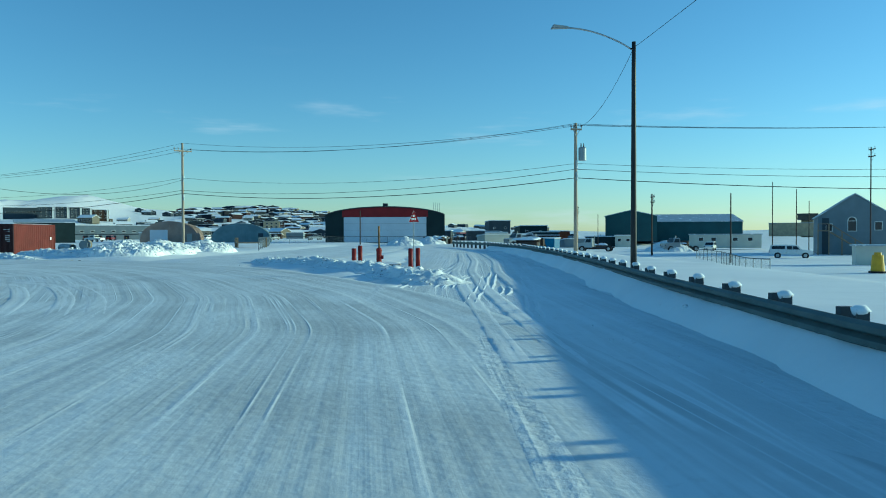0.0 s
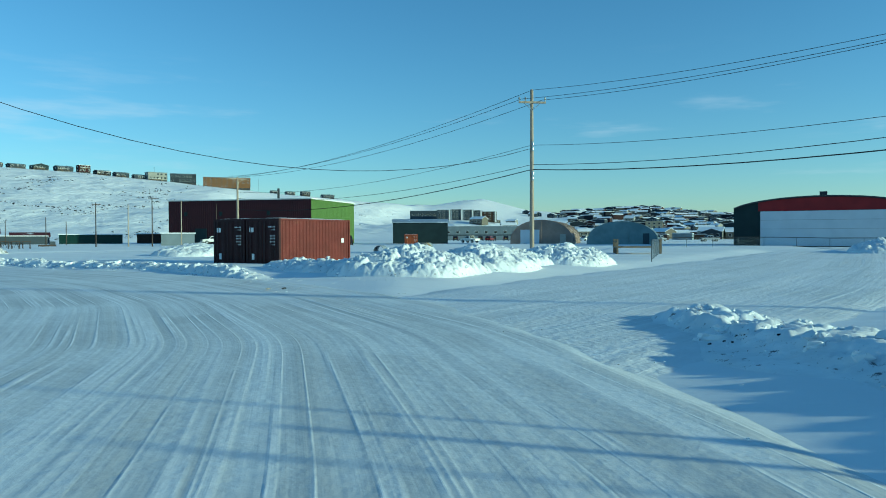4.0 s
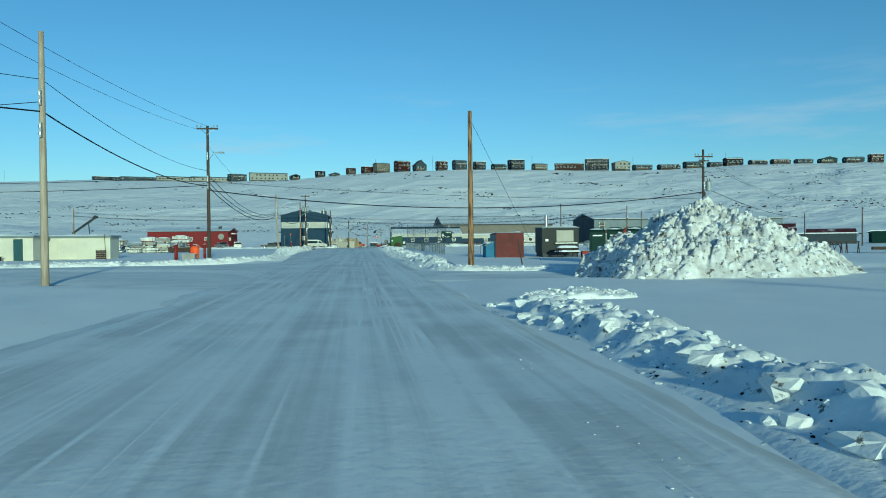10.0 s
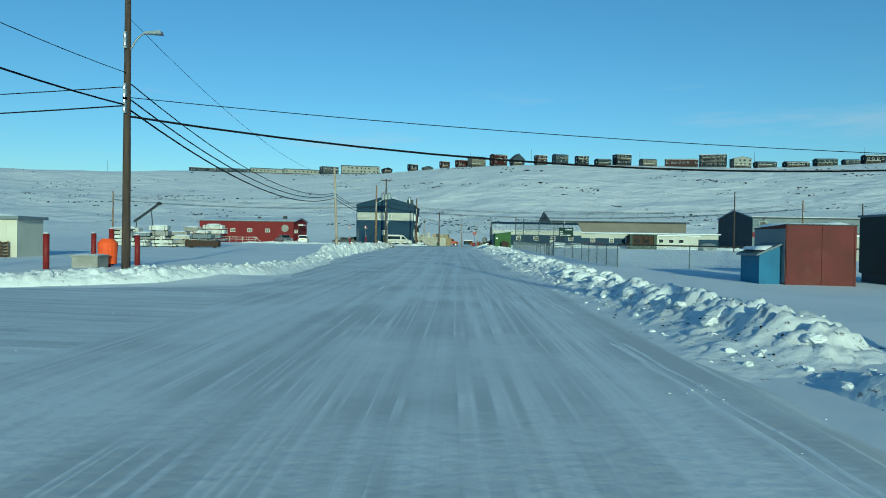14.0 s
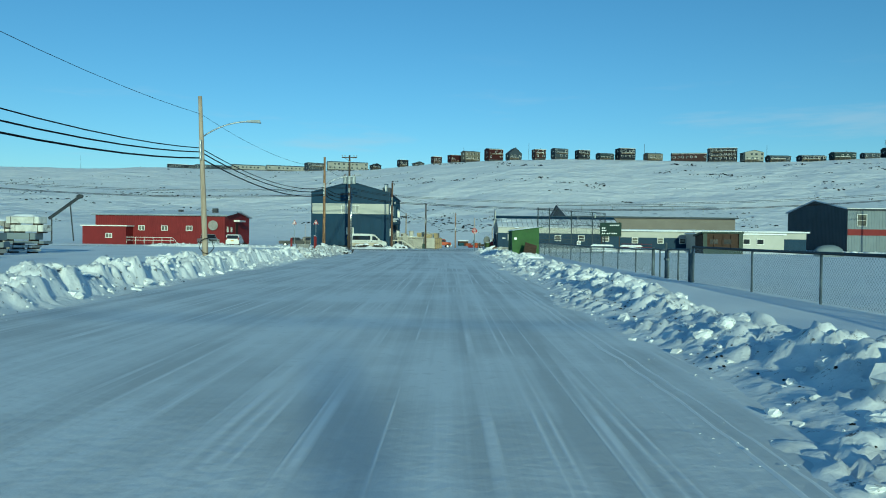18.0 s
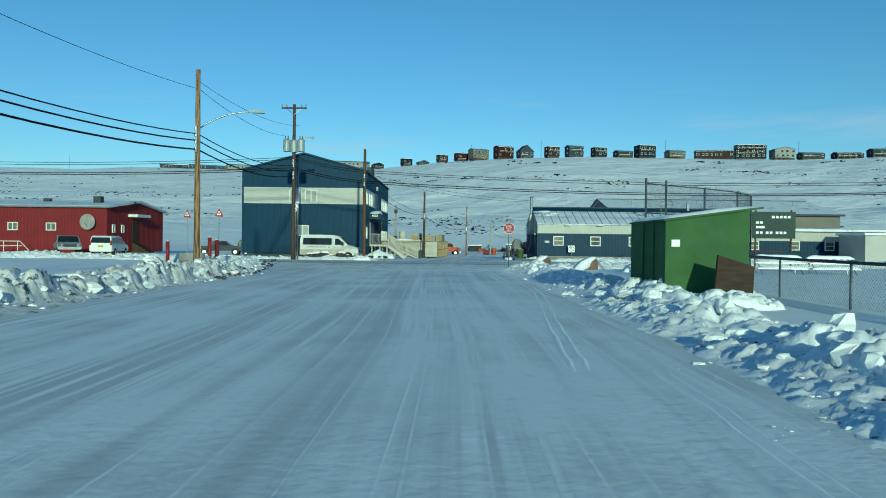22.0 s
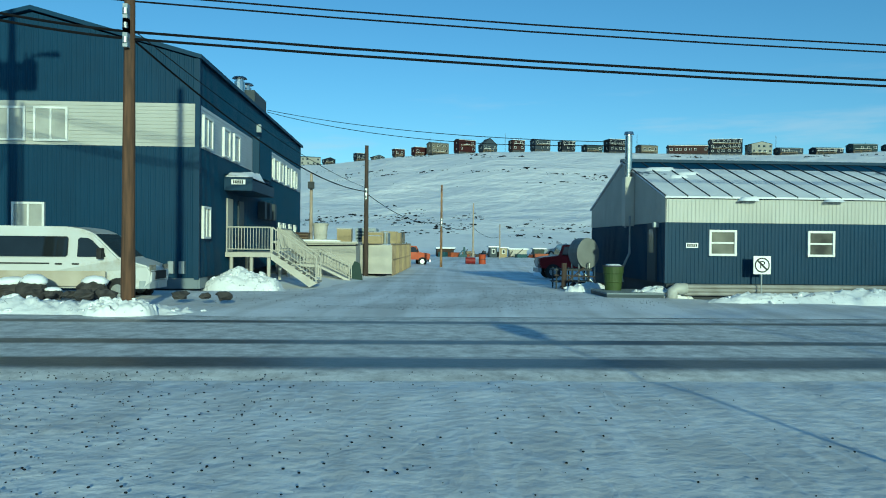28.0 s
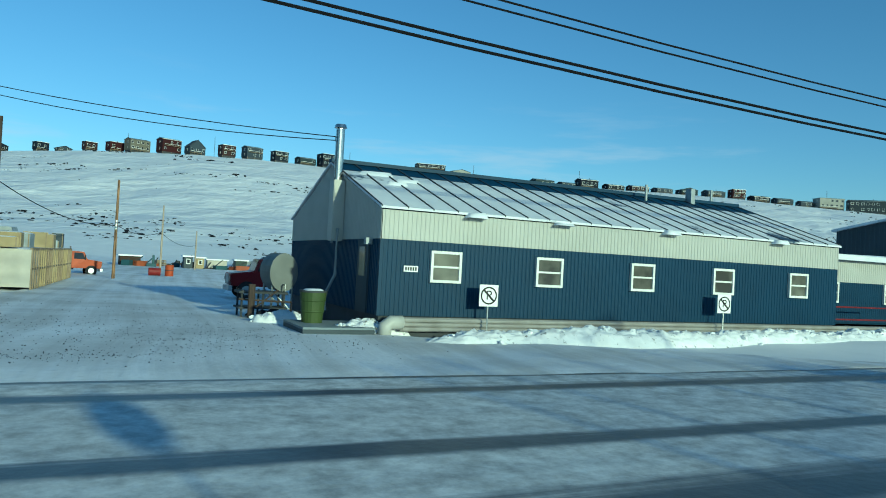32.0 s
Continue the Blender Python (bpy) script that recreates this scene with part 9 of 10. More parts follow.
# by the red building
pickup(-31.0, 141.2, -58, "grey pickup truck parked by the red building", GREY_CAR).scale = (0.88, 0.88, 0.84)
minivan(-27.4, 140.8, 98, "white minivan parked by the red building", WHITE_CAR).scale = (0.9, 0.9, 0.88)
pickup(-21.5, 150, 10, "dark pickup truck behind a snow bank", DARK_CAR).scale = (0.8, 0.8, 0.72)
minivan(-19.8, 157, 10, "dark car behind a snow bank", DARK_CAR).scale = (0.85, 0.85, 0.85)
for x, y, h in ((-14.2, 125.2, 1.5), (-14.5, 127.4, 1.4), (-16.8, 125.6, 1.2)):
    bollard(x, y, h, "bollards by the street corner")
cb = thing("valve_chamber", "round grey concrete valve chamber", "chamber", -15.7, 126.5, gz(-15.7, 126.5))
part("ring", B().tube((0, 0, -0.2), (0, 0, 0.62), 0.75, n=24), CONCRETE, cb)
triangle_sign(-14.6, 128.1, 2.9, 12)
triangle_sign(-17.6, 130.9, 2.9, 12)
tagged(part("marker_pole", B().tube((-15.9, 128.6, 0.1), (-15.9, 128.6, 2.9), 0.025, n=8), PALE_POLE), "thin pale marker pole beside a hydrant", "pole")
for k, (x, y, r) in enumerate(((-11.2, 117.2, 0.24), (-13.2, 118.6, 0.24))):
    b_ = tagged(part("boulder", B().ball((x, y, gz(x, y) + r * 0.5), r * 1.3, r, r * 0.8, 10, 6, 0.16, rnd), BOULDER), "brown boulder in the snow bank", "boulder", "roadside boulders")

# ---- the corner: stop sign, boulders, van ----
ssn = thing("stop_sign", "red octagonal stop sign in three languages", "sign", 3.07, 125.3, 0.07, 0)
part("post", B().box(-0.022, -0.022, -0.3, 0.022, 0.022, 2.56), DARK_WALL, ssn, "square steel post")
octo = [(0.305 / math.cos(math.pi / 8) * math.cos(math.pi / 8 + i * math.pi / 4), 2.25 + 0.305 / math.cos(math.pi / 8) * math.sin(math.pi / 8 + i * math.pi / 4)) for i in range(8)]
part("rim", B().slab(octo, "y", -0.045, -0.035), SIGN_WHITE, ssn, "thin white rim")
part("plate", B().slab([(u * 0.95, 2.25 + (v - 2.25) * 0.95) for u, v in octo], "y", -0.051, -0.0455), SIGN_RED, ssn, "red face of the sign")


def text(body, size, x, z, parent, y=-0.0525, mat=SIGN_WHITE, squeeze=1.0):
    cu = bpy.data.curves.new("lettering", "FONT")
    cu.body, cu.size, cu.extrude, cu.align_x, cu.align_y = body, size, 0.001, "CENTER", "CENTER"
    cu.materials.append(mat)
    ob = new("lettering", cu)
    ob.parent = parent
    ob.matrix_basis = pose(x, y, z, 90, 0, 0) @ Matrix.Diagonal((squeeze, 1, 1, 1))
    ob["label"] = "white lettering that reads " + body
    return ob


text("STOP", 0.19, 0, 2.278, ssn, squeeze=0.72)
text("ARR\u00caT", 0.077, 0, 2.145, ssn)
text("NUTQARVIK", 0.071, 0, 2.07, ssn)
syl = B()
for x, w in ((-0.16, 0.07), (-0.07, 0.04), (-0.005, 0.06), (0.075, 0.07), (0.155, 0.04)):
    syl.box(x - w / 2, -0.0535, 2.385, x + w / 2, -0.0515, 2.398).box(x + w / 2 - 0.013, -0.0535, 2.398, x + w / 2, -0.0515, 2.44)
part("syllabics", syl, SIGN_WHITE, ssn, "row of white syllabic strokes")
for z in (1.99, 2.51):
    part("bolt", B().tube((0, -0.06, z), (0, -0.05, z), 0.014, n=8), GALV, ssn)
for k, (x, y, q, m_) in enumerate(((5.0, 125.5, 0.85, BOULDER), (7.2, 122.8, 0.8, BOULDER), (8.9, 120.0, 0.52, ROCK))):
    ob = thing("boulder", "angular brown boulder under drifted snow", "boulder", x, y, gz(x, y) - 0.05, (-12, 5, 20)[k], "corner boulders")
    stone = part("stone", B().slab([(-0.6, -0.2), (0.55, -0.2), (0.6, 0.62), (0.42, 0.86), (-0.1, 0.62), (-0.55, 0.2)], "y", -0.4, 0.45), m_, ob, bevel=0.07)
    part("snow_cap", B().slab([(-1.0, -0.2), (-0.05, 0.2), (0.1, 0.62), (0.44, 0.84), (0.4, 0.95), (0.05, 0.9), (-0.5, 0.62), (-0.95, 0.2)], "y", -0.46, 0.5), SNOW_CAP, ob, "thick white snow drift", bevel=0.09, smooth=True)
    ob.scale = (q, q, q)
for k in range(30):
    y = 110 + 16.5 * k / 29 + rnd.uniform(-0.3, 0.3)
    x = float(np.interp(y, (110, 118, 126), (-8.5, -8.9, -10.6))) - abs(rnd.gauss(0, 0.35))
    r = rnd.uniform(0.03, 0.09)
    tagged(part("stone", B().ball((x, y, 0.04 + r * 0.3 + 0.25 * min(1, max(0, -9.0 - x))), r * 1.3, r, r * 0.8, 7, 5, 0.36, rnd), STONE), "dark stone at the foot of a snow bank", "stone", "stones along the bank")
DIRTY_WHITE = material("dirt_stained_white_paint", (0.58, 0.59, 0.585), (0.54, 0.545, 0.53), 1.0, 0.35, dirt=(0.42, 0.38, 0.30), dirt_scale=0.6, dirt_at=(0.56, 0.7))
van(-10.25, 143.4, 0, "white passenger van stained with road dirt", DIRTY_WHITE, z=-0.07).scale = (0.80, 0.9, 0.82)
for x, y, r in ((-10.5, 141.75, 0.42), (-11.1, 142.0, 0.36), (-9.2, 142.3, 0.38), (-9.9, 141.6, 0.2), (-11.6, 141.6, 0.3)):
    vb = thing("boulder", "grey boulder under a cap of snow", "boulder", x, y - 0.15, 0.1, rnd.uniform(-40, 40), "boulders before the van")
    part("rock", B().ball((0, 0, r * 0.45), r * 1.15, r * 0.8, r * 0.8, 10, 7, 0.16, rnd), STONE, vb)
    part("snow", B().ball((r * 0.05, r * 0.15, r * 1.02), r * 1.05, r * 0.72, r * 0.42, 12, 7, 0.07, rnd), SNOW_CAP, vb, "soft white snow", smooth=True)
yp = thing("marker_post", "yellow leaning marker post in the bank", "post", -13.0, 142.2, gz(-13, 142.2))
part("post", B().path([(0.2, 0, -0.1), (0.0, 0, 1.55)], 0.06, 8), YELLOW, yp)
for k in range(16):
    x, y, r = -12 + k * 0.42 + rnd.uniform(-0.2, 0.2), 141.3 + rnd.uniform(-0.3, 0.3), rnd.uniform(0.09, 0.2)
    if abs(x + 7.4) > 0.5:
        tagged(part("stone", B().ball((x, y, 0.22), r * 1.3, r, r * 0.7, 7, 5, 0.38, rnd), STONE), "dark stone poking out of the snow bank", "stone", "bank stones")
for lx in (9.72, 17.75):
    np_ = thing("no_parking_sign", "square no-parking sign on a short post", "sign", lx, 144.2, 0.02, 0, "no-parking signs")
    np_.scale = (1.14, 1.0, 1.1)
    part("post", B().tube((0, 0.02, -0.2), (0, 0.02, 0.75), 0.02, n=8), GALV, np_)
    part("plate", B().box(-0.235, -0.012, 0.66, 0.235, 0.0, 1.16), SIGN_WHITE, np_, "white square plate", bevel=0.004)
    ring = B()
    for i in range(28):
        a0, a1 = 2 * math.pi * i / 28, 2 * math.pi * (i + 1) / 28
        ring.add([(r * math.cos(a), -0.015, 0.91 + r * math.sin(a)) for r, a in ((0.17, a0), (0.205, a0), (0.205, a1), (0.17, a1))], [(0, 1, 2, 3)])
    part("ring", ring, SIGN_BLACK, np_, "dark ring")
    letter = text("P", 0.3, 0, 0.91, np_, y=-0.0145, mat=SIGN_BLACK)
    letter["label"] = "black letter P"
    part("slash", B().add([(-0.145, -0.017, 1.02), (-0.115, -0.017, 1.055), (0.145, -0.017, 0.8), (0.115, -0.017, 0.765)], [(0, 1, 2, 3)]), SIGN_BLACK, np_)

# ---- the yard between the two navy buildings ----
dkk = thing("entrance_deck", "low grey timber deck at a side door", "deck", 5.95, 145.4, -0.05)
for i in range(8):
    part("plank", B().box(-0.9, -1.0 + i * 0.25, 0.14, 0.85, -0.78 + i * 0.25, 0.19), GREY_WALL, dkk)
part("frame", B().box(-0.9, -1.0, 0, 0.85, 0.97, 0.135), DARK_WALL, dkk)
dr_ = thing("waste_barrel", "olive green steel waste barrel", "barrel", 5.6, 145.7, 0.14)
dr_.scale = (0.84, 0.84, 0.9)
snow_lump("snow", dr_, -0.3, -0.3, 0.3, 0.3, 0.86, 0.08)
part("drum", B().shaft([((0, 0, 0), 0.30), ((0, 0, 0.28), 0.33), ((0, 0, 0.3), 0.35), ((0, 0, 0.33), 0.34), ((0, 0, 0.58), 0.36), ((0, 0, 0.6), 0.38), ((0, 0, 0.85), 0.39)], 20), material("olive_steel", (0.07, 0.10, 0.03), (0.05, 0.075, 0.025), 2.0, 0.5), dr_)
part("rim", B().tube((0, 0, 0.83), (0, 0, 0.88), 0.42, n=20), ROOF_DARK, dr_)
tk = thing("oil_tank", "pale oval oil tank on steel legs", "tank", 5.75, 150.4, -0.1, 90)
ov = [(0.42 * math.cos(a), 1.35 + 0.58 * math.sin(a)) for a in [2 * math.pi * i / 20 for i in range(20)]]
part("shell", B().slab([(u, v) for u, v in ov], "x", -0.75, 0.75), material("dull_tank_steel", (0.17, 0.18, 0.18), (0.13, 0.14, 0.14), 1.5, 0.6, 0.2, bump=0.003), tk, "dull grey oval shell")
for x in (-0.6, 0.6):
    for y in (-0.3, 0.3):
        part("leg", B().tube((x, y, -0.1), (x, y, 0.95), 0.035, n=8), GALV, tk)
    part("brace", B().path([(x, -0.3, 0.2), (x, 0.3, 0.8)], 0.02, 5), GALV, tk)
part("pipe", B().path([(-0.75, 0, 1.0), (-1.0, 0, 1.0), (-1.0, 0, 0.2)], 0.025, 6), GALV, tk)
br_ = thing("wooden_post", "short dark wooden post beside a tank", "post", 4.7, 148.9, -0.05)
part("post", B().tube((0, 0, -0.2), (0, 0, 0.95), 0.1, n=10), DARK_POLE, br_)
for k in range(4):
    x, y = 4.9 + k * 0.45, 148.2 + (k % 2) * 0.5
    tagged(part("scrap", B().ball((x, y, 0.08), 0.22, 0.16, 0.16, 8, 5, 0.25, rnd), ROCK), "dark scrap half buried in snow", "scrap", "scrap by the tank")
lorry(8.4, 163.2, 180, "dark red lorry parked behind a building", RED_CAR, z=-0.3).scale = (0.72, 0.72, 0.72)
YELLOW_PLY = material("tan_plywood", (0.36, 0.29, 0.16), (0.30, 0.24, 0.13), 2.0, 0.7, bump=0.004)
yb = thing("yard_wall", "low cream insulated duct housing", "housing", -8.2, 159.5, -0.25)
part("body", B().box(0.6, 0.0, 0, 4.6, 3.2, 1.75), BEIGE, yb, bevel=0.02)
part("cap", B().box(0.5, -0.1, 1.75, 4.7, 3.3, 1.85), DECK, yb)
part("door", B().box(2.6, -0.05, 0.1, 3.4, -0.003, 1.5), DECK, yb)
part("pipe", B().path([(0.5, -0.12, 1.68), (2.2, -0.13, 1.64), (4.7, -0.12, 1.68)], 0.03, 6), WIRE, yb, "dark pipe along the top")
part("panel_joint", B().box(2.2, -0.006, 0.1, 2.23, 0.0, 1.7), DECK, yb)
part("snow", B().ball((2.6, 1.6, 1.86), 2.0, 1.5, 0.12, 14, 5, 0.05, rnd), SNOW_CAP, yb, "thin snow on top", smooth=True)
TOP = 1.6
wc = thing("slatted_crate", "low weathered slatted crate on a duct housing", "crate", -6.6, 160.3, TOP)
for k in range(3):
    part("slat", B().box(-0.5, -0.02, 0.04 + k * 0.15, 0.5, 0.0, 0.15 + k * 0.15), BROWN_WOOD, wc)
    part("slat", B().box(-0.5, 0.7, 0.04 + k * 0.15, 0.5, 0.72, 0.15 + k * 0.15), BROWN_WOOD, wc)
part("base", B().box(-0.5, 0.0, 0, 0.5, 0.7, 0.38), PALLET, wc)
tub = thing("plastic_tub", "pale round tub with a rim on a duct housing", "tub", -5.5, 160.4, TOP)
part("shell", B().tube((0, 0, 0), (0, 0, 0.86), 0.31, 0.38, n=18), DECK, tub, smooth=False)
part("rim", B().tube((0, 0, 0.82), (0, 0, 0.92), 0.42, n=18), BEIGE, tub)
part("hoop", B().tube((0, 0, 0.3), (0, 0, 0.36), 0.36, n=18), BEIGE, tub)
yx = thing("plywood_box", "tan plywood box standing on a duct housing", "box", -4.25, 160.4, TOP)
part("body", B().box(-0.36, -0.4, 0, 0.36, 0.5, 0.62), YELLOW_PLY, yx)
part("lid", B().box(-0.39, -0.43, 0.62, 0.39, 0.53, 0.67), DECK, yx)
for k, (x, y, w, h) in enumerate(((-3.4, 166.2, 1.5, 0.95), (-3.1, 169.2, 1.2, 0.7))):
    mc = thing("air_handler", "grey slanted ventilation unit on storage crates", "machine", x, y, 1.45, -6, "ventilation units")
    part("casing", B().slab([(-w / 2, 0), (w / 2, 0), (w * 0.3, h), (-w / 2, h)], "y", 0, 1.2), GREY_METAL, mc)
    for i in range(4):
        part("louvre", B().box(-w / 2 + 0.08, -0.04, 0.12 + i * h * 0.2, w * 0.25, -0.002, 0.2 + i * h * 0.2), DARK_WALL, mc)
rp = thing("ramp", "cream timber ramp with railings beside a duct housing", "ramp", 0, 0, 0)
part("deck", B().slab([(-6.3, 0.55), (-5.2, 0.5), (-3.7, -0.2), (-3.7, -0.34), (-5.2, 0.38), (-6.3, 0.43)], "y", 157.2, 158.5), DECK, rp)
for y in (157.22, 158.48):
    railing(rp, [(-6.2, y, 0.52), (-5.2, y, 0.5), (-3.75, y, -0.18)], 0.72, 0.16)
for x, z in ((-6.1, 0.43), (-5.2, 0.38)):
    for y in (157.3, 158.4):
        part("support", B().box(x - 0.05, y - 0.05, -0.5, x + 0.05, y + 0.05, z), DECK, rp)
qr = random.Random(8)
for k in range(9):
    x, y, w, h = -2.9 + 0.13 * k + qr.uniform(-0.3, 0.5), 163.9 + 1.7 * k, qr.uniform(0.5, 1.2), qr.uniform(0.35, 0.95)
    bx = thing("wooden_crate", "weathered wooden crate stacked on storage crates", "crate", x, y, 1.5, qr.uniform(-15, 15), "crates on top of crates")
    part("body", B().box(-w / 2, -0.4, 0, w / 2, 0.4, h), qr.choice((YELLOW_PLY, PALLET, BROWN_WOOD, GREY_METAL, DARK_WALL)), bx, bevel=0.01)
    for q_ in (-0.45, 0.4):
        part("cleat", B().box(w * q_, -0.43, 0.02, w * q_ + 0.05, -0.402, h - 0.02), PALLET, bx)
    snow_lump("snow", bx, -w / 2, -0.4, w / 2, 0.4, h - 0.01, 0.06, seed=k)
for k in range(16):
    x, y, w, h = 3.4 + k * 0.9 + qr.uniform(-0.3, 0.3), qr.uniform(220, 228), qr.uniform(0.6, 2.0), qr.uniform(0.5, 1.3)
    bx = thing("machine_part", "dark rusty machine part in a snowy yard", "scrap", x, y, -0.9, qr.uniform(-40, 40), "scrap at the end of the yard")
    part("body", B().box(-w / 2, -0.5, 0, w / 2, 0.5, h, 0.06), qr.choice((ROOF_DARK, BROWN_WOOD, DARK_WALL, DARK_POLE, TEAL_WALL, ORANGE_RUST)), bx, bevel=0.04)
    part("bar", B().path([(-w / 2, 0, h * 0.8), (w * 0.2, 0.1, h + qr.uniform(0.1, 0.9))], 0.06, 6), ROOF_DARK, bx)
st_ = thing("steel_stand", "dark steel stand with pipes beside an oil tank", "stand", 5.0, 149.6, -0.1)
for x in (-0.5, 0.1, 0.7):
    for y in (-0.3, 0.4):
        part("leg", B().tube((x, y, -0.1), (x, y, 0.82), 0.03, n=6), ROOF_DARK, st_)
part("shelf", B().box(-0.6, -0.4, 0.72, 0.8, 0.5, 0.78), ROOF_DARK, st_)
part("shelf", B().box(-0.6, -0.4, 0.28, 0.8, 0.5, 0.33), ROOF_DARK, st_)
part("pipe", B().path([(-0.6, -0.42, 0.55), (0.9, -0.42, 0.5), (0.9, -0.42, 0.05)], 0.03, 6).path([(-0.4, -0.44, 0.1), (0.5, -0.44, 0.85)], 0.025, 6), DARK_POLE, st_)
tagged(part("fin", B().slab([(-4.1, -0.3), (-3.2, -0.3), (-3.35, 0.55), (-3.6, 0.65)], "y", 158.6, 158.7), DARK_GREEN), "dark green scrap panel leaning on a wall", "panel")
for i in range(7):
    cr = thing("storage_crate", "tan ribbed storage crate in a snowy yard", "storage crate", -3.0 + 0.147 * i, 163.8 + 2.1 * i, -0.3, 86, "row of storage crates")
    part("body", B().box(0, -1.1, 0.1, 2.0, 1.1, 1.72), TAN if i % 3 else DECK, cr)
    for x in (0.0, 0.62, 1.28, 1.92):
        part("upright", B().box(x, -1.16, 0, x + 0.08, -1.101, 1.78), YELLOW_PLY if i % 2 else PALLET, cr)
    part("top_rail", B().box(0, -1.15, 1.72, 2.0, -1.05, 1.8), PALLET, cr)
    part("top_rail", B().box(0, -1.14, 0.85, 2.0, -1.102, 0.93), PALLET, cr)
    snow_lump("snow", cr, 0, -1.05, 2.0, 1.05, 1.72, 0.08, seed=i)
lorry(-1.2, 187.5, 8, "orange lorry nosing out behind crates", ORANGE_CAR, z=-0.42).scale = (0.66, 0.66, 0.66)
ob = thing("barrel", "faded red steel barrel lying in the yard", "barrel", 4.7, 190, -0.35)
part("drum", B().tube((-0.45, 0, 0.3), (0.45, 0, 0.3), 0.3, n=16), RED_PAINT, ob)
ob = thing("barrel", "orange steel barrel standing in the yard", "barrel", 5.8, 190, -0.35)
part("drum", B().tube((0, 0, 0), (0, 0, 0.88), 0.32, n=16), ORANGE_CAR, ob)
part("hoop", B().tube((0, 0, 0.42), (0, 0, 0.47), 0.34, n=16), ROOF_DARK, ob)
fy = ((11.9, 222, 0, YELLOW_PLY, 0.95, 1.4, "small tan plywood cabin"), (10.4, 221, 0, DARK_WALL, 1.0, 1.5, "small dark equipment box"), (4.0, 223, 4, BROWN_WOOD, 2.3, 1.25, "low brown timber crate"), (14.2, 224, 0, DECK, 2.4, 1.2, "pale low trailer"), (17.0, 223, 0, DARK_GREEN, 1.4, 1.3, "dark green box"), (-2.5, 226, 0, DARK_WALL, 2.4, 1.3, "dark low box"))
for x, y, a, mt, w, h, words in fy:
    ob = house(x, y, a, w, 1.8, h, mt, words + " at the far end of the yard", roof="flat", name="yard_box", category="box", roof_mat=SNOW_CAP, wins=((0, h * 0.65, w * 0.3, h * 0.3),) if w < 1.1 else (), z=-0.5)
mc = thing("machine", "weathered teal machine with upright levers", "machine", 6.3, 222, -0.5)
part("bed", B().box(-0.55, -0.5, 0, 0.55, 0.5, 0.5), TEAL_WALL, mc, bevel=0.03)
part("mast", B().box(0.1, -0.15, 0.5, 0.35, 0.15, 1.5), TEAL_WALL, mc)
part("arm", B().path([(-0.5, 0, 0.5), (0.2, 0, 1.2)], 0.07, 6), TEAL_WALL, mc)
pickup(21, 226, 170, "pale pickup truck at the end of the yard", GREY_CAR)
pickup(27, 226, 175, "white pickup truck at the end of the yard", WHITE_CAR)
minivan(33, 228, 170, "dark car at the end of the yard", GREY_CAR)

yr = random.Random(14)
for k in range(9):
    x, y = yr.uniform(1, 26), yr.uniform(227, 233)
    pl = thing("pallet_stack", "grey stack of pallets at the end of the yard", "pallets", x, y, -0.5, yr.uniform(-30, 30), "yard pallets")
    for j in range(yr.randint(3, 7)):
        part("pallet", B().box(-0.6, -0.5, j * 0.15, 0.6, 0.5, j * 0.15 + 0.11), PALLET if k % 2 else BROWN_WOOD, pl)
for k in range(7):
    x, y = yr.uniform(8, 24), yr.uniform(225, 229)
    ob = thing("barrel", "dark steel barrel at the end of the yard", "barrel", x, y, -0.5, 0, "yard barrels")
    part("drum", B().tube((0, 0, 0), (0, 0, 0.88), 0.3, n=12), (ROOF_DARK, BLUE_BOX, RED_PAINT)[k % 3], ob)

# ---- houses along the ridge ----
PAINT = {
    "dark": material("charcoal_house_paint", (0.006, 0.011, 0.021), (0.006, 0.009, 0.017), 0.3, 0.7), "red": material("red_house_paint", (0.032, 0.005, 0.006), (0.026, 0.004, 0.006), 0.3, 0.7),
    "grey": material("grey_house_paint", (0.037, 0.051, 0.069), (0.031, 0.042, 0.058), 0.3, 0.7), "beige": material("beige_house_paint", (0.145, 0.136, 0.106), (0.123, 0.111, 0.089), 0.3, 0.7),
    "brown": material("brown_house_paint", (0.034, 0.016, 0.016), (0.029, 0.014, 0.014), 0.3, 0.7), "white": material("white_house_paint", (0.297, 0.297, 0.264), (0.242, 0.242, 0.220), 0.3, 0.7),
    "green": material("green_grey_house_paint", (0.021, 0.038, 0.045), (0.019, 0.032, 0.037), 0.3, 0.7), "tan": material("orange_tan_house_paint", (0.173, 0.091, 0.038), (0.149, 0.079, 0.033), 0.3, 0.7),
    "blue": material("blue_grey_house_paint", (0.025, 0.035, 0.045), (0.021, 0.029, 0.037), 0.3, 0.7)}
WORDS = {"dark": "charcoal", "red": "dark red", "grey": "grey", "beige": "beige", "brown": "brown", "white": "off-white", "green": "grey-green", "tan": "orange-tan", "blue": "blue-grey"}
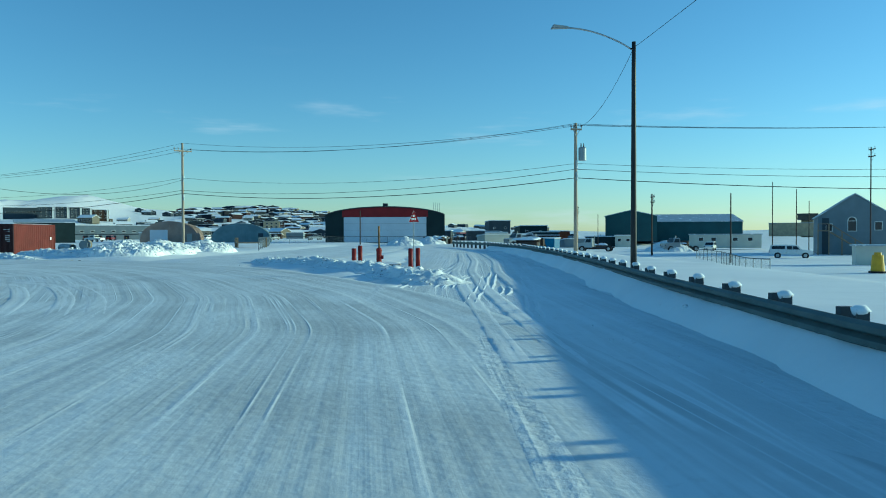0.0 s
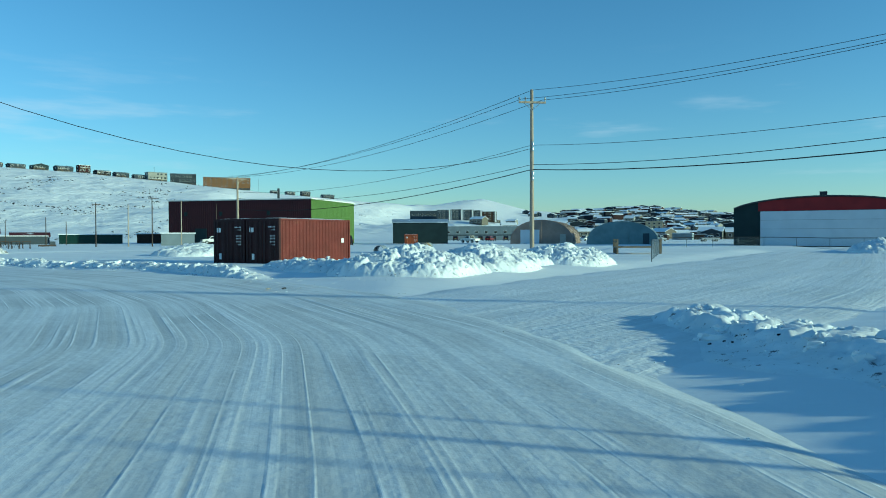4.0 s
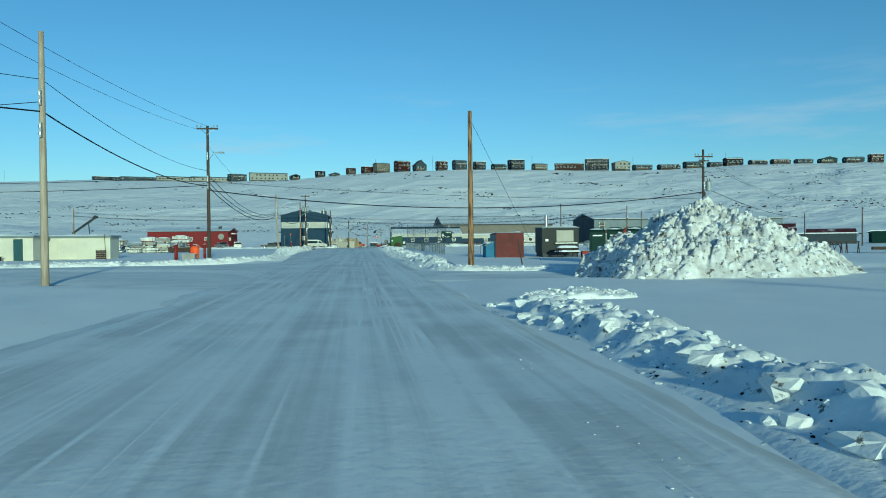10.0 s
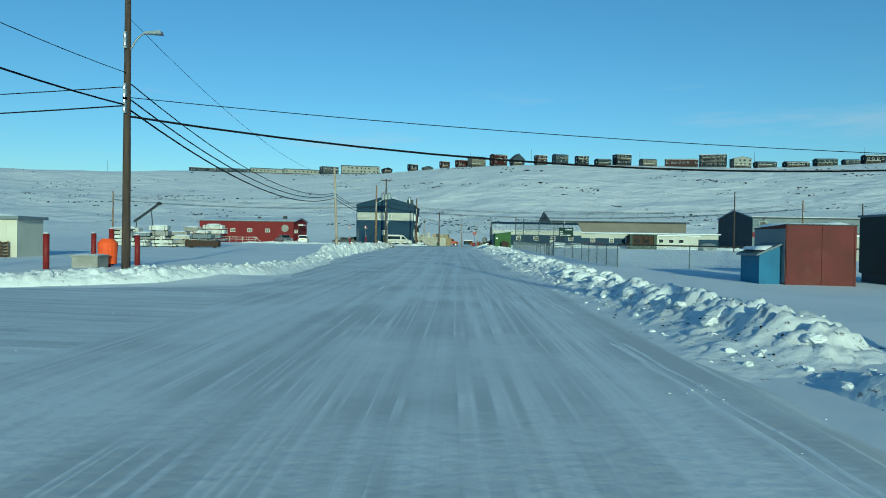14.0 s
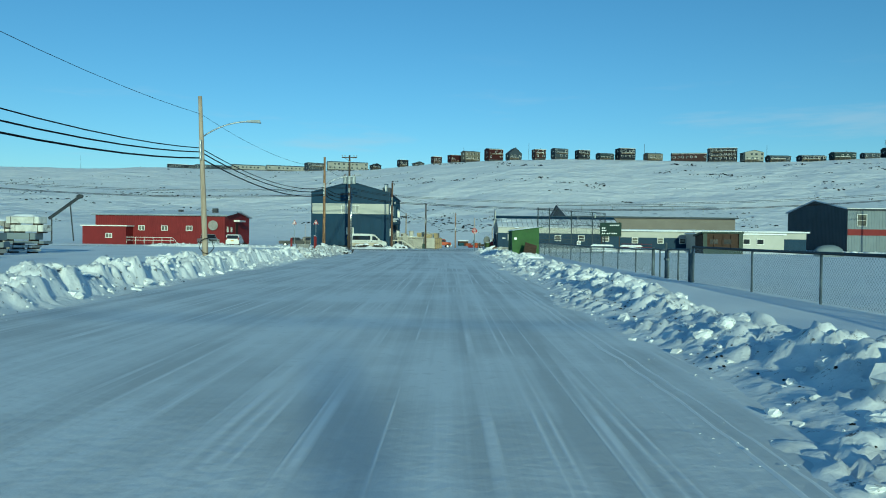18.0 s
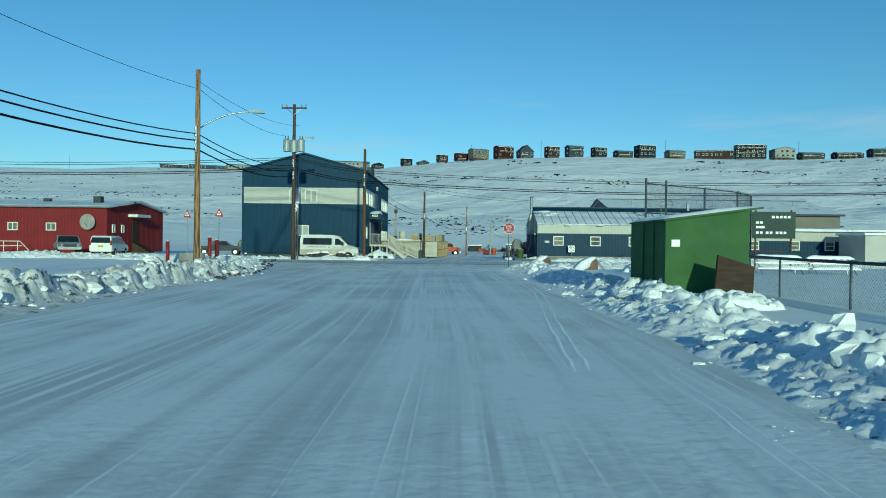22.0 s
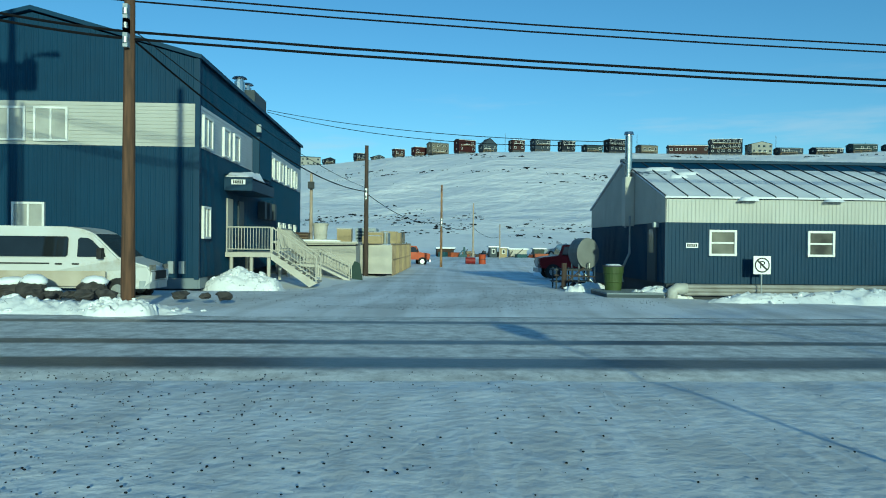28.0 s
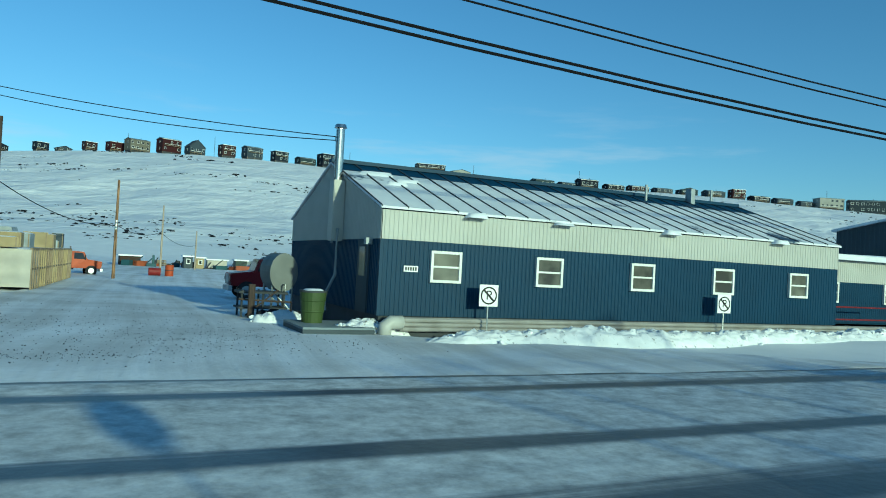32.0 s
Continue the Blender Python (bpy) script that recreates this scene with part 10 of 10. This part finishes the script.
CENTRE_ROW = ((-3.4, 9.7, 6.0, "dark", "flat"), (-2.2, 10.5, 3.2, "grey", "gable"), (-0.8, 9.1, 5.9, "brown", "flat"), (0.6, 10.8, 6.3, "red", "flat"), (1.9, 15.2, 8.6, "beige", "long"), (3.7, 14.6, 9.6, "red", "long"),
              (5.2, 12.2, 9.2, "grey", "gable"), (7.1, 10.7, 7.7, "brown", "flat"), (8.7, 13.2, 8.1, "grey", "long"), (10.4, 11.3, 7.1, "dark", "flat"), (12.1, 13.7, 5.4, "green", "long"), (13.6, 14.9, 9.1, "dark", "flat"),
              (15.6, 14.0, 6.2, "beige", "long"), (18.0, 25.3, 6.6, "brown", "long"), (20.3, 20.6, 10.1, "dark", "flat"))
EAST_ROW = ((22.4, 16.0, 8.4, "white", "gable"), (24.1, 17.1, 4.8, "grey", "long"), (26.2, 19.2, 4.7, "dark", "long"), (28.1, 17, 5.8, "green", "long"), (29.7, 12.6, 4.2, "grey", "long"), (31.1, 16.2, 6.8, "dark", "long"), (32.9, 15.2, 4.2, "dark", "long"), (34.5, 15.7, 4.2, "brown", "long"),
            (36.1, 14.6, 3.7, "grey", "long"), (37.7, 14.6, 5.2, "green", "gable"), (39.4, 15.6, 4.7, "grey", "long"), (40.8, 11.4, 6.7, "red", "flat"), (42.2, 14.5, 4.7, "dark", "long"))
FAR_EAST = ((43.6, 13.9, 4.6, "grey", "long"), (44.9, 11.3, 4.1, "grey", "long"), (46.3, 18.9, 7.7, "white", "flat"), (48.3, 22.8, 9.1, "blue", "long"), (51.8, 42.3, 10.0, "tan", "flat"), (55.2, 9.8, 3.4, "dark", "long"), (56.3, 11.1, 3.9, "grey", "long"), (57.4, 11.5, 5.3, "dark", "long"), (58.8, 16.7, 4.3, "grey", "long"))
WEST_ROW = ((-19.8, 28.2, 4.9, "dark", "flat"), (-17.6, 34.6, 4.6, "grey", "long"), (-15.0, 34.5, 5.2, "white", "long"), (-12.3, 37.2, 5.2, "white", "long"), (-10.1, 18.6, 7.5, "grey", "flat"), (-7.7, 37.1, 8.0, "white", "long"), (-5.5, 10.3, 5.2, "dark", "gable"))
rr_ = random.Random(31)
for row, back_ in ((CENTRE_ROW, 4), (EAST_ROW, 4), (FAR_EAST, 4), (WEST_ROW, 6)):
    for bearing, w, h, tone, shape in row:
        a = radians(bearing)
        r = float(np.interp(bearing, RB, RR)) - back_
        x, y = CX + r * math.sin(a), CY + r * math.cos(a)
        z = float(land(x, y)) - 0.2
        turned = 24 if w < 20 else 8
        dep = min(9.0, w * 0.62)
        w = max(4.0, (w - dep * math.sin(radians(turned))) / math.cos(radians(turned)))
        low = 1.0 if w < 20 else 0.6
        rise = 1.5 if shape == "gable" else 1.0
        if shape == "gable" and h > 8.5:
            rise = 4.2
        wall_h = h - (rise if shape != "flat" else 0.2)
        storeys = max(1, int((wall_h - low) / 2.7))
        cols = max(2, min(9, int(w / 3.0)))
        wins = [(-w / 2 + w * (i + 0.5 + rr_.uniform(-0.12, 0.12)) / cols, low + (wall_h - low) * (j + 0.55) / storeys, rr_.choice((1.0, 1.3, 1.7)), 1.3) for i in range(cols) for j in range(storeys) if rr_.random() < 0.85]
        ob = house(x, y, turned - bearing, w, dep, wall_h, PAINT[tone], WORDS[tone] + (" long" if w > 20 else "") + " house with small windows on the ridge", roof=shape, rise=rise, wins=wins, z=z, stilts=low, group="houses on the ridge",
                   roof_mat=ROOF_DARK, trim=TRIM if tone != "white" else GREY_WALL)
        for i in range(max(2, int(w / 3))):
            part("stilt", B().box(-w / 2 + 0.2 + i * (w - 0.6) / max(1, int(w / 3) - 1), -0.02, -1.0, -w / 2 + 0.4 + i * (w - 0.6) / max(1, int(w / 3) - 1), 0.2, low), PALLET, ob)
        for j in range(storeys):
            zz = low + (wall_h - low) * (j + 0.55) / storeys
            sw = part("window", B().box(-w / 2 - 0.08, dep * 0.4, zz - 0.6, -w / 2 - 0.003, dep * 0.4 + 1.2, zz + 0.6), TRIM, ob)
            part("pane", B().box(-w / 2 - 0.1, dep * 0.4 + 0.1, zz - 0.5, -w / 2 - 0.081, dep * 0.4 + 1.1, zz + 0.5), GLASS, sw)
        if shape != "gable":
            part("fascia", B().box(-w / 2 - 0.22, -0.34, wall_h - 0.02, w / 2 + 0.22, -0.27, wall_h + 0.2), TRIM if tone in ("dark", "red", "brown") else GREY_WALL, ob, "pale eaves board")
        if storeys > 1 and tone in ("dark", "red", "brown", "grey"):
            for j in range(1, storeys):
                zz = low + (wall_h - low) * j / storeys
                bal = part("balcony", B().box(-w * 0.42, -1.3, zz - 0.05, w * 0.42, 0, zz + 0.12), PALLET, ob, "pale timber balcony")
                part("railing", B().box(-w * 0.42, -1.3, zz + 0.75, w * 0.42, -1.22, zz + 0.9), TRIM, bal)
                for i in range(5):
                    part("post", B().box(-w * 0.42 + i * w * 0.205, -1.3, zz + 0.1, -w * 0.42 + i * w * 0.205 + 0.1, -1.22, zz + 0.75), TRIM, bal)
        elif w < 20 and h > 4.5:
            dk_ = part("deck", B().box(-w / 2, -1.6, low + 0.1, w * 0.2, 0, low + 0.25), PALLET, ob, "wooden deck on posts")
            part("railing", B().box(-w / 2, -1.6, low + 1.05, w * 0.2, -1.52, low + 1.2), TRIM, dk_)
            for i in range(4):
                part("post", B().box(-w / 2 + i * w * 0.225, -1.6, -0.6, -w / 2 + i * w * 0.225 + 0.12, -1.5, low + 1.1), PALLET, dk_)
        if rr_.random() < 0.5:
            part("flue", B().tube((w * 0.2, dep * 0.6, wall_h), (w * 0.2, dep * 0.6, h + 1.1), 0.14, n=6), ROOF_DARK, ob)
for bearing in (1.2, 6.2, 14.8, 23.2, 30.4, 46.0, 54.0, -26.5):
    a = radians(bearing)
    r = float(np.interp(bearing, RB, RR)) - 2
    x, y = CX + r * math.sin(a), CY + r * math.cos(a)
    tagged(part("mast", B().tube((x, y, float(land(x, y)) - 1), (x, y, float(land(x, y)) + 12), 0.12, n=5), DARK_POLE), "thin dark pole on the ridge", "pole", "ridge poles")

# ---- the town to the east ----
tr = random.Random(21)
protos = []
for k, (tone, shape) in enumerate((("grey", "gable"), ("beige", "long"), ("brown", "gable"), ("blue", "long"), ("white", "long"), ("dark", "flat"))):
    protos.append(house(330 + k * 14, -20 - k * 9, -80, 9, 7, 3.4, PAINT[tone], "small " + WORDS[tone] + " town house with snow on its roof", roof=shape, rise=1.5, roof_mat=SNOW_CAP, wins=((-2.6, 2.0, 1.2, 1.1), (0, 2.0, 1.2, 1.1), (2.6, 2.0, 1.2, 1.1)), group="town houses"))
for k in range(150):
    b_, r = tr.uniform(72, 101), 330 * (7.0 ** tr.random())
    if tr.random() < 0.5:
        b_, r = tr.uniform(74, 88), tr.uniform(900, 2300)
    a = radians(b_)
    x, y = CX + r * math.sin(a), CY + r * math.cos(a)
    if abs(x - 275) < 40 and abs(y - 68) < 45:
        continue
    m = pose(x, y, float(land(x, y)) - 0.2, 0, 0, -b_ + tr.uniform(-30, 30))
    c_ = copy_thing(protos[tr.randrange(6)], m)
    c_.scale = (1 + r / 1600, 1 + r / 1600, 1 + r / 1600)
far_protos = []
for k, (tone, shape) in enumerate((("dark", "flat"), ("brown", "long"), ("blue", "gable"), ("grey", "flat"), ("beige", "long"))):
    far_protos.append(house(700 + k * 30, 60 - k * 12, -80, 11, 9, 5.0, PAINT[tone], WORDS[tone] + " block far off in the town", roof=shape, rise=1.4, roof_mat=SNOW_CAP, group="far town blocks"))
for k in range(190):
    b_, r = tr.gauss(82, 6.5), tr.uniform(600, 2300)
    a = radians(b_)
    x, y = CX + r * math.sin(a), CY + r * math.cos(a)
    if math.hypot(x - 545, y - 210) < 120 or b_ < 74.5:
        continue
    c_ = copy_thing(far_protos[tr.randrange(5)], pose(x, y, float(land(x, y)) - 0.3, 0, 0, -b_ + tr.uniform(-35, 35)))
    q = 0.8 + r / 1500
    c_.scale = (q * tr.uniform(0.8, 1.6), q, q * tr.uniform(0.7, 1.1))
for k in range(16):
    x, y = tr.uniform(190, 330), tr.uniform(-60, 40)
    (pickup if k % 2 else minivan)(x, y, tr.uniform(0, 180), "parked car in the snowy town", (WHITE_CAR, GREY_CAR, RED_CAR, GREY_CAR)[k % 4]) if k < 9 else house(x, y, tr.uniform(-95, -65), tr.uniform(5, 10), 5, tr.uniform(2.2, 3.4), (WHITE_WALL, GREY_WALL, BROWN_WOOD, BEIGE)[k % 4], "low town shed with a snowy roof", roof="shed", rise=0.4, name="shed", category="shed", roof_mat=SNOW_CAP)

# ---- dark rocks that break the snow of the hill ----
hr = random.Random(8)
ROCKS = B()
NROCK = 0
while NROCK < 3800:
    b_, f_ = hr.uniform(-40, 64), hr.uniform(0.04, 0.96)
    a = radians(b_)
    r0, r1 = float(np.interp(b_, FOOT_B, FOOT_R)), float(np.interp(b_, RB, RR))
    r = r0 + (r1 - r0) * f_
    x, y = CX + r * math.sin(a), CY + r * math.cos(a)
    patch = float(fbm(np.array(x / 40 + y / 90), np.array(y / 30), 3)) + 0.6 * float(fbm(np.array(x / 9), np.array(y / 7), 2))
    if patch < 0.17 + 0.12 * abs(f_ - 0.4):
        continue
    s = hr.choice((0.12, 0.16, 0.2, 0.26, 0.34, 0.5)) * (0.7 + 0.6 * f_)
    ROCKS.ball((x, y, float(land(x, y)) + s * 0.05), s * hr.uniform(0.9, 2.1), s * hr.uniform(0.6, 1.2), s * hr.uniform(0.5, 1.0), 6, 4, 0.4, hr)
    NROCK += 1
tagged(part("hill_rocks", ROCKS, ROCK), "dark broken rocks showing through hillside snow", "rocks", kind="stuff")

# ---- loose clods and grit ----
pile(5.3, 147.6, 0.9, 0.5, 0.22, "low crust of broken snow beside a fuel tank", n=40, rough=0.12, clods=60, size=0.05)
pile(6.9, 145.0, 1.1, 0.45, 0.26, "low crust of broken snow beside a step", n=40, rough=0.14, clods=70, size=0.05)
for o, d_, q_ in DENSE[:1]:
    for k in range(500):
        i = rnd.randrange(len(o) - 1)
        s_ = rnd.choice((-1, 1))
        edge = o[i][2] if s_ < 0 else o[i][3]
        u = s_ * (edge - abs(rnd.gauss(0, 0.7)) + 0.5)
        x, y = o[i][0] + d_[i][1] * u, o[i][1] - d_[i][0] * u
        if abs(x) < 60:
            clod(x, y, gz(x, y) - 0.012, rnd.choice((0.008, 0.011, 0.014)))
# the crumbly line that a tyre chain has left along the road, and the broken crust at the entry
CRUMBS = []
for k in range(900):
    y = rnd.uniform(-30, 124)
    x = float(np.interp(y, (-30, -14, -8, 0, 6, 14, 30), (2.3, 2.3, 2.5, 2.75, 2.6, 2.3, 2.2))) + 0.12 * math.sin(y / 7) + rnd.gauss(0, 0.16)
    CRUMBS.append((x, y, 1.1, -0.05, (0.005, 0.007, 0.009)))
for k in range(500):
    x, y = rnd.uniform(2.4, 3.7), rnd.uniform(18, 124)
    CRUMBS.append((x, y, 0.8, 0.05, (0.006, 0.008, 0.013)))
for x0, y0, x1, y1, w_, n_ in ((-6.2, -50.6, 1.2, -44.6, 0.3, 60), (-5.4, -51.8, -2.6, -51.0, 0.25, 60), (-3.6, -50.6, 1.0, -47.2, 0.4, 130), (-4.8, -53.2, 0.5, -52.0, 0.5, 60), (-3.0, -52.0, 2.0, -49.6, 0.5, 80)):
    for k in range(n_):
        u = rnd.random()
        CRUMBS.append((x0 + (x1 - x0) * u + rnd.gauss(0, w_), y0 + (y1 - y0) * u + rnd.gauss(0, w_), 0.5, 0.0, (0.006, 0.008, 0.011, 0.015)))
xs, ys, fs_ = (np.array([c[k] for c in CRUMBS]) for k in range(3))
keep = fbm(xs / fs_, ys / fs_, 2) > np.array([c[3] for c in CRUMBS])
zs = gz_all(xs, ys)
for c, ok, z in zip(CRUMBS, keep, zs):
    if ok:
        r = rnd.choice(c[4])
        CLODS.ball((c[0], c[1], float(z) - r * 0.42), r * rnd.uniform(0.8, 1.8), r * rnd.uniform(0.8, 1.8), r * rnd.uniform(0.4, 0.7), n=5, m=3, rough=0.35, rnd=rnd)
grit = GRIT
for cx, cy, sx, sy, n_ in ((-0.8, 140.7, 1.5, 0.4, 420), (2.8, 143.2, 1.6, 1.6, 420), (0.5, 148, 1.8, 3.0, 260)):
    for k in range(n_):
        x, y, r = rnd.gauss(cx, sx), rnd.gauss(cy, sy), rnd.choice((0.004, 0.006, 0.009, 0.013))
        grit.ball((x, y, 0.012 - 0.35 * float(smooth01((np.array(y) - 142) / 30))), r, r * 0.8, r * 0.6, 5, 3, 0.2, rnd)
for k in range(3000):
    x, y = rnd.gauss(-6, 3.6), rnd.uniform(126.0, 131.4)
    if rnd.random() < 0.25:
        x, y = rnd.uniform(-6, 6), rnd.uniform(141, 147)
    r = rnd.choice((0.004, 0.006, 0.008, 0.012))
    grit.ball((x, y, 0.045 - 0.35 * float(smooth01((np.array(y) - 142) / 30))), r, r * 0.8, r * 0.6, 5, 4, 0.2, rnd)
tagged(part("gravel", grit, ROCK), "dark gravel scattered over packed snow", "gravel", kind="stuff")
tagged(part("snow_clods", CLODS, SNOW_CLOD), "loose broken clods of ploughed snow", "snow clods", kind="stuff")
